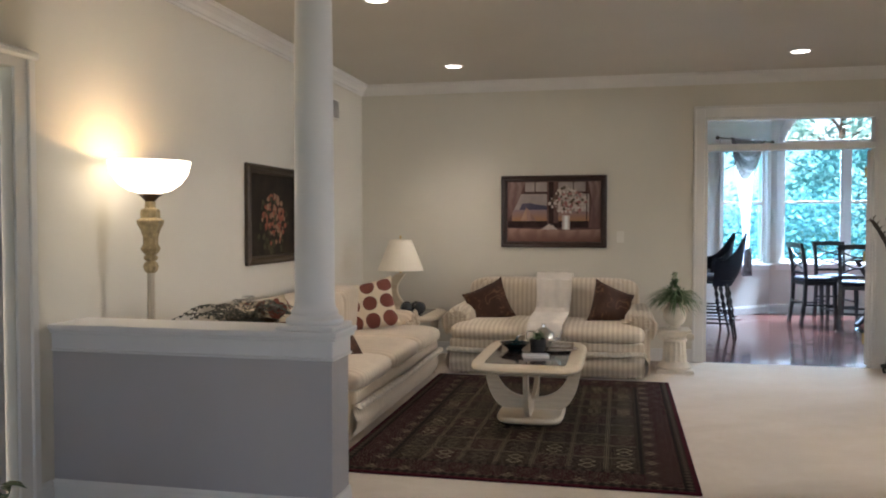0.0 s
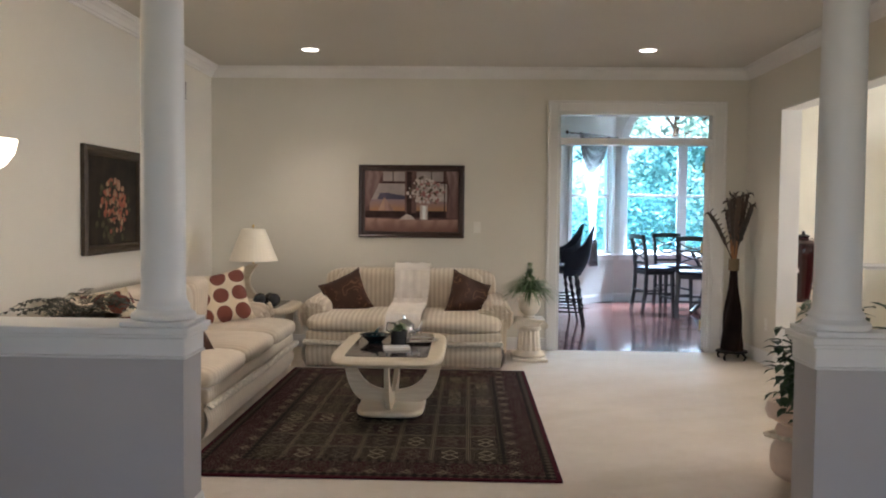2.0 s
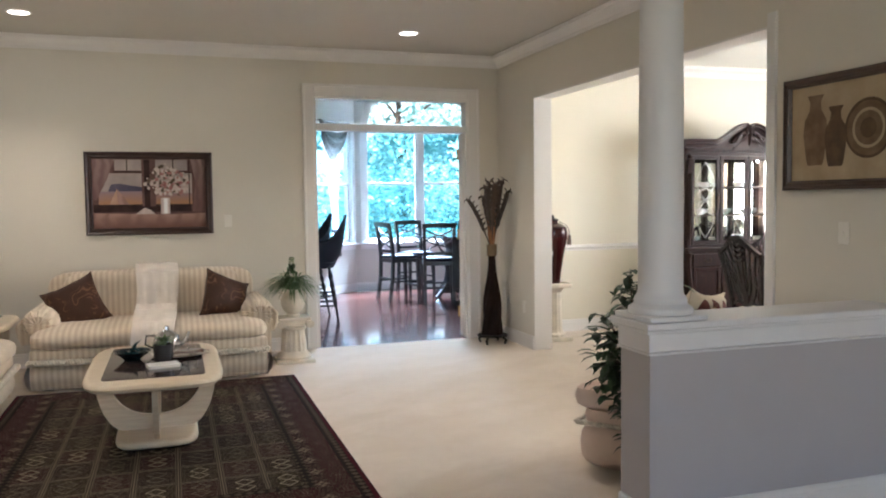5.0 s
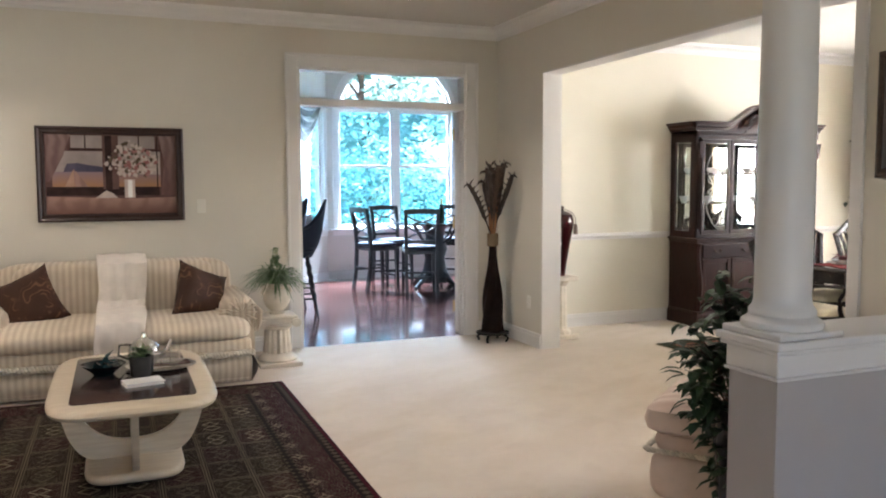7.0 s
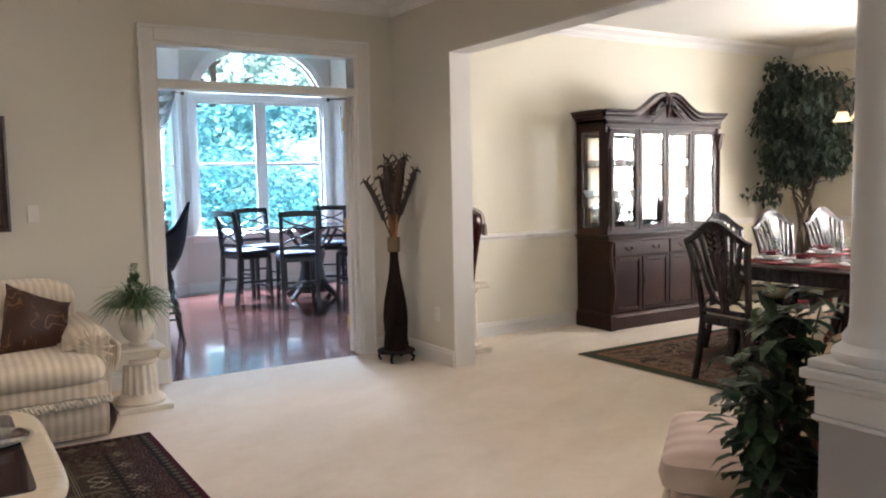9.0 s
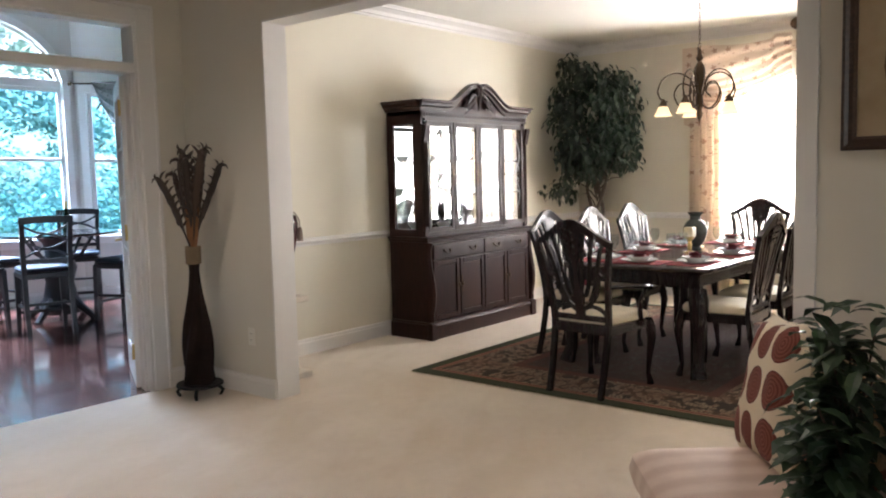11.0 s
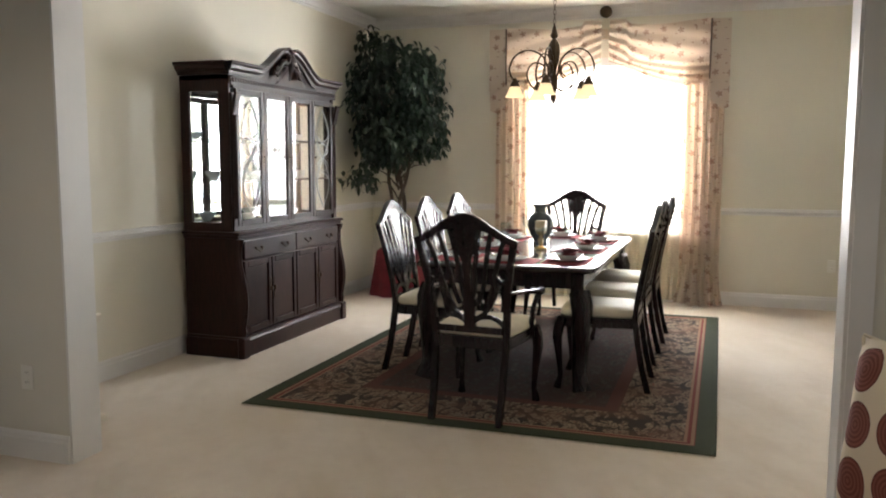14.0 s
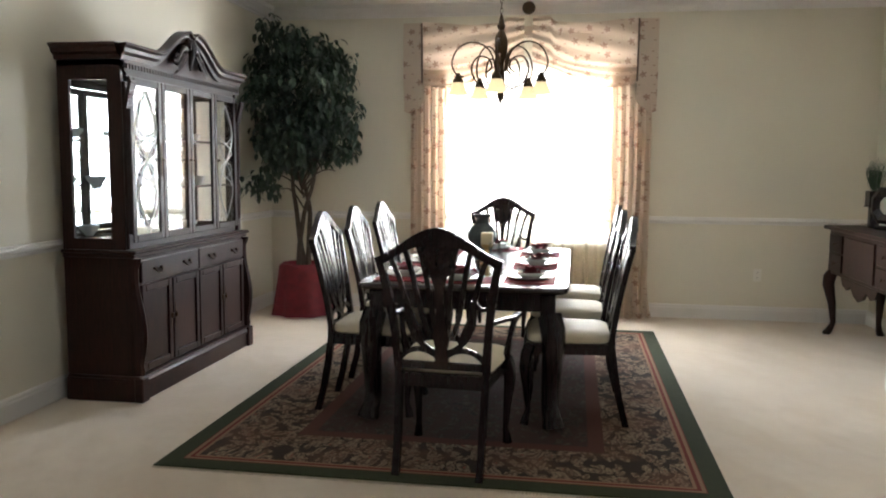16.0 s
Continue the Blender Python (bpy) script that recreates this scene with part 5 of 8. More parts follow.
for i in range(30):
    z = 0.86 * i / 29
    r = 0.042 + 0.064 * max(0.0, 1 - z / 0.78) ** 1.15 + 0.010 * math.sin(z * 8 - 0.6)
    tw = 2.4 * z
    rows.append([(r * (1 + 0.16 * math.cos(4 * (t - tw))) * math.cos(t), r * (1 + 0.16 * math.cos(4 * (t - tw))) * math.sin(t), z) for t in (2 * math.pi * j / 32 for j in range(32))])
part("body", grid(bmesh.new(), rows, close_u=True, cap=True), simple("dark_bronze_clay", (0.016, 0.008, 0.006), 0.75, vary=0.5, scale=6, fine=60, bump=0.3, dist=0.004, Specular_IOR_Level=0.15), vz, smooth=True)
bm = bmesh.new()
for i in range(9):
    z = 0.80 + i * 0.013
    tube(bm, [(0.047 * math.cos(t), 0.047 * math.sin(t), z) for t in (2 * math.pi * j / 14 for j in range(15))], 0.007, 5)
part("rope_neck", bm, simple("jute_rope", (0.20, 0.14, 0.08), 0.9, vary=0.3, bump=0.4), vz, "jute rope wrapping", smooth=True)
ds = thing("dried_stems", pose(2.72, 8.33, 0.92), "tall dried seed pods and curled leaves in the floor vase", "dried plant")
bm = bmesh.new()
for i in range(11):
    a = math.pi + 0.3 + 5.6 * i / 10
    sp = (0.29, 0.12, 0.17, 0.22, 0.08, 0.13, 0.2, 0.26, 0.07, 0.15, 0.1)[i]
    if a % (2 * math.pi) < math.pi:
        sp *= 0.6
    L = (0.52, 0.64, 0.68, 0.6, 0.70, 0.72, 0.62, 0.66, 0.7, 0.55, 0.64)[i]
    d = Vector((math.cos(a), math.sin(a), 0))
    pts = [d * (sp * v ** 1.3 + 0.012 * math.sin(6 * v + i) * v) + Vector((0, 0, L * v)) for v in (k / 12 for k in range(13))]
    tip = pts[-1]
    pts += [tip + d * 0.022 + Vector((0, 0, 0.012)), tip + d * 0.05 + Vector((0, 0, 0.004)), tip + d * 0.062 - Vector((0, 0, 0.018))]
    rad = [0.007] * 5 + [0.012, 0.020, 0.024, 0.021, 0.026, 0.022, 0.025, 0.020, 0.015, 0.010, 0.004]
    tube(bm, pts, rad, 7, 0.55)
    for k in range(5, 13):
        for q in (-1, 1):
            side = Vector((-d.y, d.x, 0)) * q
            leafcard(bm, pts[k] + side * 0.012, side + Vector((0, 0, 1.6)) + d * rnd(-0.4, 0.4), d, rnd(0.05, 0.075), 0.022, 0.3)
part("stalk", bm, DRYLEAF, ds)
HUSK = simple("orange_husk", (0.30, 0.13, 0.05), 0.7, vary=0.3)
for k in range(3):
    a = 4.0 + k * 0.6
    pts = [Vector((math.cos(a) * 0.05 * v, math.sin(a) * 0.05 * v, 0.52 * v)) for v in (j / 6 for j in range(7))]
    part("husk", tube(bmesh.new(), pts, [0.012, 0.024, 0.034, 0.036, 0.030, 0.022, 0.006], 8, 0.35), HUSK, ds, "orange brown husk")


# ---- pictures and switches ----
def picture(name, m, w, h, label, fw, frame_mat, art, mount=None):
    """A framed picture in the x-z plane facing -y, its middle at the origin."""
    p = thing(name, m, label, "picture")
    prof = [(0, 0.002), (0, 0.03), (fw * 0.25, 0.038), (fw * 0.5, 0.028), (fw * 0.8, 0.034), (fw, 0.016), (fw, 0.002)]
    bm = bmesh.new()
    cs = [(-w / 2, -h / 2), (w / 2, -h / 2), (w / 2, h / 2), (-w / 2, h / 2)]
    rows = []
    for k in range(4):
        x, z = cs[k]
        sx, sz = (1 if x < 0 else -1), (1 if z < 0 else -1)
        rows.append([(x + sx * u, -v, z + sz * u) for u, v in prof])
    grid(bm, rows, close_u=True, close_v=True)
    part("frame", bm, frame_mat, p)
    part("backing", B(-w / 2 + fw * 0.9, w / 2 - fw * 0.9, -0.010, -0.002, -h / 2 + fw * 0.9, h / 2 - fw * 0.9), mount or art[0], p)
    return p


def flat(p, name, poly, depth, m):
    bm = bmesh.new()
    bm.faces.new([bm.verts.new((x, -depth, z)) for x, z in poly])
    return part(name, bm, m, p)


def tone(name, a, b, sc=7):
    n = Net(name)
    return n.surface(n.mix(n.ramp(n.noise(sc, 4), 0.3, 0.7), a, b), 0.5, 0, n.bump(n.noise(60), 0.05, 0.001), Specular_IOR_Level=0.15)


MAUVE = tone("print_mauve", (0.09, 0.045, 0.0405), (0.162, 0.0945, 0.081))
pic = picture("framed_picture", pose(-0.515, N - 0.002, 1.543), 1.105, 0.757, "dark framed print of flowers and sailboat hung above the loveseat", 0.06, FRAMEWOOD, (MAUVE,))
SKYT = tone("print_sky", (0.272, 0.232, 0.216), (0.416, 0.352, 0.32), 5)
SEA = tone("print_sea", (0.055, 0.05, 0.085), (0.10, 0.09, 0.13), 9)
DARKP = tone("print_dark", (0.02, 0.010, 0.010), (0.05, 0.025, 0.022), 9)


def painted(name, lo, hi, z0, z1, folds=0.0, fold_tone=(0.1, 0.06, 0.05)):
    """Printed colours that pass from lo to hi between two heights, with soft upright folds."""
    n = Net(name)
    o = n.xyz()
    col = n.mix(n.ramp(n.math("ADD", o[2], n.math("MULTIPLY", n.noise(9, 3), 0.05)), z0 + 0.025, z1 + 0.025), lo, hi)
    if folds:
        w = n.math("SINE", n.math("ADD", n.math("MULTIPLY", o[0], folds), n.math("MULTIPLY", n.noise(6, 2), 9.0)))
        col = n.mix(n.math("MULTIPLY", n.ramp(w, -0.6, 1.0), 0.55), col, fold_tone)
    return n.surface(col, 0.5, 0, n.bump(n.noise(60), 0.05, 0.001), Specular_IOR_Level=0.15)


CLOTH = painted("print_cloth", (0.15, 0.075, 0.055), (0.36, 0.225, 0.185), -0.31, -0.19, 42.0, (0.17, 0.09, 0.07))
PALE = tone("print_pale", (0.44, 0.36, 0.32), (0.576, 0.496, 0.44), 12)
DUSK = painted("print_dusk", (0.36, 0.19, 0.10), (0.26, 0.19, 0.21), -0.09, 0.02)
CURT = painted("print_curtain", (0.16, 0.09, 0.08), (0.27, 0.185, 0.17), -0.1, 0.3, 85.0, (0.12, 0.065, 0.06))
ROSE = tone("print_rose", (0.24, 0.09, 0.09), (0.40, 0.22, 0.20), 20)
STEMS = tone("print_leaves", (0.06, 0.05, 0.035), (0.14, 0.10, 0.07), 20)


def rect(x0, x1, z0, z1):
    return [(x0, z0), (x1, z0), (x1, z1), (x0, z1)]


flat(pic, "upper_pane", rect(-0.30, -0.07, 0.21, 0.31), 0.0112, SKYT)
flat(pic, "upper_pane", rect(0.05, 0.33, 0.21, 0.31), 0.0112, SKYT)
flat(pic, "lower_pane", rect(-0.42, -0.07, 0.02, 0.185), 0.0112, SKYT)
flat(pic, "lower_pane", rect(0.05, 0.37, 0.0, 0.185), 0.0112, SKYT)
flat(pic, "mountain", [(-0.36, 0.02), (-0.33, 0.085), (-0.25, 0.09), (-0.18, 0.075), (-0.07, 0.06), (-0.07, 0.02)], 0.0116, SEA)
flat(pic, "dusk_sea", rect(-0.44, -0.07, -0.10, 0.02), 0.0114, DUSK)
flat(pic, "dusk_sea", rect(0.05, 0.37, -0.10, 0.0), 0.0114, DUSK)
flat(pic, "mullion", rect(-0.05, 0.0, -0.12, 0.31), 0.0118, DARKP)
flat(pic, "mullion", rect(-0.07, -0.05, -0.12, 0.31), 0.0118, MAUVE)
flat(pic, "mullion", rect(0.0, 0.05, -0.12, 0.31), 0.0118, MAUVE)
flat(pic, "glazing_bar", rect(0.20, 0.21, 0.2, 0.31), 0.0119, DARKP)
flat(pic, "shutter_bar", rect(-0.31, -0.07, 0.19, 0.205), 0.0119, DARKP)
flat(pic, "shutter_bar", rect(0.05, 0.37, 0.19, 0.2), 0.0119, DARKP)
flat(pic, "glazing_bar", rect(-0.20, -0.19, 0.21, 0.31), 0.0119, DARKP)
flat(pic, "glazing_bar", rect(0.34, 0.35, -0.10, 0.31), 0.0119, DARKP)
flat(pic, "sill", rect(-0.485, 0.36, -0.17, -0.10), 0.0116, DARKP)
flat(pic, "sail", [(-0.35, -0.10), (-0.285, 0.045), (-0.28, -0.10)], 0.0121, tone("print_sail", (0.38, 0.22, 0.15), (0.5, 0.33, 0.24)))
flat(pic, "sail", [(-0.275, -0.10), (-0.28, 0.04), (-0.18, -0.10)], 0.0121, CLOTH)
flat(pic, "hull", [(-0.38, -0.125), (-0.16, -0.118), (-0.18, -0.155), (-0.35, -0.155)], 0.0122, DARKP)
flat(pic, "tablecloth", [(-0.485, -0.315), (0.485, -0.315), (0.485, -0.185), (0.1, -0.195), (-0.485, -0.175)], 0.012, CLOTH)
flat(pic, "curtain", [(-0.485, 0.315), (-0.30, 0.315), (-0.36, 0.14), (-0.46, -0.06), (-0.485, -0.06)], 0.0125, CURT)
flat(pic, "curtain", [(0.485, 0.315), (0.36, 0.315), (0.40, 0.1), (0.37, -0.17), (0.485, -0.17)], 0.0125, CURT)
flat(pic, "shell", [(-0.13, -0.19), (-0.05, -0.13), (0.0, -0.15), (0.04, -0.19)], 0.0127, PALE)
flat(pic, "vase", rect(0.09, 0.17, -0.19, -0.04), 0.0128, PALE)
flat(pic, "vase_highlight", rect(0.115, 0.15, -0.185, -0.045), 0.013, CHINA)
random.seed(4)
bms = {"bloom": bmesh.new(), "rose_bloom": bmesh.new(), "foliage": bmesh.new()}
for k in range(210):
    a, r = rnd(0, 6.28), rnd(0, 1) ** 0.6
    x, z = 0.15 + 0.19 * r * math.cos(a), 0.085 + 0.14 * r * math.sin(a) + 0.05 * (1 - abs(math.cos(a)))
    kind = ("foliage", "bloom", "bloom", "rose_bloom")[k % 4]
    s = rnd(0.008, 0.021)
    b = bms[kind]
    d = 0.0131 + 0.00002 * k
    b.faces.new([b.verts.new((x + s * math.cos(t) * rnd(0.7, 1.2), -d, z + s * math.sin(t) * rnd(0.7, 1.2))) for t in (math.pi / 3 * q for q in range(6))])
for kind, mt in (("bloom", PALE), ("rose_bloom", ROSE), ("foliage", STEMS)):
    part(kind, bms[kind], mt, pic)

GOLDFRAME = simple("dark_gilt_frame", (0.05, 0.033, 0.018), 0.4, 0.3, vary=0.4, scale=30, bump=0.3, dist=0.004)
DARKART = tone("still_life_ground", (0.006, 0.005, 0.004), (0.03, 0.02, 0.013), 6)
p1 = picture("framed_painting", Matrix.Translation((W + 0.002, 6.30, 1.49)) @ Matrix.Rotation(radians(90), 4, "Z"), 0.99, 0.79, "dark framed still life painting of flowers above the long sofa", 0.07, GOLDFRAME, (DARKART,))
bms = {"petals": bmesh.new(), "fruit": bmesh.new(), "foliage": bmesh.new()}
for k in range(150):
    a, r = rnd(0, 6.28), rnd(0, 1) ** 0.7
    x, z = 0.02 + 0.23 * r * math.cos(a), -0.04 + 0.21 * r * math.sin(a)
    kind = ("petals", "foliage", "fruit")[k % 3]
    if kind == "foliage":
        x, z = x * 1.5, z * 1.1 - 0.03
    s = rnd(0.012, 0.035)
    b = bms[kind]
    d = 0.0112 + 0.00004 * k
    b.faces.new([b.verts.new((x + s * math.cos(t) * rnd(0.6, 1.2), -d, z + s * math.sin(t) * rnd(0.6, 1.2))) for t in (math.pi / 3 * q for q in range(6))])
for kind, mt in (("petals", tone("petal_paint", (0.22, 0.10, 0.06), (0.42, 0.27, 0.18), 20)), ("fruit", tone("fruit_paint", (0.25, 0.06, 0.04), (0.36, 0.14, 0.08), 20)), ("foliage", tone("foliage_paint", (0.03, 0.035, 0.018), (0.09, 0.08, 0.04), 20))):
    part(kind, bms[kind], mt, p1)

PARCH = tone("parchment", (0.36, 0.27, 0.16), (0.48, 0.38, 0.25), 5)
BROWNF = wood("walnut_frame", (0.04, 0.022, 0.014), (0.09, 0.05, 0.03), 0.4, 2, 0)
p3 = picture("framed_picture", Matrix.Translation((E - 0.002, 3.965, 1.775)) @ Matrix.Rotation(radians(-90), 4, "Z"), 0.98, 0.60, "brown framed print of antique jars and a plate on the wall", 0.05, BROWNF, (PARCH,))
JAR, JARD = tone("jar_brown", (0.13, 0.08, 0.045), (0.22, 0.15, 0.09), 14), tone("jar_dark", (0.07, 0.045, 0.03), (0.14, 0.09, 0.05), 14)


def jar_poly(cx, z0, w, h):
    pr = [(0.30, 0), (0.38, 0.1), (0.5, 0.45), (0.45, 0.65), (0.25, 0.78), (0.22, 0.9), (0.34, 1.0)]
    return [(cx + w * r, z0 + h * v) for r, v in pr] + [(cx - w * r, z0 + h * v) for r, v in reversed(pr)]


flat(p3, "jar", jar_poly(-0.27, -0.17, 0.17, 0.37), 0.0112, JAR)
flat(p3, "jar", jar_poly(-0.13, -0.18, 0.15, 0.31), 0.0116, JARD)
for k, (r, mt) in enumerate(((0.15, JARD), (0.135, JAR), (0.10, PARCH), (0.085, JAR), (0.05, JARD))):
    flat(p3, "plate_ring", [(0.08 + r * math.cos(t), 0.0 + r * math.sin(t)) for t in (2 * math.pi * q / 28 for q in range(28))], 0.012 + 0.0003 * k, mt)


def plate(name, m, label, rocker=True, outlet=False):
    s = thing(name, m, label, "wall plate")
    part("cover_plate", B(-0.036, 0.036, -0.006, -0.001, -0.058, 0.058, bevel=0.003), PLASTIC, s)
    if outlet:
        for z in (-0.022, 0.022):
            part("socket", B(-0.016, 0.016, -0.009, -0.006, z - 0.014, z + 0.014, bevel=0.002), PLASTIC, s)
            part("slot", B(-0.007, -0.005, -0.0095, -0.0085, z - 0.005, z + 0.005), DARKP, s)
            part("slot", B(0.005, 0.007, -0.0095, -0.0085, z - 0.005, z + 0.005), DARKP, s)
    else:
        part("toggle", B(-0.005, 0.005, -0.016, -0.006, -0.010, 0.010, bevel=0.002), PLASTIC, s)


def on_wall(x, y, z, rz):
    return Matrix.Translation((x, y, z)) @ Matrix.Rotation(radians(rz), 4, "Z")


plate("light_switch", on_wall(0.173, N, 1.278, 0), "cream light switch beside the large framed print")
plate("light_switch", on_wall(E, 4.04, 1.25, -90), "cream light switch on the wall above the half wall")
plate("wall_outlet", on_wall(E, 8.05, 0.39, -90), "cream double outlet near the corner vase", outlet=True)
plate("wall_outlet", on_wall(DE, 4.0, 0.42, -90), "cream double outlet on the dining room wall", outlet=True)
vt = thing("wall_vent", on_wall(W, 7.82, 2.56, 90), "cream slatted air vent high on the wall", "vent")
part("frame", B(-0.10, 0.10, -0.012, -0.001, -0.10, 0.10, bevel=0.003), PLASTIC, vt)
for k in range(9):
    part("slat", B(-0.08, 0.08, -0.018, -0.0125, -0.08 + k * 0.019, -0.073 + k * 0.019), DARKP, vt)
# leaves of a plant in the entry
ep = thing("potted_plant", pose(-1.67, 2.05, 0), "dark leaved plant in a dark floor pot in the entry", "potted plant")
part("pot", lathe(bmesh.new(), [(0.0, 0.0), (0.12, 0.0), (0.17, 0.30), (0.18, 0.32), (0.16, 0.32), (0.14, 0.28), (0.0, 0.27)], seg=24), DARKCERAMIC, ep, smooth=True)
bm, bs = bmesh.new(), bmesh.new()
for i in range(12):
    a = rnd(0, 2 * math.pi)
    L, H = rnd(0.05, 0.2), rnd(0.15, 0.52)
    top = Vector((math.cos(a) * L, math.sin(a) * L, 0.28 + H))
    tube(bs, [(0, 0, 0.27), (top.x * 0.4, top.y * 0.4, 0.28 + H * 0.6), top], 0.004, 4)
    for k in range(7):
        b = rnd(0, 2 * math.pi)
        leafcard(bm, top + Vector((0, 0, rnd(-0.15, 0.05))), (math.cos(b), math.sin(b), rnd(-0.2, 0.6)), (0, 0, 1), rnd(0.07, 0.12), rnd(0.035, 0.055), 0.2)
part("leaves", bm, LEAF, ep)
part("stalk", bs, BARK, ep)


# ---- dining room ----
dr_rug = thing("dining_rug", pose(5.83, 6.29, 0), "green bordered tan and rust floral rug under the dining table", "rug")


def floral_rug():
    """Green edge, red stripes, a broad border of pale petals and a darker middle."""
    n = Net("floral_rug_weave")
    o = n.xyz()
    ax, ay = n.math("ABSOLUTE", o[0]), n.math("ABSOLUTE", o[1])
    d = n.math("MINIMUM", n.math("SUBTRACT", 1.82, ax), n.math("SUBTRACT", 1.30, ay))
    w1, w2 = n.noise(5.0, 2), n.noise(5.0, 2, n.vec(o[1], o[0], 3.0))
    wx = n.math("ADD", n.math("MULTIPLY", o[0], 1.0), n.math("MULTIPLY", w1, 0.22))
    wy = n.math("ADD", n.math("MULTIPLY", o[1], 1.5), n.math("MULTIPLY", w2, 0.22))
    v = n.voronoi(15.0, n.vec(wx, wy, 0.0))
    petal = n.voronoi(46.0, n.vec(wx, wy, 1.0))
    hue = n.noise(3.2, 2)
    tan = n.mix(n.ramp(petal, 0.1, 0.75), (0.33, 0.25, 0.165), (0.085, 0.052, 0.034))
    tan = n.mix(n.math("GREATER_THAN", v, 0.60), tan, (0.035, 0.025, 0.018))
    tan = n.mix(n.math("LESS_THAN", v, 0.11), tan, (0.22, 0.07, 0.045))
    tan = n.mix(n.math("MULTIPLY", n.ramp(hue, 0.45, 0.65), 0.45), tan, (0.15, 0.07, 0.04))
    mid = n.mix(n.ramp(petal, 0.1, 0.7), (0.10, 0.075, 0.055), (0.035, 0.026, 0.022))
    mid = n.mix(n.math("GREATER_THAN", v, 0.45), mid, (0.055, 0.03, 0.024))
    stripe = n.math("GREATER_THAN", n.math("SINE", n.math("MULTIPLY", d, 180.0)), 0.0)
    red = n.mix(stripe, (0.15, 0.03, 0.022), (0.26, 0.15, 0.09))
    green = n.mix(n.noise(40, 2), (0.030, 0.036, 0.017), (0.048, 0.056, 0.028))
    col = n.mix(n.math("GREATER_THAN", d, 0.10), green, red)
    col = n.mix(n.math("GREATER_THAN", d, 0.155), col, tan)
    col = n.mix(n.math("GREATER_THAN", d, 0.52), col, (0.09, 0.035, 0.025))
    col = n.mix(n.math("GREATER_THAN", d, 0.60), col, mid)
    pile = n.noise(300, 2)
    col = n.mix(n.math("MULTIPLY", n.ramp(pile, 0.4, 0.8), 0.3), col, (0.03, 0.02, 0.015))
    surf = n.surface(col, 1.0, 0, n.bump(pile, 0.4, 0.002))
    n.p.inputs["Specular IOR Level"].default_value = 0.3
    return surf


RUG2 = floral_rug()
part("weave", B(-1.82, 1.82, -1.30, 1.30, 0.002, 0.011, bevel=0.004), RUG2, dr_rug)
FRINGE = simple("cotton_fringe", (0.45, 0.38, 0.27), 0.9)
for sx in (-1, 1):
    bm = bmesh.new()
    for k in range(170):
        y = -1.29 + 2.58 * k / 169
        box(bm, *sorted((sx * 1.82, sx * (1.838 + 0.004 * math.sin(k * 1.7)))), y, y + 0.008, 0.001, 0.005)
    tagged(part("fringe", bm, FRINGE, dr_rug), kind="stuff")


# china cabinet, facing -y, its back foot middle at the origin
def arc_pts(cx, cz, r, a0, a1, n=10):
    return [(cx + r * math.cos(a0 + (a1 - a0) * i / n), cz + r * math.sin(a0 + (a1 - a0) * i / n)) for i in range(n + 1)]


CW = 1.64
hu = thing("china_cabinet", pose(5.745, 8.645, 0), "tall dark mahogany china cabinet with mirrored back and carved pediment", "china cabinet")
H2 = CW / 2
part("plinth_base", B(-H2, H2, -0.475, 0, 0.0, 0.135, bevel=0.006), MAHOGANY, hu)
part("base_moulding", mould(B(-H2, H2, -0.476, -0.01, 0.136, 0.155, bevel=0.005), (-H2, -0.47, 0.1), (H2, -0.47, 0.1), (0, -1, 0), [(0, 0), (0.012, 0), (0.016, 0.02), (0.006, 0.035), (0, 0.05)]), MAHOGANY, hu)
part("lower_body", B(-H2 + 0.02, H2 - 0.02, -0.44, -0.005, 0.155, 0.875), MAHOGANY, hu)
bm = B(-H2 - 0.01, H2 + 0.01, -0.475, 0, 0.877, 0.90, bevel=0.008)
box(bm, -H2 + 0.005, H2 - 0.005, -0.46, -0.002, 0.852, 0.876, bevel=0.006)
part("waist_moulding", bm, MAHOGANY, hu)
for sx in (-1, 1):
    rows = []
    for k in range(25):
        v = k / 24
        z = 0.16 + 0.69 * v
        out = 0.012 + 0.028 * math.sin(math.pi * v) ** 2 + 0.018 * math.sin(2 * math.pi * v) + (0.012 if k < 2 or k > 22 else 0)
        rows.append([(sx * (H2 - 0.062), -0.44, z), (sx * (H2 - 0.060), -0.45 - out, z), (sx * (H2 - 0.035), -0.462 - out, z), (sx * (H2 - 0.010), -0.45 - out, z), (sx * (H2 - 0.006), -0.44, z)])
    bm = grid(bmesh.new(), rows, close_u=True, cap=True)
    part("scroll_pilaster", bm, MAHOGANY, hu, smooth=True)
    part("pilaster_foot", B(*sorted((sx * (H2 - 0.075), sx * (H2 + 0.005))), -0.495, -0.44, 0.0, 0.15, bevel=0.006), MAHOGANY, hu)
IW = CW - 0.15
for k in range(2):
    x0 = -IW / 2 + k * IW / 2
    d = part("drawer", B(x0 + 0.006, x0 + IW / 2 - 0.006, -0.462, -0.441, 0.70, 0.835, bevel=0.007, seg=2), MAHOGANY, hu)
    for q in (0.25, 0.75):
        cx = x0 + IW / 2 * q
        bm = tube(bmesh.new(), [(cx + 0.04 * math.cos(t), -0.472 - 0.012 * math.sin(t), 0.772 - 0.026 * math.sin(t)) for t in (math.pi * i / 10 for i in range(11))], 0.0042, 6)
        for s_ in (-1, 1):
            tube(bm, [(cx + s_ * 0.04, -0.462, 0.772), (cx + s_ * 0.04, -0.476, 0.772)], 0.009, 8)
        part("drawer_pull", bm, BRONZE, d, "antique bronze bail pull")
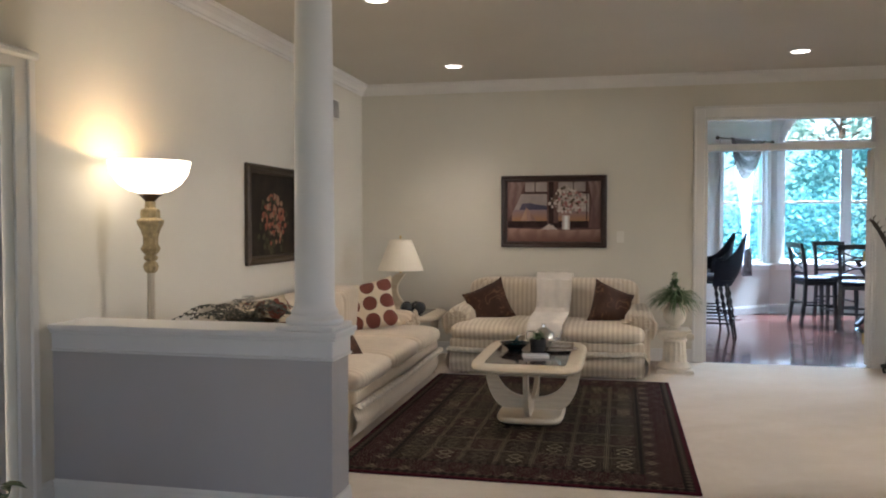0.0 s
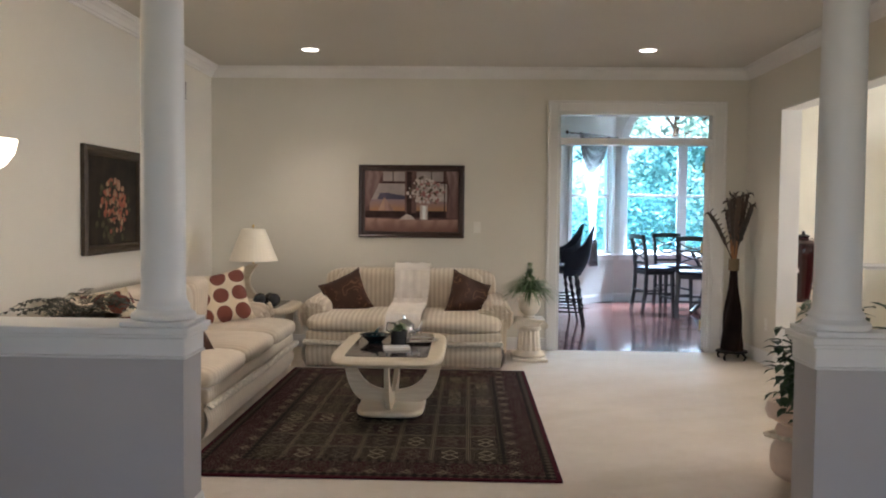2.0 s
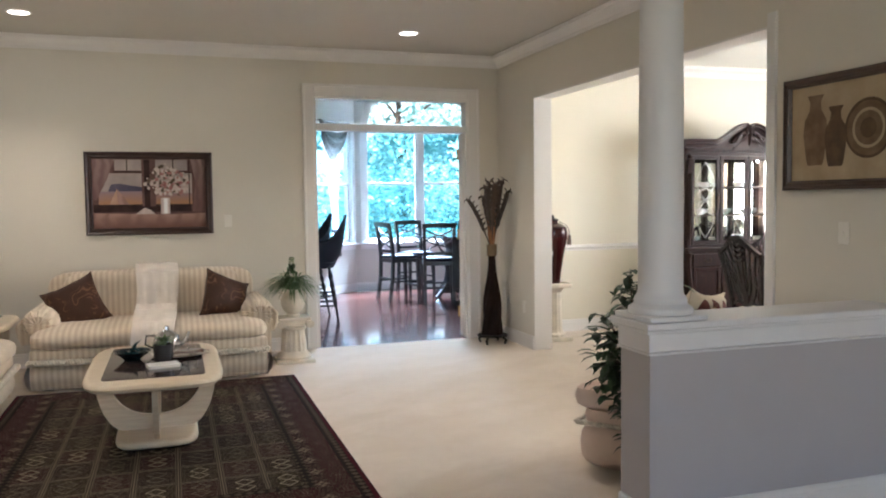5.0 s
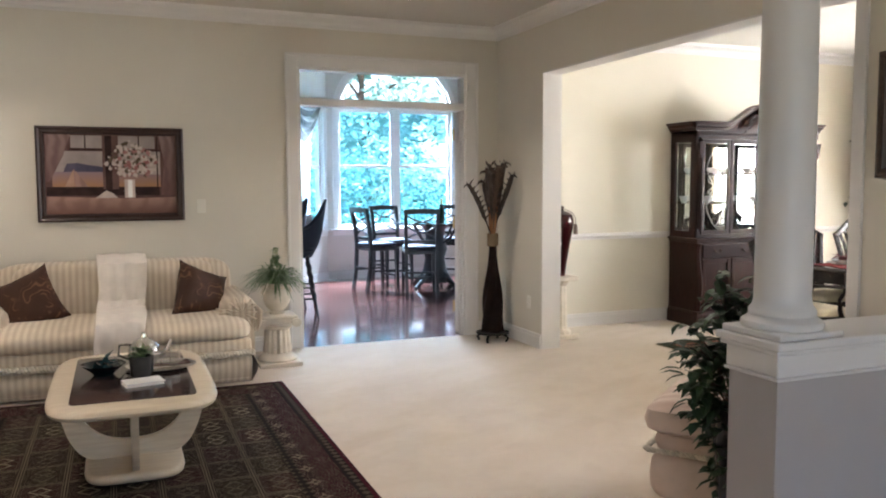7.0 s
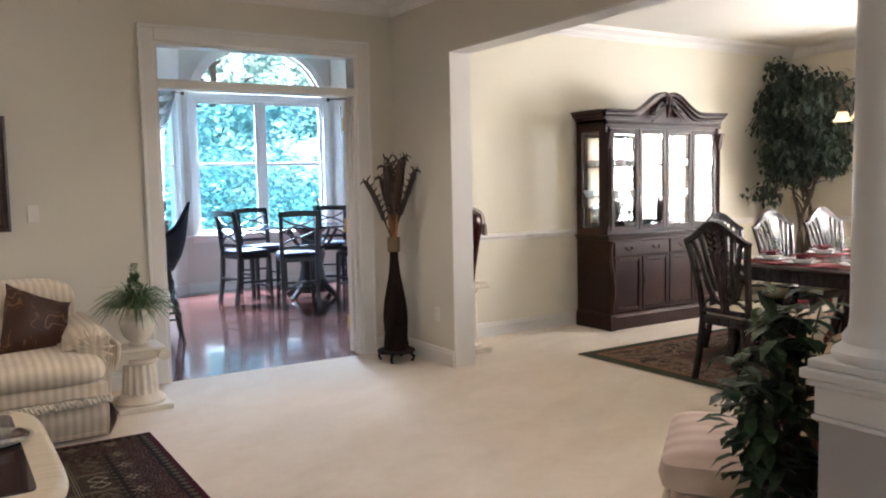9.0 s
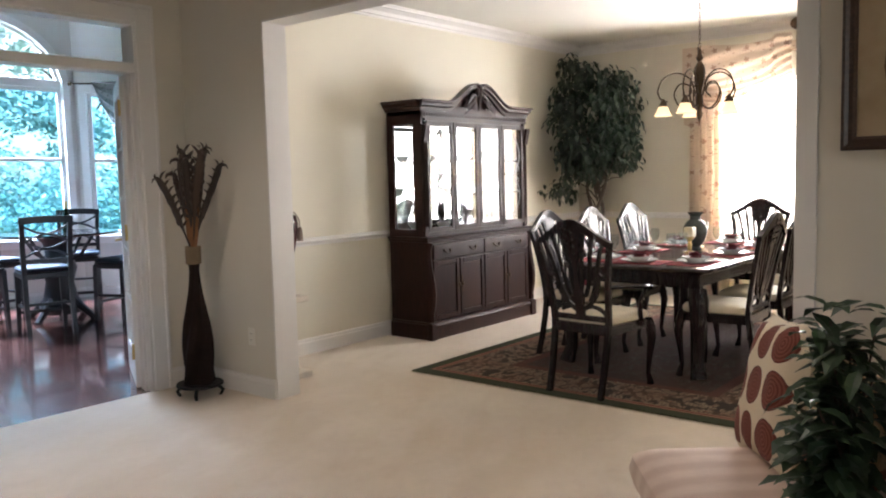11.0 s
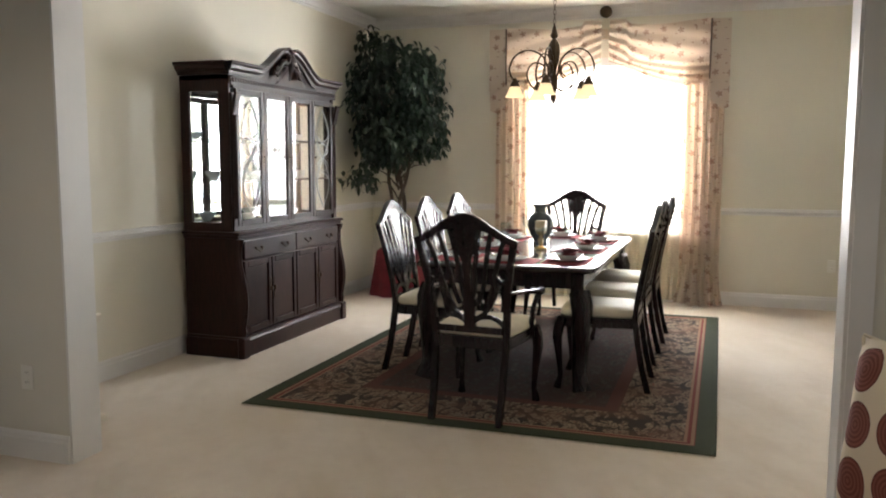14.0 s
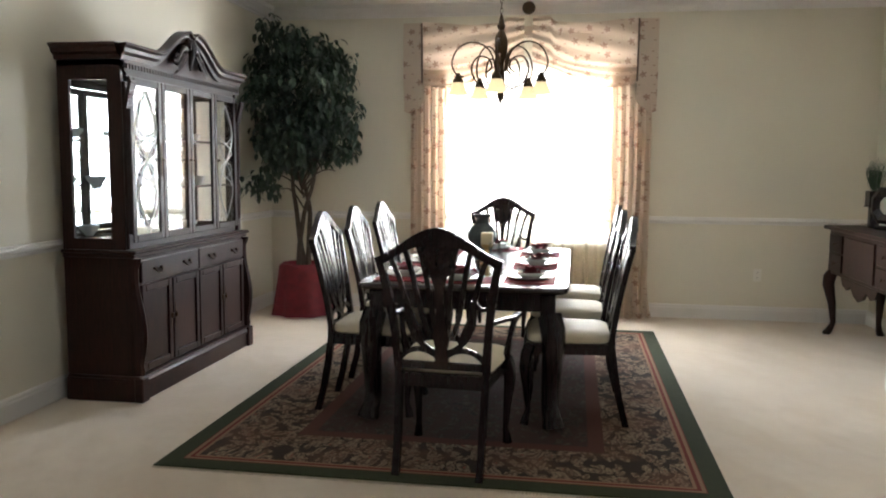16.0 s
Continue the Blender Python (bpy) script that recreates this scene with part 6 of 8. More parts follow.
for k in range(4):
    x0 = -IW / 2 + k * IW / 4
    a, b = x0 + 0.005, x0 + IW / 4 - 0.005
    f = 0.045
    bm = B(a, a + f, -0.462, -0.441, 0.165, 0.688, bevel=0.004)
    box(bm, b - f, b, -0.462, -0.441, 0.165, 0.688, bevel=0.004)
    box(bm, a + f, b - f, -0.462, -0.441, 0.165, 0.21, bevel=0.004)
    box(bm, a + f, b - f, -0.462, -0.441, 0.643, 0.688, bevel=0.004)
    d = part("lower_door", bm, MAHOGANY, hu)
    part("door_panel", B(a + f, b - f, -0.452, -0.4405, 0.21, 0.643, bevel=0.005), MAHOGANY, d)
    hx = b - 0.022 if k % 2 == 0 else a + 0.022
    bm = lathe(bmesh.new(), [(0.0, -0.02), (0.009, -0.015), (0.011, 0.0), (0.009, 0.015), (0.0, 0.02)], 0, 0, 10)
    for v in bm.verts:
        v.co = Vector((hx + v.co.x, -0.472 + v.co.y * 0.6, 0.45 + v.co.z))
    box(bm, hx - 0.006, hx + 0.006, -0.465, -0.4625, 0.37, 0.53)
    part("door_pull", bm, BRONZE, d, "antique bronze escutcheon and knob")
# upper case
UD = 0.40
for sx in (-1, 1):
    xs = sorted((sx * (H2 - 0.02), sx * (H2 - 0.045)))
    bm = B(*xs, -UD, -UD + 0.085, 0.90, 1.955)
    box(bm, *xs, -0.075, -0.004, 0.90, 1.955)
    box(bm, *xs, -UD + 0.085, -0.075, 0.90, 0.965)
    box(bm, *xs, -UD + 0.085, -0.075, 1.86, 1.955)
    part("side_frame", bm, MAHOGANY, hu)
    part("side_glass", B(sx * (H2 - 0.032) - 0.002, sx * (H2 - 0.032) + 0.002, -UD + 0.085, -0.075, 0.965, 1.86), GLASS, hu)
    bm = B(*sorted((sx * (H2 - 0.022), sx * (H2 - 0.075))), -UD - 0.022, -UD - 0.001, 0.905, 1.85, bevel=0.005)
    for q in range(3):
        cx = sx * (H2 - 0.036 - 0.014 * q)
        tube(bm, [(cx, -UD - 0.023, 0.99), (cx, -UD - 0.023, 1.70)], 0.0045, 6)
    part("fluted_pilaster", bm, MAHOGANY, hu)
    bm = bmesh.new()
    for q in range(9):
        z = 1.71 + 0.017 * q
        tube(bm, [(sx * (H2 - 0.02), -UD - 0.024 - 0.004 * q, z), (sx * (H2 - 0.076), -UD - 0.024 - 0.004 * q, z)], 0.011, 8)
    part("carved_corbel", bm, MAHOGANY, hu, smooth=True)
part("case_top", B(-H2 + 0.02, H2 - 0.02, -UD, -0.004, 1.93, 1.955), MAHOGANY, hu)
part("case_back", B(-H2 + 0.046, H2 - 0.046, -0.020, -0.004, 0.90, 1.93), MAHOGANY, hu)
part("mirror_back", B(-H2 + 0.047, H2 - 0.047, -0.026, -0.0205, 0.92, 1.925), MIRROR, hu, "mirrored back panel")
for z in (1.24, 1.54):
    part("glass_shelf", B(-H2 + 0.047, H2 - 0.047, -UD + 0.03, -0.028, z, z + 0.008), GLASS, hu)
    part("shelf_edge", B(-H2 + 0.047, H2 - 0.047, -UD + 0.024, -UD + 0.030, z - 0.004, z + 0.012), MAHOGANY, hu)
for z0, z1 in ((0.90, 0.935), (1.885, 1.93)):
    part("face_rail", B(-H2 + 0.08, H2 - 0.08, -UD - 0.001, -UD + 0.022, z0, z1), MAHOGANY, hu)
fz = part("frieze", B(-H2 + 0.022, H2 - 0.022, -UD - 0.0235, -UD - 0.0225, 1.90, 1.955), MAHOGANY, hu)
for q in range(48):
    x = -H2 + 0.05 + (CW - 0.1) * q / 47
    part("dentil", B(x - 0.009, x + 0.009, -UD - 0.032, -UD - 0.0235, 1.915, 1.94), MAHOGANY, fz)
LEAD = simple("frosted_lead", (0.75, 0.77, 0.78), 0.3, 0.2, bump=0.0)
for k in range(4):
    x0 = -IW / 2 + k * IW / 4
    a, b = x0 + 0.004, x0 + IW / 4 - 0.004
    f = 0.042
    z0, z1 = 0.937, 1.883
    bm = B(a, a + f, -UD - 0.022, -UD - 0.002, z0, z1, bevel=0.004)
    box(bm, b - f, b, -UD - 0.022, -UD - 0.002, z0, z1, bevel=0.004)
    box(bm, a + f, b - f, -UD - 0.022, -UD - 0.002, z0, z0 + f, bevel=0.004)
    box(bm, a + f, b - f, -UD - 0.022, -UD - 0.002, z1 - f, z1, bevel=0.004)
    d = part("upper_door", bm, MAHOGANY, hu)
    part("door_glass", B(a + f, b - f, -UD - 0.013, -UD - 0.009, z0 + f, z1 - f), GLASS, d)
    if k in (0, 3):
        cx, w2 = (a + b) / 2, (b - a) / 2 - f - 0.02
        bm = bmesh.new()
        for s_ in (-1, 1):
            pts = [(cx + s_ * w2 * math.sin(2.0 * math.pi * v) * (0.75 + 0.25 * math.sin(math.pi * v)), -UD - 0.018, z0 + 0.07 + (z1 - z0 - 0.14) * v) for v in (i / 40 for i in range(41))]
            tube(bm, pts, 0.006, 6, 0.4)
            pts = [(cx + s_ * w2 * 0.8 * math.cos(3.0 * math.pi * v), -UD - 0.018, z0 + 0.30 + 0.36 * v) for v in (i / 30 for i in range(31))]
            tube(bm, pts, 0.004, 6, 0.4)
        part("leaded_tracery", bm, LEAD, d, "frosted interlaced glass tracery")
    hx = b - 0.02 if k in (0, 1) else a + 0.02
    bm = B(hx - 0.007, hx + 0.007, -UD - 0.026, -UD - 0.0225, 1.32, 1.52, bevel=0.002)
    tube(bm, [(hx, -UD - 0.027, 1.42), (hx, -UD - 0.045, 1.42)], 0.008, 8)
    part("door_pull", bm, BRONZE, d, "antique bronze escutcheon")
# cornice with a double swept pediment
CP = [(0.0, 0.0), (0.02, 0.0), (0.028, 0.022), (0.05, 0.034), (0.055, 0.052), (0.072, 0.062), (0.072, 0.075), (0.0, 0.075)]


def crest(u):
    """Height of the pediment above the cornice, u from 0 at the middle to 1 at the end."""
    return 0.185 * (0.5 + 0.5 * math.cos(math.pi * min(1.0, max(0.0, (u - 0.06) / 0.52)))) - (0.03 * math.cos(math.pi * u / 0.12) if u < 0.06 else 0)


rows = []
for i in range(61):
    x = (-1 + 2 * i / 60) * (H2 - 0.01)
    h = crest(abs(x) / H2)
    rows.append([(x * (1 + v / 1.4 * (abs(x) / H2) ** 8), -UD - u + 0.0, 1.957 + w + h) for (u, w), v in zip(CP, [p[0] for p in CP])])
part("cornice", grid(bmesh.new(), rows, close_u=True, cap=True), MAHOGANY, hu)
for sx in (-1, 1):
    bm = grid(bmesh.new(), [[(sx * (H2 - 0.02 + u), y, 1.957 + w) for u, w in CP] for y in (-UD - 0.01, -0.004)], close_u=True, cap=True)
    part("side_cornice", bm, MAHOGANY, hu)
bm = bmesh.new()
prism(bm, [(-0.5, 1.956), (0.5, 1.956)] + [(0.5 - i / 30, 1.965 + crest(abs(0.5 - i / 30) / H2)) for i in range(31)], "y", -UD + 0.0, -UD + 0.02)
part("tympanum", bm, MAHOGANY, hu)
part("top_board", B(-H2 + 0.02, H2 - 0.02, -UD + 0.001, -0.004, 1.957, 1.975), MAHOGANY, hu)
bm = bmesh.new()
for sx in (-1, 1):
    pts = [(sx * (0.05 + 0.17 * v), -UD - 0.025, 2.10 - 0.08 * v + 0.025 * math.sin(6 * v)) for v in (i / 12 for i in range(13))]
    tube(bm, pts, [0.026 - 0.0014 * i for i in range(13)], 8)
    tube(bm, [(sx * (0.17 + 0.028 * math.cos(t)), -UD - 0.025, 2.03 + 0.028 * math.sin(t)) for t in (i * 0.5 for i in range(12))], 0.011, 8)
    for q in range(6):
        c = Vector((sx * (0.06 + 0.025 * q), -UD - 0.035, 2.075 - 0.015 * q))
        leafcard(bm, c, (sx * 0.5, -0.25, -0.8), (0, -1, 0), 0.07, 0.035, 0.5)
for q in range(9):
    a = math.pi * q / 8
    tube(bm, [(0, -UD - 0.03, 2.10), (0.045 * math.cos(a), -UD - 0.05, 2.115 + 0.04 * math.sin(a)), (0.052 * math.cos(a), -UD - 0.04, 2.145 + 0.055 * math.sin(a))], [0.02, 0.014, 0.006], 6)
tube(bm, [(0, -UD - 0.035, 2.16), (0, -UD - 0.045, 2.08), (0, -UD - 0.03, 1.98)], [0.03, 0.024, 0.008], 8)
part("carved_crest", bm, MAHOGANY, hu, "carved acanthus crest", smooth=True)
fit_heights(hu, [(0.9, 0.9), (1.88, 1.898), (2.032, 2.078), (2.4, 2.446)])
# china on the shelves
for i, (x, z) in enumerate(((-0.52, 1.249), (-0.20, 1.249), (0.15, 1.249), (0.55, 1.249), (-0.45, 1.549), (0.05, 1.549), (0.5, 1.549), (-0.3, 0.931), (0.35, 0.931))):
    c = thing("china_cup", pose(5.745 + x * 0.95, 8.645 - 0.21, z), "small white china piece on the cabinet shelf", "china", "china pieces in the cabinet")
    part("bowl", lathe(bmesh.new(), [(0.0, 0.0), (0.025, 0.0), (0.028, 0.008), (0.05 + 0.012 * (i % 3), 0.05), (0.055 + 0.012 * (i % 3), 0.07), (0.05, 0.066), (0.02, 0.01), (0.0, 0.01)], seg=20), CHINA, c, smooth=True)
    part("handle", tube(bmesh.new(), [(0.048, 0, 0.055), (0.075, 0, 0.052), (0.078, 0, 0.03), (0.045, 0, 0.02)], 0.004), CHINA, c)


# dining chairs, facing +y, origin under the seat's middle
def back_y(z):
    v = max(0.0, (z - 0.45) / 0.65)
    return -0.215 - 0.12 * v ** 1.3


def strip(bm, pts, w, t=0.022, dy=0.0):
    """A flat bar along (u, z) points in the plane of the chair back; w is one width or one a point."""
    n = len(pts)
    rows = []
    for i, (u, z) in enumerate(pts):
        a, b = pts[max(0, i - 1)], pts[min(n - 1, i + 1)]
        d = Vector((b[0] - a[0], b[1] - a[1])).normalized()
        s = Vector((-d.y, d.x)) * (w[i] if isinstance(w, list) else w) / 2
        y = back_y(z) + dy
        rows.append([(u + s.x, y - t / 2, z + s.y), (u - s.x, y - t / 2, z - s.y), (u - s.x, y + t / 2, z - s.y), (u + s.x, y + t / 2, z + s.y)])
    return grid(bm, rows, close_u=True, cap=True)


def bez(p0, p1, p2, p3, n=12):
    out = []
    for i in range(n + 1):
        t = i / n
        out.append(tuple(p0[k] * (1 - t) ** 3 + 3 * p1[k] * t * (1 - t) ** 2 + 3 * p2[k] * t * t * (1 - t) + p3[k] * t ** 3 for k in (0, 1)))
    return out


def dining_chair(name, m, arms, label):
    c = thing(name, m, label, "chair", "carved chairs round the dining table")
    for sx in (-1, 1):
        bm = bmesh.new()
        pts = [(sx * 0.19, -0.30, 0.0), (sx * 0.192, -0.262, 0.15), (sx * 0.195, -0.235, 0.30), (sx * 0.198, -0.218, 0.42), (sx * 0.20, -0.216, 0.47)]
        rows = [[(x + dx * 0.016, y + dy * 0.018, z) for dx, dy in ((-1, -1), (1, -1), (1, 1), (-1, 1))] for x, y, z in pts]
        grid(bm, rows, close_u=True, cap=True)
        strip(bm, bez((sx * 0.20, 0.46), (sx * 0.205, 0.62), (sx * 0.225, 0.80), (sx * 0.262, 0.965)), [0.034 + 0.002 * math.sin(i) for i in range(13)], 0.03)
        part("back_leg", bm, DARKWOOD, c)
        bm = tube(bmesh.new(), [(sx * 0.225, 0.215, 0.44), (sx * 0.232, 0.232, 0.39), (sx * 0.238, 0.243, 0.32), (sx * 0.228, 0.232, 0.20), (sx * 0.222, 0.222, 0.08), (sx * 0.228, 0.235, 0.03), (sx * 0.23, 0.24, 0.0)],
                  [0.030, 0.034, 0.030, 0.020, 0.014, 0.020, 0.024], 10)
        part("front_leg", bm, DARKWOOD, c, smooth=True)
    bm = B(-0.20, 0.20, -0.235, -0.20, 0.39, 0.455, bevel=0.004)
    box(bm, -0.235, 0.235, 0.205, 0.235, 0.385, 0.45, bevel=0.004)
    for sx in (-1, 1):
        prism(bm, [(sx * 0.205, -0.22), (sx * 0.18, -0.22), (sx * 0.21, 0.22), (sx * 0.238, 0.22)], "z", 0.388, 0.448)
    part("seat_rail", bm, DARKWOOD, c)
    rows = []
    for k, (f, z) in enumerate(((0.94, 0.450), (1.0, 0.462), (1.0, 0.48), (0.97, 0.497), (0.88, 0.508), (0.6, 0.514), (0.2, 0.516))):
        rows.append([((0.215 + 0.032 * (y + 0.21) / 0.43) * x * f, 0.01 + 0.225 * y * f / 0.225 * 1.0, z) for x, y in ((px / 0.5, py * 0.45) for px, py in rounded_rect(1.0, 1.0, 9, 7))])
    part("seat", grid(bmesh.new(), rows, close_u=True, cap=True), CREAMSEAT, c, "cream upholstered seat", smooth=True)
    bm = bmesh.new()
    top = bez((-0.278, 0.965), (-0.18, 0.995), (-0.13, 1.072), (0.0, 1.085), 14) + bez((0.0, 1.085), (0.13, 1.072), (0.18, 0.995), (0.278, 0.965), 14)[1:]
    strip(bm, top, [0.036 + 0.040 * math.exp(-((i - 14) / 4.5) ** 2) for i in range(29)], 0.032)
    part("crest_rail", bm, DARKWOOD, c, "arched carved crest rail")
    bm = bmesh.new()
    for sx in (-1, 1):
        for k, (ue, ze) in enumerate(((0.085, 1.045), (0.145, 1.02), (0.212, 0.985))):
            strip(bm, bez((sx * (0.02 + 0.03 * k), 0.66 - 0.03 * k), (sx * (0.05 + 0.055 * k), 0.74), (sx * (0.035 + 0.06 * k), 0.86), (sx * ue, ze)), 0.022, 0.018)
        strip(bm, bez((sx * 0.150, 0.80), (sx * 0.165, 0.68), (sx * 0.12, 0.58), (sx * 0.01, 0.545)), 0.024, 0.018)
        strip(bm, [(sx * 0.148, 0.79), (sx * 0.185, 0.76), (sx * 0.216, 0.765)], 0.02, 0.016)
        strip(bm, bez((sx * 0.0, 0.50), (sx * 0.03, 0.575), (sx * 0.15, 0.60), (sx * 0.20, 0.50)), 0.022, 0.02)
    part("back_ribs", bm, DARKWOOD, c, "fanned curved ribs")
    bm = bmesh.new()
    strip(bm, [(0, 0.49), (0, 0.56), (0, 0.62), (0, 0.70), (0, 0.78), (0, 0.86), (0, 0.94), (0, 0.99), (0, 1.06)], [0.07, 0.05, 0.075, 0.045, 0.03, 0.045, 0.095, 0.125, 0.12], 0.024)
    for sx in (-1, 1):
        for k in range(4):
            leafcard(bm, (0, back_y(0.92 + 0.04 * k) - 0.018, 0.90 + 0.045 * k), (sx * 0.9, -0.1, 0.6), (0, -1, 0), 0.10, 0.04, 0.3)
    part("splat", bm, DARKWOOD, c, "carved central splat")
    part("lower_rail", strip(bmesh.new(), [(-0.20, 0.49), (0.2, 0.49)], 0.032, 0.026), DARKWOOD, c)
    if arms:
        for sx in (-1, 1):
            bm = tube(bmesh.new(), [(sx * 0.222, back_y(0.70), 0.70), (sx * 0.262, -0.12, 0.695), (sx * 0.285, 0.02, 0.68), (sx * 0.285, 0.12, 0.675), (sx * 0.275, 0.16, 0.655), (sx * 0.27, 0.13, 0.64)], [0.016, 0.017, 0.021, 0.024, 0.022, 0.012], 8, 0.7)
            tube(bm, [(sx * 0.278, 0.10, 0.665), (sx * 0.262, 0.055, 0.58), (sx * 0.245, 0.08, 0.50), (sx * 0.236, 0.11, 0.42)], [0.016, 0.014, 0.017, 0.02], 8)
            part("arm", bm, DARKWOOD, c, smooth=True)
    return c


def at(x, y, rz, z=0.012):
    return Matrix.Translation((x, y, z)) @ Matrix.Rotation(radians(rz), 4, "Z")


side = dining_chair("dining_chair", at(5.16, 6.80, 180), False, "dark carved side chair with cream seat tucked under the table")
for x, y, rz in ((5.88, 6.81, 181), (6.60, 6.80, 179), (5.15, 5.69, 1), (5.86, 5.70, -1), (6.58, 5.69, 0)):
    copy_thing(side, at(x, y, rz))
head = dining_chair("dining_armchair", at(4.38, 6.24, -94) @ Matrix.Diagonal((1.01, 1.02, 1.0, 1)), True, "dark carved armchair with cream seat at the table's head")
copy_thing(head, at(7.42, 6.30, 90))

# dining table
tb = thing("dining_table", pose(5.94, 6.275, 0.012), "long dark polished dining table with cabriole legs set for dinner", "table")
bm = slab_top(bmesh.new(), 2.20, 1.15, 0.718, 0.752, 22, 0.012)
part("tabletop", bm, wood("table_top_wood", (0.016, 0.008, 0.007), (0.045, 0.018, 0.014), 0.16, 1.2, 0, 0.5), tb, smooth=True)
bm = B(-1.0, 1.0, -0.49, -0.465, 0.62, 0.717)
box(bm, -1.0, 1.0, 0.465, 0.49, 0.62, 0.717)
box(bm, -1.05, -1.02, -0.44, 0.44, 0.62, 0.717)
box(bm, 1.02, 1.05, -0.44, 0.44, 0.62, 0.717)
part("apron", bm, DARKWOOD, tb)
for sx in (-1, 1):
    for sy in (-1, 1):
        bm = B(*sorted((sx * 0.98, sx * 1.06)), *sorted((sy * 0.425, sy * 0.505)), 0.56, 0.717, bevel=0.01)
        tube(bm, [(sx * 1.02, sy * 0.475, 0.60), (sx * 1.045, sy * 0.495, 0.52), (sx * 1.05, sy * 0.50, 0.44), (sx * 1.04, sy * 0.49, 0.28), (sx * 1.035, sy * 0.485, 0.12), (sx * 1.055, sy * 0.50, 0.05), (sx * 1.065, sy * 0.51, 0.0)],
             [0.064, 0.068, 0.062, 0.052, 0.046, 0.052, 0.062], 12)
        part("leg", bm, DARKWOOD, tb, smooth=True)
TZ = 0.766
PLACES = [(sx, sy) for sy in (-0.36, 0.36) for sx in (-0.82, -0.10, 0.62)] + [(-0.93, 0.02), (0.93, 0.0)]
MATRED = simple("red_placemat", (0.30, 0.045, 0.05), 0.85, vary=0.15, fine=160, bump=0.4)
first = {}
for i, (px, py) in enumerate(PLACES):
    rz = 0 if py < -0.1 else 180 if py > 0.1 else (-90 if px < 0 else 90)
    m = at(5.98 + px * 0.96, 6.28 + py, rz, TZ)
    out = Vector((0, -1, 0))
    if not first:
        a = first["mat"] = thing("placemat", m, "red woven placemat on the dining table", "placemat", "placemats on the dining table")
        part("cloth", B(-0.21, 0.21, -0.14, 0.14, 0.0, 0.003, bevel=0.001), MATRED, a)
        p = first["plate"] = thing("dinner_plate", m @ Matrix.Translation((0, 0, 0.0035)), "white china dinner plate on a red placemat", "plate", "plates on the dining table")
        part("rim", lathe(bmesh.new(), [(0.0, 0.0), (0.085, 0.0), (0.13, 0.014), (0.135, 0.018), (0.13, 0.018), (0.085, 0.005), (0.0, 0.005)], seg=32), CHINA, p, smooth=True)
        b = first["bowl"] = thing("soup_bowl", m @ Matrix.Translation((0, 0, 0.009)), "white china bowl stacked on the plate", "bowl", "bowls on the dining table")
        part("bowl", lathe(bmesh.new(), [(0.0, 0.0), (0.05, 0.0), (0.09, 0.03), (0.10, 0.036), (0.094, 0.034), (0.05, 0.006), (0.0, 0.006)], seg=28), CHINA, b, smooth=True)
        n = first["napkin"] = thing("napkin", m @ Matrix.Translation((0, 0, 0.040)), "folded dark red cloth napkin in the bowl", "napkin", "napkins on the dining table")
        bm = bmesh.new()
        for q in range(10):
            t = 2 * math.pi * q / 10
            leafcard(bm, (0, 0, -0.01), (math.cos(t), math.sin(t), 0.45 + 0.2 * (q % 3)), (0, 0, 1), 0.10 + 0.02 * (q % 2), 0.07, 0.3)
        puff(bm, 0, 0, -0.008, 0.05, 0.05, 0.02, 2, 2, 12, 6)
        part("cloth", bm, REDCLOTH, n)
        g = first["glass"] = thing("wine_glass", m @ Matrix.Translation((0.17, 0.17, 0.0)), "clear stemmed wine glass on the dining table", "glass", "wine glasses on the dining table")
        prof = [(0.0, 0.0), (0.034, 0.0), (0.034, 0.002), (0.005, 0.008), (0.004, 0.09), (0.02, 0.105), (0.036, 0.135), (0.038, 0.165), (0.031, 0.20), (0.029, 0.20), (0.035, 0.165), (0.033, 0.137), (0.018, 0.11), (0.0, 0.10)]
        part("goblet", lathe(bmesh.new(), prof, seg=20), glass_mat("wine_glass_clear", (0.93, 0.95, 0.95)), g, smooth=True)
        k = first["fork"] = thing("cutlery", m @ Matrix.Translation((-0.17, 0, 0.004)), "silver fork on the placemat", "cutlery", "cutlery on the dining table")
        part("fork", B(-0.006, 0.006, -0.09, 0.09, 0, 0.002), SILVER, k)
    else:
        for key, off in (("mat", (0, 0, 0)), ("plate", (0, 0, 0.0035)), ("bowl", (0, 0, 0.009)), ("napkin", (0, 0, 0.040)), ("glass", (0.17, 0.17, 0.0)), ("fork", (-0.17, 0, 0.004))):
            turn = Matrix.Rotation(radians(37 * i), 4, "Z") if key == "napkin" else Matrix.Identity(4)
            copy_thing(first[key], m @ Matrix.Translation(off) @ turn)
vb = thing("vase", pose(6.12, 6.30, TZ), "dark grey bulbous vase with flared lip on the dining table", "vase")
part("body", lathe(bmesh.new(), [(0.0, 0.0), (0.05, 0.0), (0.055, 0.01), (0.045, 0.03), (0.075, 0.08), (0.098, 0.14), (0.098, 0.18), (0.075, 0.225), (0.045, 0.25), (0.042, 0.28), (0.062, 0.305), (0.065, 0.31), (0.05, 0.305), (0.035, 0.28), (0.0, 0.25)], seg=32),
     simple("grey_green_glaze", (0.07, 0.085, 0.08), 0.25, vary=0.45, scale=12, bump=0.05), vb, smooth=True)
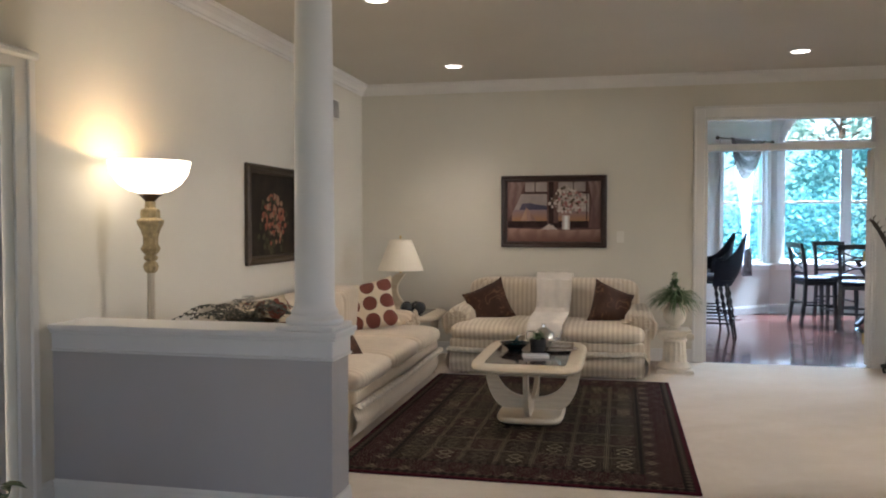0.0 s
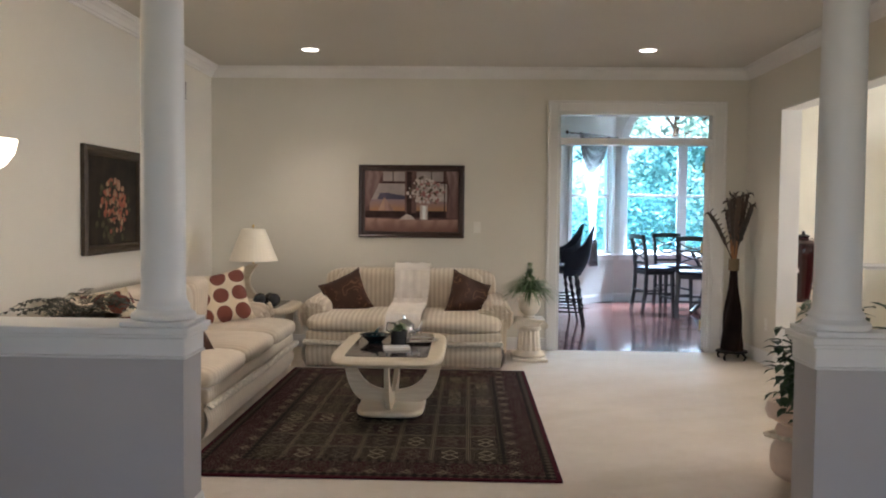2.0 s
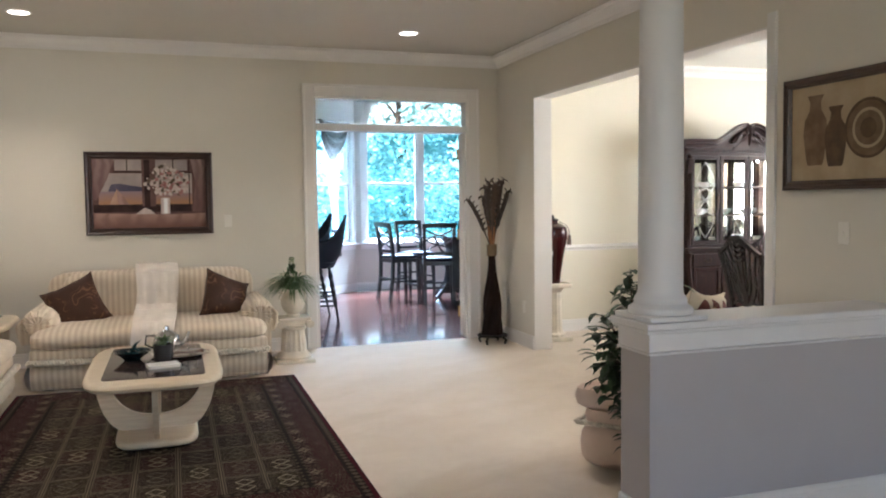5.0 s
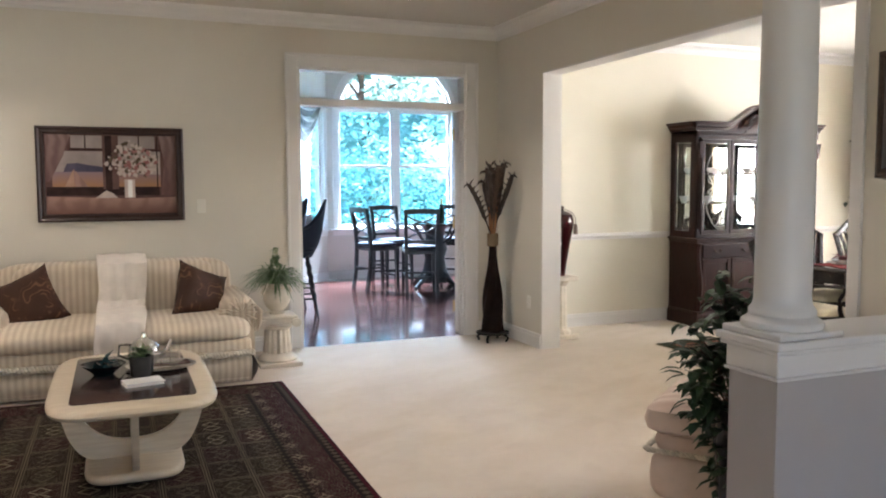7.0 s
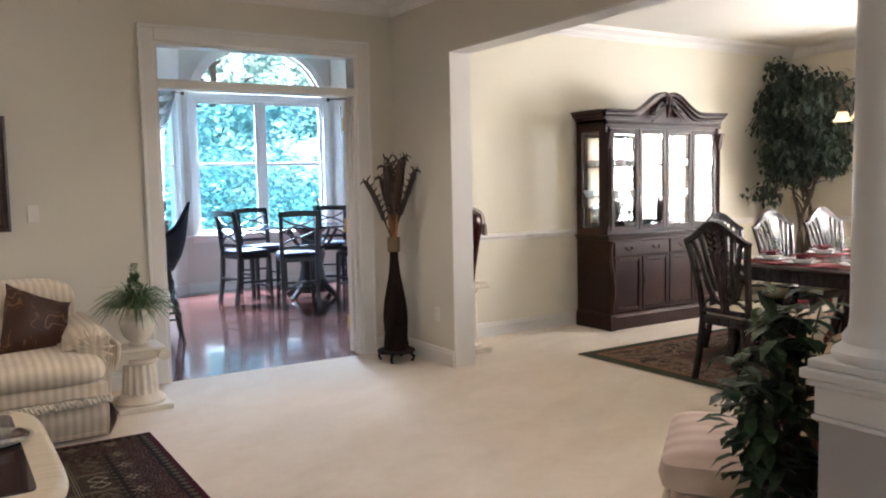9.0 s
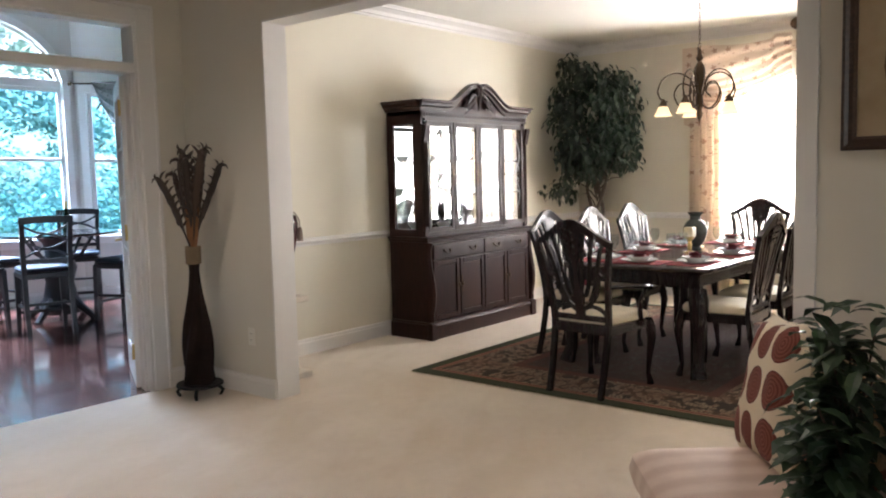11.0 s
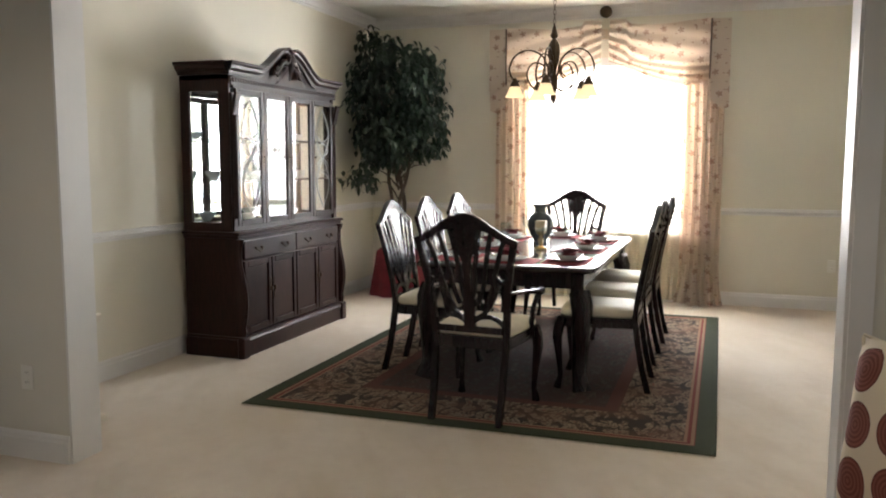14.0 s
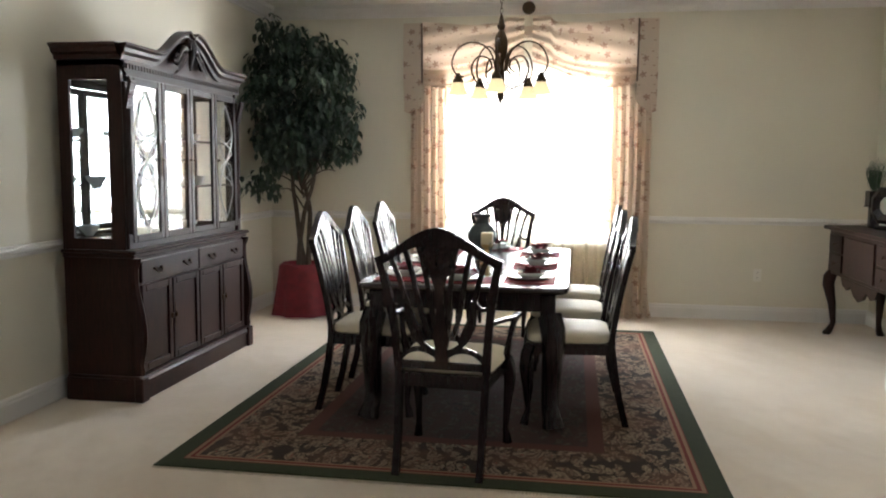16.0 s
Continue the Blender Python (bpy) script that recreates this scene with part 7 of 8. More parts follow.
for x, y, h in ((5.86, 6.24, 0.13), (6.34, 6.36, 0.15)):
    cs = thing("candle_holder", pose(x, y, TZ), "bronze candle holder with a square cream candle on the dining table", "candle holder", "candle holders on the dining table")
    part("holder", lathe(bmesh.new(), [(0.0, 0.0), (0.045, 0.0), (0.045, 0.008), (0.014, 0.02), (0.02, h * 0.5), (0.012, h * 0.7), (0.04, h - 0.008), (0.042, h), (0.0, h)], seg=20), BRASS, cs, smooth=True)
    part("candle", B(-0.037, 0.037, -0.037, 0.037, h, h + 0.075, bevel=0.004), WAX, cs)
    part("wick", B(-0.001, 0.001, -0.001, 0.001, h + 0.075, h + 0.085), DARKP, cs)

# artificial ficus in a cloth covered pot
fx, fy = 7.94, 8.20
ft = thing("ficus_tree", pose(fx, fy, 0), "tall dark green ficus with twisted trunks in a red cloth pot", "plant")
rows = []
for k in range(9):
    v = k / 8
    r0 = 0.30 - 0.07 * v
    rows.append([(r0 * (1 + 0.07 * (1 - v) * math.sin(9 * t) + 0.03 * math.sin(4 * t)) * math.cos(t), r0 * (1 + 0.07 * (1 - v) * math.sin(9 * t)) * math.sin(t), 0.01 + 0.46 * v + 0.02 * v * math.sin(3 * t)) for t in (2 * math.pi * j / 60 for j in range(60))])
rows.append([(0.20 * math.cos(t), 0.20 * math.sin(t), 0.49) for t in (2 * math.pi * j / 60 for j in range(60))])
rows.append([(0.12 * math.cos(t), 0.12 * math.sin(t), 0.42) for t in (2 * math.pi * j / 60 for j in range(60))])
part("cloth_cover", grid(bmesh.new(), rows, close_u=True, cap=True), REDCLOTH, ft, "gathered red cloth", smooth=True)
bm = bmesh.new()
for k in range(3):
    pts = [(0.05 * math.cos(3.0 * v + k * 2.1 + 0.5 * math.sin(9 * v + k)) * (0.8 + v * 1.5), 0.05 * math.sin(3.0 * v + k * 2.1) * (0.8 + v * 1.5), 0.40 + 1.1 * v) for v in (i / 14 for i in range(15))]
    tube(bm, pts, [0.029 - 0.001 * i for i in range(15)], 8)
limbs = []
random.seed(11)
for k in range(26):
    a = rnd(0, 6.28)
    z0 = rnd(1.0, 1.55)
    L = rnd(0.25, 0.46)
    H = rnd(0.1, 1.05)
    end = Vector((math.cos(a) * L, math.sin(a) * L, min(2.72, z0 + H)))
    pts = [Vector((0, 0, z0)).lerp(end, v) + Vector((0, 0, 0.08 * math.sin(math.pi * v))) for v in (i / 5 for i in range(6))]
    tube(bm, pts, [0.010, 0.009, 0.007, 0.006, 0.004, 0.002], 5)
    limbs.append(pts)
part("trunk", bm, BARK, ft, "twisted brown trunks", smooth=True)
bm = bmesh.new()
cl = []
while len(cl) < 280:
    x, y, z = rnd(-0.60, 0.60), rnd(-0.60, 0.60), rnd(1.36, 2.60)
    v = (z - 1.98) / 0.63
    rad = 0.50 * math.sqrt(max(0.0, 1 - abs(v) ** 2.4)) * (1 + 0.20 * math.sin(3 * math.atan2(y, x) + 4 * z))
    if math.hypot(x, y) < rad and fx + x < DE - 0.06 and fy + y < N - 0.06 and noise.noise(Vector((x, y, z)) * 3.4) > -0.10:
        cl.append((x, y, z))
for k in range(7):
    cl.append((rnd(-0.20, 0.0), rnd(0.10, 0.32), rnd(2.50, 2.76)))
    cl.append((rnd(-0.40, -0.18), rnd(0.12, 0.40), rnd(1.18, 1.36)))
    cl.append((rnd(-0.30, -0.05), rnd(-0.52, -0.42), rnd(1.5, 2.4)))
for x, y, z in cl:
    for q in range(15):
        a = rnd(0, 6.28)
        p = (x + rnd(-0.09, 0.09), y + rnd(-0.09, 0.09), z + rnd(-0.09, 0.09))
        if fx + p[0] < DE - 0.05 and fy + p[1] < N - 0.05:
            leafcard(bm, p, (math.cos(a) * 0.6, math.sin(a) * 0.6, rnd(-1.2, -0.1)), (0, 0, 1), rnd(0.07, 0.11), rnd(0.034, 0.05), 0.2)
part("leaves", bm, FICUS, ft)

# curtains and swag valance
FLOR = sprig_mat("floral_drape", (0.58, 0.51, 0.42), (0.20, 0.13, 0.11), 0.155, 0.32)
cu = thing("curtains", pose(DE - 0.10, 6.135, 0), "cream floral drapes with a swagged valance round the dining window", "curtain")


def drape(name, y0, y1, z0, z1, folds, amp, mat, x=0.0, pool=0.0, label=""):
    rows = []
    for k in range(15):
        v = k / 14
        z = z1 + (z0 - z1) * v
        e_ = pool * max(0.0, v - 0.9) * 10
        rows.append([(x - amp * (0.5 + 0.5 * math.sin(2 * math.pi * folds * u + 0.8 * math.sin(3 * v))) * (0.8 + 0.4 * v) - e_ * (0.4 + 0.6 * math.sin(7 * u) ** 2),
                      y0 + (y1 - y0) * u * (1 + 0.0 * v) + e_ * (u - 0.5), z + (0.01 * math.sin(9 * u) if k == 14 else 0)) for u in (j / 60 for j in range(61))])
    return part(name, grid(bmesh.new(), rows), mat, cu, label, smooth=True)


drape("drape_panel", 0.75, 1.10, 0.015, 2.35, 5, 0.07, FLOR, 0.0, 0.05, "gathered floral drape")
drape("drape_panel", -1.13, -0.76, 0.015, 2.35, 5, 0.07, FLOR, 0.0, 0.09, "gathered floral drape pooled on the carpet")
drape("sheer_panel", -0.84, 0.82, 0.02, 2.36, 22, 0.035, sheer_mat("sheer_voile", (0.88, 0.80, 0.64), 0.35), 0.055, 0.0, "sheer cream voile").visible_shadow = False
# swags
for sy in (-1, 1):
    rows = []
    for i in range(25):
        u = i / 24
        top = 2.70 - 0.03 * math.sin(math.pi * u) if u > 0.2 else 2.72 + 0.0 * u
        y = sy * (0.04 + 0.96 * u)
        bot = 2.44 - 0.31 * math.sin(min(1.0, u * 1.18) * math.pi / 2) ** 1.5 + 0.10 * max(0, u - 0.82)
        bot -= 0.06 * math.sin(math.pi * u)
        row = []
        for j in range(29):
            w = j / 28
            sag = 0.08 * math.sin(math.pi * u) * math.sin(math.pi * w)
            z = top + (bot - top) * w - sag * 0.5
            row.append((-0.03 - 0.055 * math.sin(math.pi * (0.15 + 0.75 * w)) - 0.014 * math.sin(w * 34 + 5 * math.sin(math.pi * u) - 1.5 * u), y, z))
        rows.append(row)
    part("swag", grid(bmesh.new(), rows), FLOR, cu, "draped floral swag", smooth=True)
    # stacked jabot at the end
    rows = []
    for i in range(3):
        z0 = 2.68 - 0.0 * i
        bm = bmesh.new()
        y0, y1 = sy * 0.985, sy * (1.165 - 0.0 * i)
        zb = 2.12 - 0.10 * i
        prism(bm, [(y0, z0), (y1, z0), (y1, zb - 0.03), (y1 - sy * 0.06, zb - 0.055), (y0, zb + 0.05)], "x", -0.10 + 0.022 * i, -0.094 + 0.022 * i)
        part("jabot", bm, FLOR, cu, "pleated floral side fall")
    part("jabot_trim", tube(bmesh.new(), [(-0.106, sy * 0.99, 2.68), (-0.106, sy * 0.985, 2.16)], 0.008, 6), simple("taupe_cord", (0.16, 0.11, 0.09), 0.8, vary=0.3), cu, "taupe cord edging")
part("header_board", B(0.0, 0.095, -1.16, 1.16, 2.60, 2.66), FLOR, cu)
bm = tube(bmesh.new(), [(-0.04, 0.0, 2.80), (-0.06, 0.0, 2.80), (-0.075, 0, 2.80), (-0.09, 0, 2.80)], [0.03, 0.062, 0.058, 0.02], 20)
tube(bm, [(0.095, 0, 2.80), (-0.05, 0, 2.80)], 0.012, 10)
part("rosette", bm, BRONZE, cu, "dark round finial holding the swags", smooth=True)

fit_heights(cu, [(0.0, 0.0), (2.12, 2.15), (2.44, 2.37), (2.68, 2.73), (2.745, 2.80), (2.9, 2.95)])

# chandelier
ch = thing("chandelier", pose(5.86, 6.165, 0), "bronze chandelier with scrolled arms and amber shades over the table", "chandelier")
bm = lathe(bmesh.new(), [(0.0, CEIL - 0.03), (0.04, CEIL - 0.03), (0.062, CEIL - 0.012), (0.065, CEIL - 0.001)], seg=24)
part("canopy", bm, BRONZE, ch, smooth=True)
bm = bmesh.new()
z = CEIL - 0.03
k = 0
while z > 2.50:
    R = Matrix.Rotation(radians(90 * (k % 2)), 3, "Z")
    pts = [R @ Vector((0.009 * math.cos(t), 0, 0)) + Vector((0, 0, z - 0.012 + 0.016 * math.sin(t))) for t in (2 * math.pi * j / 10 for j in range(11))]
    tube(bm, pts, 0.0022, 5)
    z -= 0.025
    k += 1
part("chain", bm, BRONZE, ch)
part("stem", lathe(bmesh.new(), [(0.004, 2.50), (0.012, 2.49), (0.02, 2.47), (0.03, 2.44), (0.02, 2.41), (0.014, 2.40), (0.026, 2.37), (0.04, 2.32), (0.045, 2.24), (0.036, 2.17), (0.02, 2.12), (0.016, 2.08), (0.028, 2.05), (0.03, 1.98), (0.018, 1.93),
     (0.026, 1.89), (0.02, 1.86), (0.008, 1.83), (0.0, 1.80)], seg=20, flute=8, depth=0.15), BRONZE, ch, "carved central column", smooth=True)
AMBER = Net("amber_glass_shade")
em = AMBER.node("ShaderNodeEmission", Color=(1, 0.72, 0.40), Strength=0.7)
tr = AMBER.node("ShaderNodeBsdfTranslucent", Color=(0.95, 0.85, 0.65))
mx = AMBER.t.nodes.new("ShaderNodeMixShader")
mx.inputs[0].default_value = 0.55
AMBER.t.links.new(tr.outputs[0], mx.inputs[1])
AMBER.t.links.new(em.outputs[0], mx.inputs[2])
AMBER.t.links.new(mx.outputs[0], AMBER.out.inputs[0])
for k in range(5):
    a = 2 * math.pi * k / 5 + math.pi
    R = Matrix.Rotation(a, 4, "Z")
    pts = [(0.02, 1.98), (0.09, 1.94), (0.16, 1.99), (0.19, 2.08), (0.15, 2.16), (0.08, 2.15), (0.06, 2.09), (0.10, 2.05)]
    loop = [(0.03, 2.06), (0.07, 2.20), (0.17, 2.26), (0.27, 2.22), (0.315, 2.12), (0.29, 2.04), (0.24, 2.02)]
    bm = bmesh.new()
    for c_ in (pts, loop):
        fine = []
        for i in range(len(c_) - 1):
            for s_ in range(4):
                t = s_ / 4
                p0, p1, p2, p3 = c_[max(0, i - 1)], c_[i], c_[i + 1], c_[min(len(c_) - 1, i + 2)]
                fine.append(tuple(0.5 * (2 * p1[q] + (p2[q] - p0[q]) * t + (2 * p0[q] - 5 * p1[q] + 4 * p2[q] - p3[q]) * t * t + (-p0[q] + 3 * p1[q] - 3 * p2[q] + p3[q]) * t ** 3) for q in (0, 1)))
        fine.append(c_[-1])
        tube(bm, [R @ Vector((u, 0, w)) for u, w in fine], 0.0065, 6)
    part("scroll_arm", bm, BRONZE, ch, smooth=True)
    q = R @ Vector((0.275, 0, 0))
    part("cup", lathe(bmesh.new(), [(0.0, 2.045), (0.012, 2.045), (0.02, 2.02), (0.034, 1.995), (0.036, 1.975), (0.0, 1.974)], q.x, q.y, 14), BRONZE, ch, smooth=True)
    rows = [[(q.x + r * math.cos(t), q.y + r * math.sin(t), zz) for t in (2 * math.pi * j / 20 for j in range(20))] for r, zz in ((0.033, 1.985), (0.042, 1.96), (0.052, 1.92), (0.07, 1.885), (0.066, 1.885), (0.048, 1.92), (0.038, 1.96))]
    part("glass_shade", grid(bmesh.new(), rows, close_u=True), AMBER.m, ch, "lit amber glass shade", smooth=True)
fit_heights(ch, [(1.79, 1.775), (1.98, 1.925), (2.26, 2.18), (2.47, 2.30), (2.5, 2.36), (2.93, 2.93)])

# console table with ornaments
co = thing("console_table", Matrix.Translation((7.15, 3.32, 0)) @ Matrix.Diagonal((1, 1, 1.06, 1)), "dark carved console table with cabriole legs and drawers against the wall", "console table")
part("tabletop", B(-0.80, 0.80, -0.26, 0.26, 0.845, 0.875, bevel=0.01, seg=2), MAHOGANY, co)
part("case", B(-0.74, 0.74, -0.23, 0.22, 0.50, 0.843, bevel=0.006), MAHOGANY, co)
for k in range(2):
    for x0, x1 in ((-0.70, -0.38), (0.38, 0.70)):
        d = part("drawer", B(x0, x1, 0.221, 0.236, 0.53 + 0.15 * k, 0.665 + 0.15 * k, bevel=0.004), MAHOGANY, co)
        part("drawer_pull", tube(bmesh.new(), [((x0 + x1) / 2 - 0.03, 0.236, 0.60 + 0.15 * k), ((x0 + x1) / 2, 0.255, 0.585 + 0.15 * k), ((x0 + x1) / 2 + 0.03, 0.236, 0.60 + 0.15 * k)], 0.004), BRONZE, d)
part("centre_door", B(-0.33, 0.33, 0.221, 0.236, 0.53, 0.815, bevel=0.006), MAHOGANY, co)
ap = [(-0.40, 0.50), (-0.36, 0.44), (-0.26, 0.42), (-0.18, 0.46), (-0.10, 0.40), (0, 0.37), (0.10, 0.40), (0.18, 0.46), (0.26, 0.42), (0.36, 0.44), (0.40, 0.50)]
part("carved_apron", prism(bmesh.new(), ap, "y", 0.20, 0.222), MAHOGANY, co)
for sx in (-1, 1):
    for sy in (-1, 1):
        bm = tube(bmesh.new(), [(sx * 0.70, sy * 0.19, 0.52), (sx * 0.735, sy * 0.21, 0.46), (sx * 0.74, sy * 0.215, 0.40), (sx * 0.70, sy * 0.19, 0.25), (sx * 0.68, sy * 0.18, 0.10), (sx * 0.71, sy * 0.20, 0.035), (sx * 0.73, sy * 0.22, 0.0)],
                  [0.04, 0.052, 0.048, 0.032, 0.022, 0.028, 0.032], 10)
        part("leg", bm, MAHOGANY, co, smooth=True)
gr = thing("ornamental_grass", pose(7.62, 3.30, 0.928), "dark green spiky grass in a square brown stand on the console", "potted plant")
bm = B(-0.035, 0.035, -0.035, 0.035, 0, 0.17, bevel=0.008)
box(bm, -0.06, 0.06, -0.06, 0.06, 0.17, 0.18)
box(bm, -0.055, 0.055, -0.055, 0.055, 0.18, 0.30, bevel=0.004)
part("stand", bm, DARKWOOD, gr)
bm = bmesh.new()
for k in range(90):
    a, q = rnd(0, 6.28), rnd(0.02, 0.45)
    leafcard(bm, (rnd(-0.02, 0.02), rnd(-0.02, 0.02), 0.29), (math.cos(a) * q, math.sin(a) * q, 1), (math.sin(a), math.cos(a), 0), rnd(0.18, 0.30), 0.008, 0.2)
part("blades", bm, LEAF, gr)
oc = thing("octagonal_mirror", Matrix.Translation((7.40, 3.28, 0.928)) @ Matrix.Rotation(radians(20), 4, "Z"), "small dark octagonal framed mirror on a stand on the console", "mirror")
bm = bmesh.new()
rows = []
for u in range(8):
    t = math.pi / 8 + 2 * math.pi * u / 8
    rows.append([(r * math.cos(t), y, 0.19 + r * math.sin(t)) for r, y in ((0.155, 0.0), (0.155, 0.03), (0.12, 0.042), (0.072, 0.02), (0.072, 0.0))])
grid(bm, rows, close_u=True, close_v=True)
part("frame", bm, DARKWOOD, oc)
part("mirror_glass", prism(bmesh.new(), [(0.074 * math.cos(math.pi / 8 + math.pi / 4 * q), 0.19 + 0.074 * math.sin(math.pi / 8 + math.pi / 4 * q)) for q in range(8)], "y", 0.008, 0.014), MIRROR, oc)
part("foot", B(-0.08, 0.08, -0.03, 0.05, 0.0, 0.035, bevel=0.008), DARKWOOD, oc)

# red urn on a pedestal behind the opening's jamb
pr = thing("plaster_pedestal", pose(3.36, 8.25, 0), "tall cream plaster column pedestal behind the wall jamb", "pedestal")
bm = B(-0.15, 0.15, -0.15, 0.15, 0, 0.045, bevel=0.005)
lathe(bm, [(0.13, 0.045), (0.13, 0.07), (0.105, 0.09), (0.095, 0.12), (0.088, 0.50), (0.105, 0.52), (0.12, 0.55)], seg=56, flute=14, depth=0.05)
box(bm, -0.145, 0.145, -0.145, 0.145, 0.55, 0.59, bevel=0.005)
part("column", bm, PLASTER, pr)
ru = thing("red_urn", pose(3.36, 8.25, 0.591), "tall glossy dark red lidded urn with a tassel on the pedestal", "urn")
part("body", lathe(bmesh.new(), [(0.0, 0.0), (0.07, 0.0), (0.072, 0.01), (0.085, 0.12), (0.115, 0.30), (0.145, 0.46), (0.15, 0.52), (0.135, 0.575), (0.09, 0.605), (0.055, 0.615), (0.05, 0.63), (0.055, 0.64)], seg=36), REDGLAZE, ru, smooth=True)
part("lid", lathe(bmesh.new(), [(0.0, 0.64), (0.06, 0.641), (0.062, 0.65), (0.04, 0.66), (0.012, 0.668), (0.018, 0.685), (0.0, 0.70)], seg=24), DARKCERAMIC, ru, smooth=True)
bm = tube(bmesh.new(), [(0.06, -0.02, 0.63), (0.13, -0.05, 0.59), (0.155, -0.06, 0.54), (0.157, -0.06, 0.49)], 0.004, 5)
tube(bm, [(0.157, -0.06, 0.49), (0.157, -0.06, 0.47), (0.157, -0.06, 0.39)], [0.012, 0.018, 0.024], 10)
part("tassel", bm, simple("grey_brown_tassel", (0.20, 0.15, 0.12), 0.85, vary=0.3, bump=0.4), ru)

# white pleated basket by the console
wb = thing("white_floor_urn", pose(5.86, 3.62, 0), "white fluted ceramic floor pot near the console table", "pot")
part("body", lathe(bmesh.new(), [(0.0, 0.0), (0.13, 0.0), (0.15, 0.05), (0.15, 0.20), (0.11, 0.30), (0.09, 0.34), (0.12, 0.38), (0.10, 0.37), (0.0, 0.33)], seg=96, flute=24, depth=0.05), CHINA, wb, smooth=True)


# ---- kitchen ----
def counter_chair(m):
    c = thing("counter_chair", m, "black counter height chair with crossed back slats and padded seat", "chair", "counter chairs round the kitchen table")
    sh = 0.62
    for sx in (-1, 1):
        bm = bmesh.new()
        pts = [(sx * 0.20, -0.26, 0.0), (sx * 0.20, -0.215, 0.3), (sx * 0.20, -0.20, sh), (sx * 0.205, -0.22, 0.85), (sx * 0.21, -0.28, 1.14)]
        grid(bm, [[(x + a * 0.021, y + b * 0.023, z) for a, b in ((-1, -1), (1, -1), (1, 1), (-1, 1))] for x, y, z in pts], close_u=True, cap=True)
        part("back_leg", bm, BLACKWOOD, c)
        bm = bmesh.new()
        grid(bm, [[(x + a * w, y + b * w, z) for a, b in ((-1, -1), (1, -1), (1, 1), (-1, 1))] for x, y, z, w in ((sx * 0.21, 0.22, 0.0, 0.018), (sx * 0.20, 0.20, sh - 0.03, 0.025))], close_u=True, cap=True)
        part("front_leg", bm, BLACKWOOD, c)
        part("side_stretcher", B(*sorted((sx * 0.19, sx * 0.215)), -0.2, 0.2, 0.26, 0.285), BLACKWOOD, c)
    part("front_stretcher", B(-0.2, 0.2, 0.2, 0.222, 0.18, 0.21), BLACKWOOD, c)
    part("back_stretcher", B(-0.19, 0.19, -0.235, -0.215, 0.30, 0.325), BLACKWOOD, c)
    part("seat_frame", B(-0.22, 0.22, -0.21, 0.22, sh - 0.07, sh - 0.01, bevel=0.01), BLACKWOOD, c)
    part("seat", puff(bmesh.new(), 0, 0.005, sh + 0.015, 0.23, 0.22, 0.035, 8, 3, 28, 8), BLACKCLOTH, c, "black padded seat", smooth=True)

    def yy(z):
        return -0.20 - 0.08 * max(0, (z - sh) / 0.52) ** 1.4
    bm = bmesh.new()
    rows = [[(x, yy(1.14) - 0.012 + dy - 0.025 * math.cos(math.pi * x / 0.5), z + 0.012 * math.cos(math.pi * x / 0.46)) for dy, z in ((0, 1.07), (0.022, 1.07), (0.022, 1.135), (0, 1.135))] for x in (-0.235 + 0.47 * i / 12 for i in range(13))]
    grid(bm, rows, close_u=True, cap=True)
    part("top_rail", bm, BLACKWOOD, c)
    bm = bmesh.new()
    for z0, z1 in ((0.75, 0.92), (0.89, 1.06)):
        for s_ in (-1, 1):
            pts = [(s_ * (-0.2 + 0.4 * v), yy(z0) + 0.008 * s_ - 0.02 * math.sin(math.pi * v), z0 + (z1 - z0) * v + 0.03 * math.sin(2 * math.pi * v) * 0.5) for v in (i / 10 for i in range(11))]
            tube(bm, pts, 0.018, 6, 0.6)
    part("crossed_slats", bm, BLACKWOOD, c)
    part("lower_rail", B(-0.2, 0.2, yy(0.72) - 0.01, yy(0.72) + 0.012, 0.70, 0.74), BLACKWOOD, c)
    return c


def kat(x, y, rz):
    return Matrix.Translation((x, y, 0)) @ Matrix.Rotation(radians(rz), 4, "Z")


c0 = counter_chair(kat(3.22, 11.62, -14))
for x, y, rz in ((2.86, 12.40, -78), (3.30, 13.02, 190), (4.22, 12.92, 150), (4.12, 11.72, 22)):
    copy_thing(c0, kat(x, y, rz))
kt = thing("kitchen_table", pose(3.72, 12.36, 0), "round black counter height pedestal table on the wooden kitchen floor", "table")
part("tabletop", lathe(bmesh.new(), [(0.0, 0.90), (0.60, 0.90), (0.615, 0.912), (0.61, 0.925), (0.0, 0.926)], seg=48), wood("black_table_top", (0.008, 0.009, 0.011), (0.02, 0.021, 0.024), 0.12, 1.0, 0, 0.5), kt, smooth=True)
part("pedestal", lathe(bmesh.new(), [(0.20, 0.06), (0.22, 0.14), (0.17, 0.24), (0.14, 0.40), (0.18, 0.55), (0.13, 0.70), (0.15, 0.82), (0.24, 0.899)], seg=28), BLACKWOOD, kt, smooth=True)
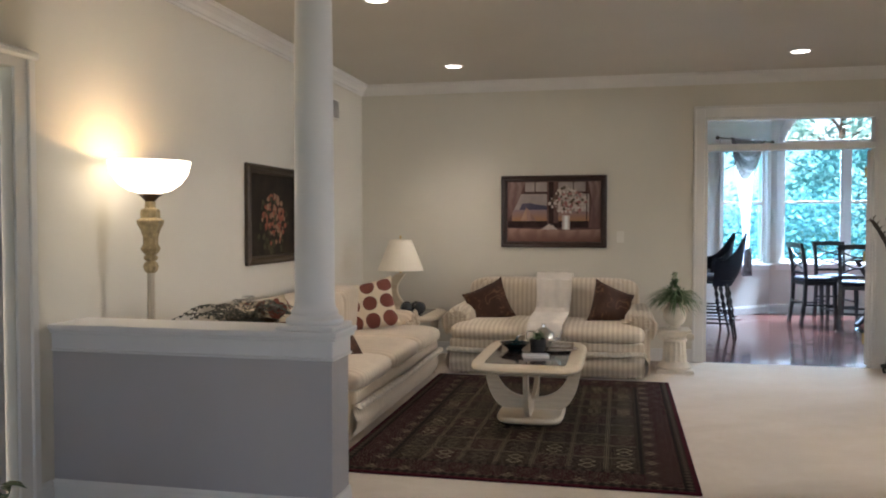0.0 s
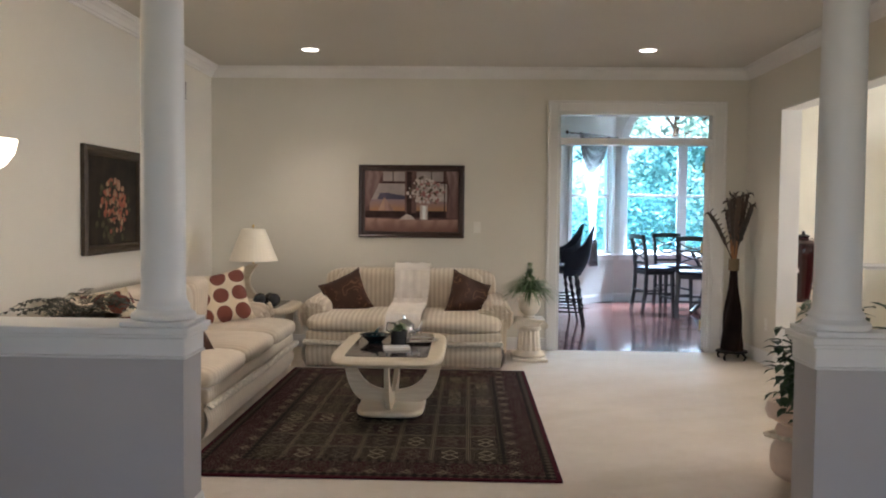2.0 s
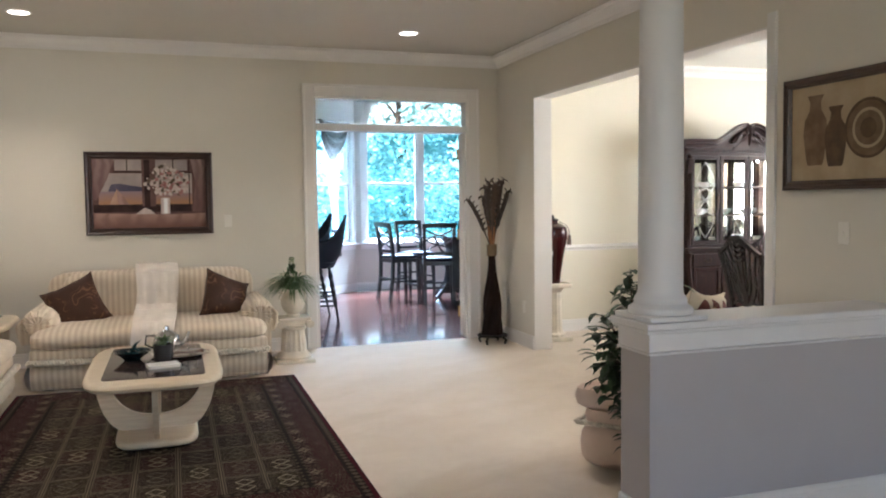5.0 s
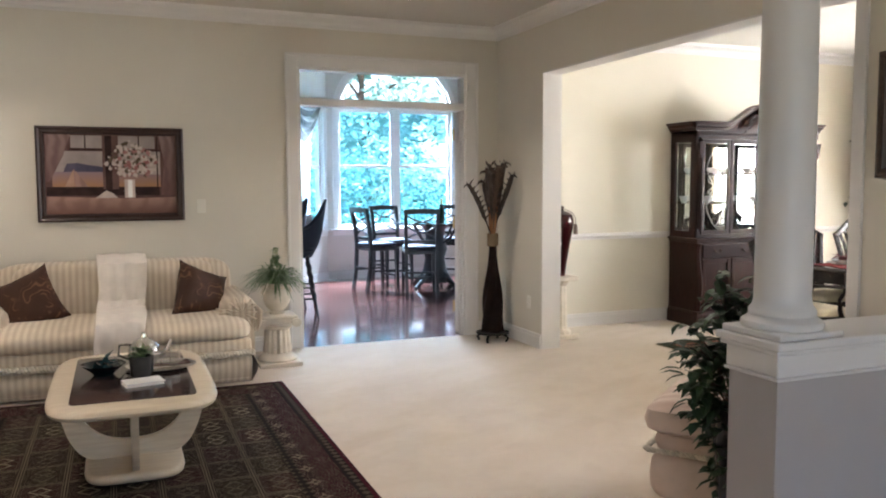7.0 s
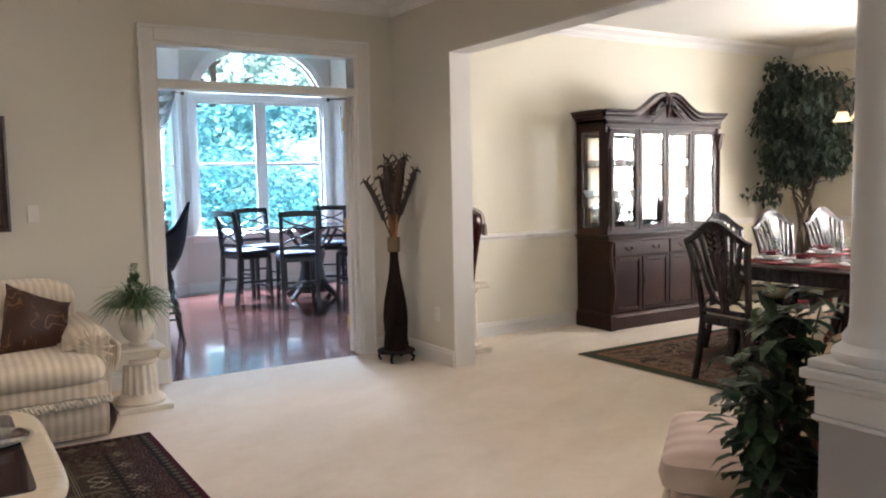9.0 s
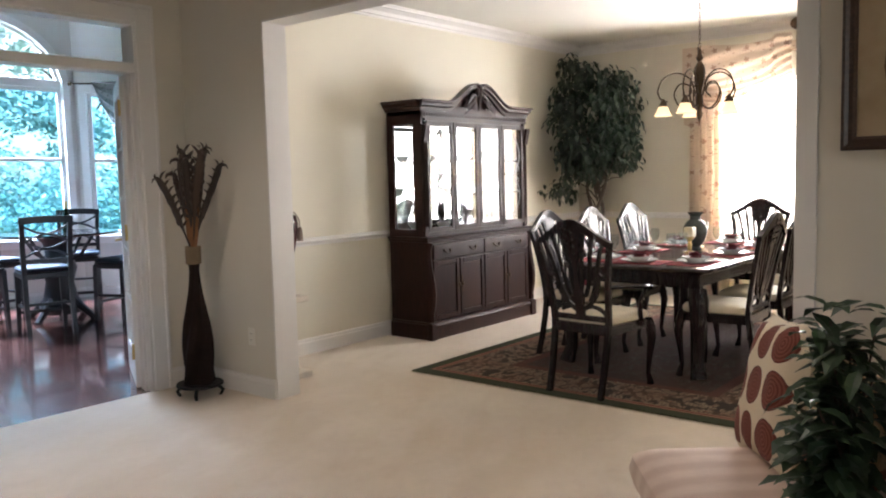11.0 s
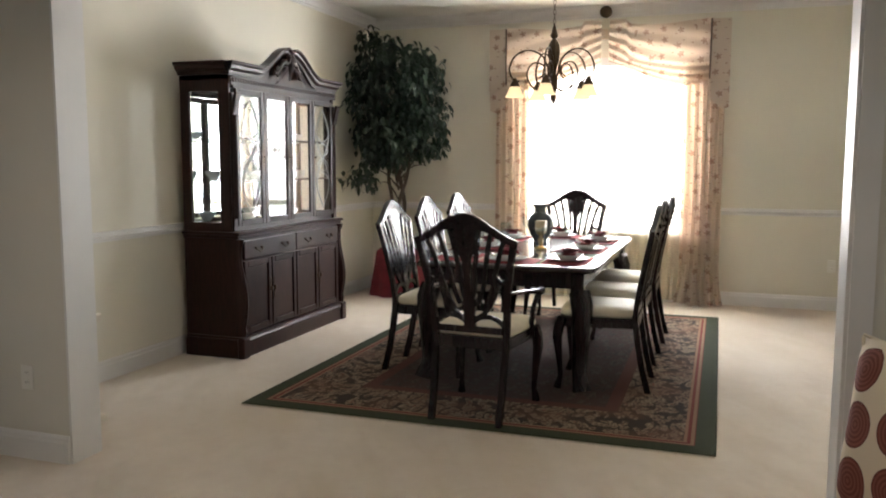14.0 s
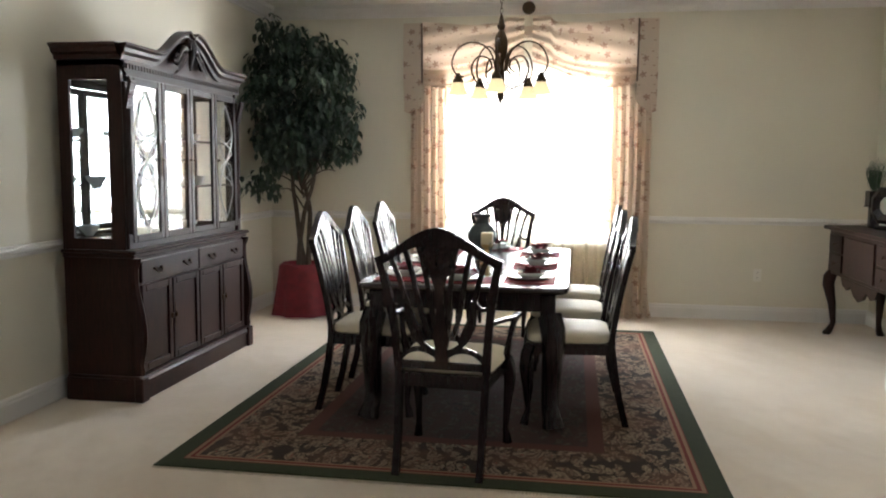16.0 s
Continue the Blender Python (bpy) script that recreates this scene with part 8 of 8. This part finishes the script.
for k in range(4):
    a = k * math.pi / 2 + 0.5
    bm = tube(bmesh.new(), [(0.08 * math.cos(a), 0.08 * math.sin(a), 0.25), (0.2 * math.cos(a), 0.2 * math.sin(a), 0.16), (0.34 * math.cos(a), 0.34 * math.sin(a), 0.05), (0.40 * math.cos(a), 0.40 * math.sin(a), 0.0)], [0.05, 0.045, 0.035, 0.04], 8)
    part("claw_foot", bm, BLACKWOOD, kt, smooth=True)
    bm = tube(bmesh.new(), [(0.10 * math.cos(a), 0.10 * math.sin(a), 0.60), (0.28 * math.cos(a), 0.28 * math.sin(a), 0.70), (0.42 * math.cos(a), 0.42 * math.sin(a), 0.89)], 0.018, 8)
    part("bracket", bm, BLACKWOOD, kt, smooth=True)
bo = thing("champagne_bottle", pose(3.78, 12.25, 0.926), "dark green bottle with a gold foil neck on the kitchen table", "bottle")
part("body", lathe(bmesh.new(), [(0.0, 0.0), (0.044, 0.0), (0.044, 0.16), (0.03, 0.21), (0.016, 0.26)], seg=20), simple("green_bottle_glass", (0.015, 0.03, 0.018), 0.1, bump=0), bo, smooth=True)
part("foil", lathe(bmesh.new(), [(0.018, 0.24), (0.016, 0.31), (0.018, 0.33), (0.0, 0.332)], seg=16), BRASS, bo, "gold foil neck", smooth=True)
for k in range(4):
    g = thing("champagne_flute", pose(3.50 + 0.08 * k, 12.30 + 0.06 * (k % 2), 0.926), "clear glass flute on the kitchen table", "glass", "flutes on the kitchen table")
    part("flute", lathe(bmesh.new(), [(0.0, 0.0), (0.03, 0.0), (0.004, 0.008), (0.004, 0.07), (0.018, 0.10), (0.024, 0.19), (0.022, 0.19), (0.015, 0.10), (0.0, 0.08)], seg=14), glass_mat("flute_glass", (0.9, 0.93, 0.95)), g, smooth=True)


def bar_stool(m):
    s = thing("bar_stool", m, "black barrel backed bar stool with twisted legs by the kitchen counter", "bar stool", "bar stools in the kitchen")
    bm = bmesh.new()
    part("seat", puff(bm, 0, 0, 0.76, 0.24, 0.24, 0.05, 3, 3, 28, 10), BLACKCLOTH, s, "black padded seat", smooth=True)
    rows = []
    for i in range(25):
        t = math.pi * (1.0 + i / 24) + 0.0
        h = 0.97 + 0.33 * max(0.0, math.sin(math.pi * i / 24)) ** 3
        rows.append([(0.25 * math.cos(t) * f, 0.25 * math.sin(t) * f - (zz - 0.7) * 0.12, zz) for f, zz in ((0.82, 0.66), (1.06, 0.80), (1.16, 0.93), (1.20, h), (1.12, h), (1.08, 0.93), (0.98, 0.80), (0.76, 0.68))])
    part("backrest", grid(bmesh.new(), rows, close_u=True, cap=True), BLACKCLOTH, s, "curved padded back", smooth=True)
    for sx in (-1, 1):
        for sy in (-1, 1):
            a, b = Vector((sx * 0.14, sy * 0.14, 0.71)), Vector((sx * 0.25, sy * 0.25, 0.0))
            n = 40
            bm = bmesh.new()
            rows = []
            for i in range(n + 1):
                v = i / n
                p = a.lerp(b, v)
                r = 0.022 if 0.15 < v < 0.75 else 0.02 - 0.006 * v
                rows.append([p + Vector((r * (1 + (0.32 * math.cos(2 * (t - 22 * v)) if 0.15 < v < 0.75 else 0)) * math.cos(t), r * (1 + (0.32 * math.cos(2 * (t - 22 * v)) if 0.15 < v < 0.75 else 0)) * math.sin(t), 0)) for t in (2 * math.pi * j / 10 for j in range(10))])
            part("twisted_leg", grid(bm, rows, close_u=True, cap=True), BLACKWOOD, s, smooth=True)
    for z, q in ((0.22, 0.215), (0.34, 0.2)):
        for sx in (-1, 1):
            part("stretcher", tube(bmesh.new(), [(sx * q, -q, z), (sx * q, q, z)], 0.011), BLACKWOOD, s)
            part("stretcher", tube(bmesh.new(), [(-q, sx * q, z + 0.03), (q, sx * q, z + 0.03)], 0.011), BLACKWOOD, s)
    part("swivel", lathe(bmesh.new(), [(0.16, 0.69), (0.16, 0.715), (0.0, 0.716)], seg=20), BLACKWOOD, s)
    return s


b0 = bar_stool(kat(1.30, 10.45, 80))
copy_thing(b0, kat(1.28, 11.25, 95))


# bay window drapes with rods
def bay_drape(m, label):
    d = thing("window_scarf", m, label, "curtain", "scarves on the bay windows")
    bm = tube(bmesh.new(), [(-0.62, -0.10, 2.68), (0.62, -0.10, 2.68)], 0.010, 8)
    for sx in (-1, 1):
        puff(bm, sx * 0.65, -0.10, 2.68, 0.03, 0.03, 0.03, 2, 2, 10, 6)
        tube(bm, [(sx * 0.45, -0.10, 2.68), (sx * 0.45, -0.003, 2.68)], 0.006)
    part("rod", bm, BRONZE, d, smooth=True)
    rows = []
    for i in range(25):
        u = i / 24
        x = -0.39 + 0.78 * u
        dz = 0.56 * math.sin(math.pi * u) ** 0.6 + 0.05
        rows.append([(x * (1 - 0.15 * w), -0.12 - 0.03 * math.sin(w * 24) - 0.03 * math.sin(math.pi * w), 2.70 - dz * w) for w in (j / 16 for j in range(17))])
    part("swag", grid(bmesh.new(), rows), floral_mat("taupe_scarf", (0.27, 0.27, 0.26), (0.09, 0.085, 0.08), 0.05, 0.3), d, "dark patterned swag", smooth=True)
    bm = bmesh.new()
    for i in range(15):
        u = (i + 0.5) / 15
        x = (-0.39 + 0.78 * u) * 0.85
        z = 2.70 - 0.56 * math.sin(math.pi * u) ** 0.6 - 0.05
        tube(bm, [(x, -0.12, z), (x, -0.12, z - 0.03), (x, -0.12, z - 0.07)], [0.003, 0.010, 0.004], 6)
    tagged(part("tassels", bm, BRONZE, d), kind="stuff")
    rows = []
    for k in range(21):
        v = k / 20
        wdt = 0.27 * (1 - 0.72 * math.sin(math.pi * min(1, v * 0.62)) ** 1.5) if v < 0.8 else 0.06 + 0.15 * (v - 0.8) * 2
        cx = 0.10 * v if v < 0.8 else 0.08
        rows.append([(cx + wdt * (2 * u - 1), -0.07 - 0.02 * math.sin(u * 50), 2.62 - 2.0 * v) for u in (j / 40 for j in range(41))])
    part("sheer_panel", grid(bmesh.new(), rows), sheer_mat("white_net", (0.75, 0.80, 0.88), 0.72), d, "gathered white net panel", smooth=True)
    part("tieback", lathe(bmesh.new(), [(0.07, 0.98), (0.075, 1.0), (0.07, 1.03)], 0.09, -0.07, 16, cap=False), floral_mat("taupe_tieback", (0.15, 0.14, 0.14), (0.06, 0.055, 0.055), 0.06), d)
    bm = bmesh.new()
    grid(bm, [[(0.09 + (0.07 + 0.03 * w) * (2 * u - 1), -0.08 - 0.02 * math.sin(u * 20), 0.98 - 0.38 * w) for u in (j / 16 for j in range(17))] for w in (k / 6 for k in range(7))])
    part("tail", bm, floral_mat("taupe_tail", (0.15, 0.14, 0.14), (0.06, 0.055, 0.055), 0.06), d, "dark patterned tail")


bay_drape(Matrix.Translation((1.2, 12.45, 0)) @ Matrix.Rotation(radians(45), 4, "Z") @ Matrix.Translation((1.08, 0, 0)), "dark patterned scarf swag and white net panel on the bay window")
bay_drape(Matrix.Translation((4.70, 13.75, 0)) @ Matrix.Rotation(radians(-45), 4, "Z") @ Matrix.Translation((0.64, 0, 0)), "dark patterned scarf swag and white net beyond the table")
picture("framed_picture", pose(1.05, 12.446, 1.86), 0.42, 0.62, "small dark framed picture on the kitchen wall", 0.03, FRAMEWOOD, (PARCH,))

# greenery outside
# hedge leaves carry the bright cyan daylight haze in their colour
HED = leaf_mat("hazed_hedge_leaf", (0.09, 0.24, 0.22), (0.34, 0.56, 0.54), 0.4)
random.seed(21)


def foliage(name, label, cat, spots, per, size, mat):
    bm_v, bm_f = [], []
    for x, y, z, r in spots:
        for k in range(per):
            d = Vector((rnd(-1, 1), rnd(-1, 1), rnd(-1, 1)))
            if d.length > 1:
                continue
            p = Vector((x, y, z)) + Vector((d.x * r, d.y * r, d.z * r * 0.8))
            if p.z < -0.55:
                continue
            a = Vector((rnd(-1, 1), rnd(-1, 1), rnd(-0.6, 0.6))).normalized()
            b = a.cross(Vector((rnd(-1, 1), rnd(-1, 1), rnd(-1, 1)))).normalized()
            s = size * rnd(0.6, 1.3)
            i = len(bm_v)
            bm_v += [p - a * s, p + b * s * 0.45, p + a * s, p - b * s * 0.45]
            bm_f.append((i, i + 1, i + 2, i + 3))
    me = bpy.data.meshes.new(name)
    me.from_pydata([tuple(v) for v in bm_v], [], bm_f)
    me.materials.append(mat)
    ob = new(name, me)
    return tagged(ob, label, cat, kind="stuff")


spots = [(rnd(-4, 13), rnd(18.6, 20.0), rnd(-0.4, 1.9 + 0.5 * noise.noise(Vector((i * 0.37, 0, 0)))), 0.6) for i in range(300)]
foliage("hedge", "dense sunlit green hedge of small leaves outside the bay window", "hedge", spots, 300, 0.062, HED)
# tree leaves paler still, with the outdoor glare mixed into the green
TRE = leaf_mat("hazed_tree_leaf", (0.18, 0.38, 0.35), (0.48, 0.70, 0.66), 0.4)
for i, (x, y, h, r) in enumerate(((-3.5, 24, 6.5, 2.4), (1.6, 26, 7.5, 2.8), (6.2, 24.5, 7.0, 2.3), (11.0, 26, 8.0, 3.0))):
    t = thing("tree", pose(x, y, -0.6), "leafy green garden tree behind the hedge", "tree", "trees behind the hedge")
    bm = tube(bmesh.new(), [(0, 0, 0), (0.1, 0, h * 0.3), (0, 0.1, h * 0.6), (0.1, 0, h * 0.95)], [0.22, 0.16, 0.10, 0.03], 10)
    for k in range(9):
        a = k * 2.4
        tube(bm, [(0, 0, h * (0.35 + 0.05 * k)), (math.cos(a) * r * 0.4, math.sin(a) * r * 0.4, h * (0.45 + 0.05 * k)), (math.cos(a) * r * 0.8, math.sin(a) * r * 0.8, h * (0.52 + 0.045 * k))], [0.05, 0.03, 0.01], 6)
    part("trunk", bm, BARK, t)
    sp = []
    while len(sp) < 80:
        d = Vector((rnd(-1, 1), rnd(-1, 1), rnd(-1, 1)))
        if d.length < 1:
            sp.append((d.x * r, d.y * r, h * 0.66 + d.z * h * 0.36, 0.5))
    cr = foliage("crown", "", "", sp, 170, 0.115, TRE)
    del cr["kind"]
    cr.parent = t

# floor boards of the kitchen
pw, L0 = 0.083, 1.25
plank_me = None
random.seed(5)
rows = []
y = N + 0.006
boards = []
r_ = 0
while y < 13.7:
    off = rnd(0, L0)
    x = -1.45 - off
    while x < 6.5:
        a, b = max(x, -1.45), min(x + L0, 6.5)
        if b - a > 0.1:
            lim = 12.45 + max(0, min(1.3, (a + b) / 2 - 1.2, 6.0 - (a + b) / 2))
            if y + pw < lim + 0.02:
                boards.append((a, b, y))
        x += L0
    y += pw
    r_ += 1
near = sorted(boards, key=lambda q: (q[2] - 8.7) + 0.6 * abs((q[0] + q[1]) / 2 - 2.1))
kf = bpy.data.objects["kitchen_floor"]
cache = {}
for a, b, yy in near[:300]:
    key = round(b - a, 2)
    if key not in cache:
        bm = B(-key / 2 + 0.0006, key / 2 - 0.0006, -pw / 2 + 0.0006, pw / 2 - 0.0006, 0, 0.0119, bevel=0.0012)
        me = bpy.data.meshes.new("plank")
        bm.to_mesh(me)
        bm.free()
        me.materials.append(PLANK)
        cache[key] = me
    o = new("plank", cache[key])
    o.location = ((a + b) / 2, yy + pw / 2, -0.0119)
    o.parent = kf
bm = bmesh.new()
for a, b, yy in near[300:]:
    box(bm, a + 0.0006, b - 0.0006, yy + 0.0006, yy + pw - 0.0006, -0.0119, 0)
if near[300:]:
    tagged(part("plank_field", bm, PLANK, kf), kind="stuff")
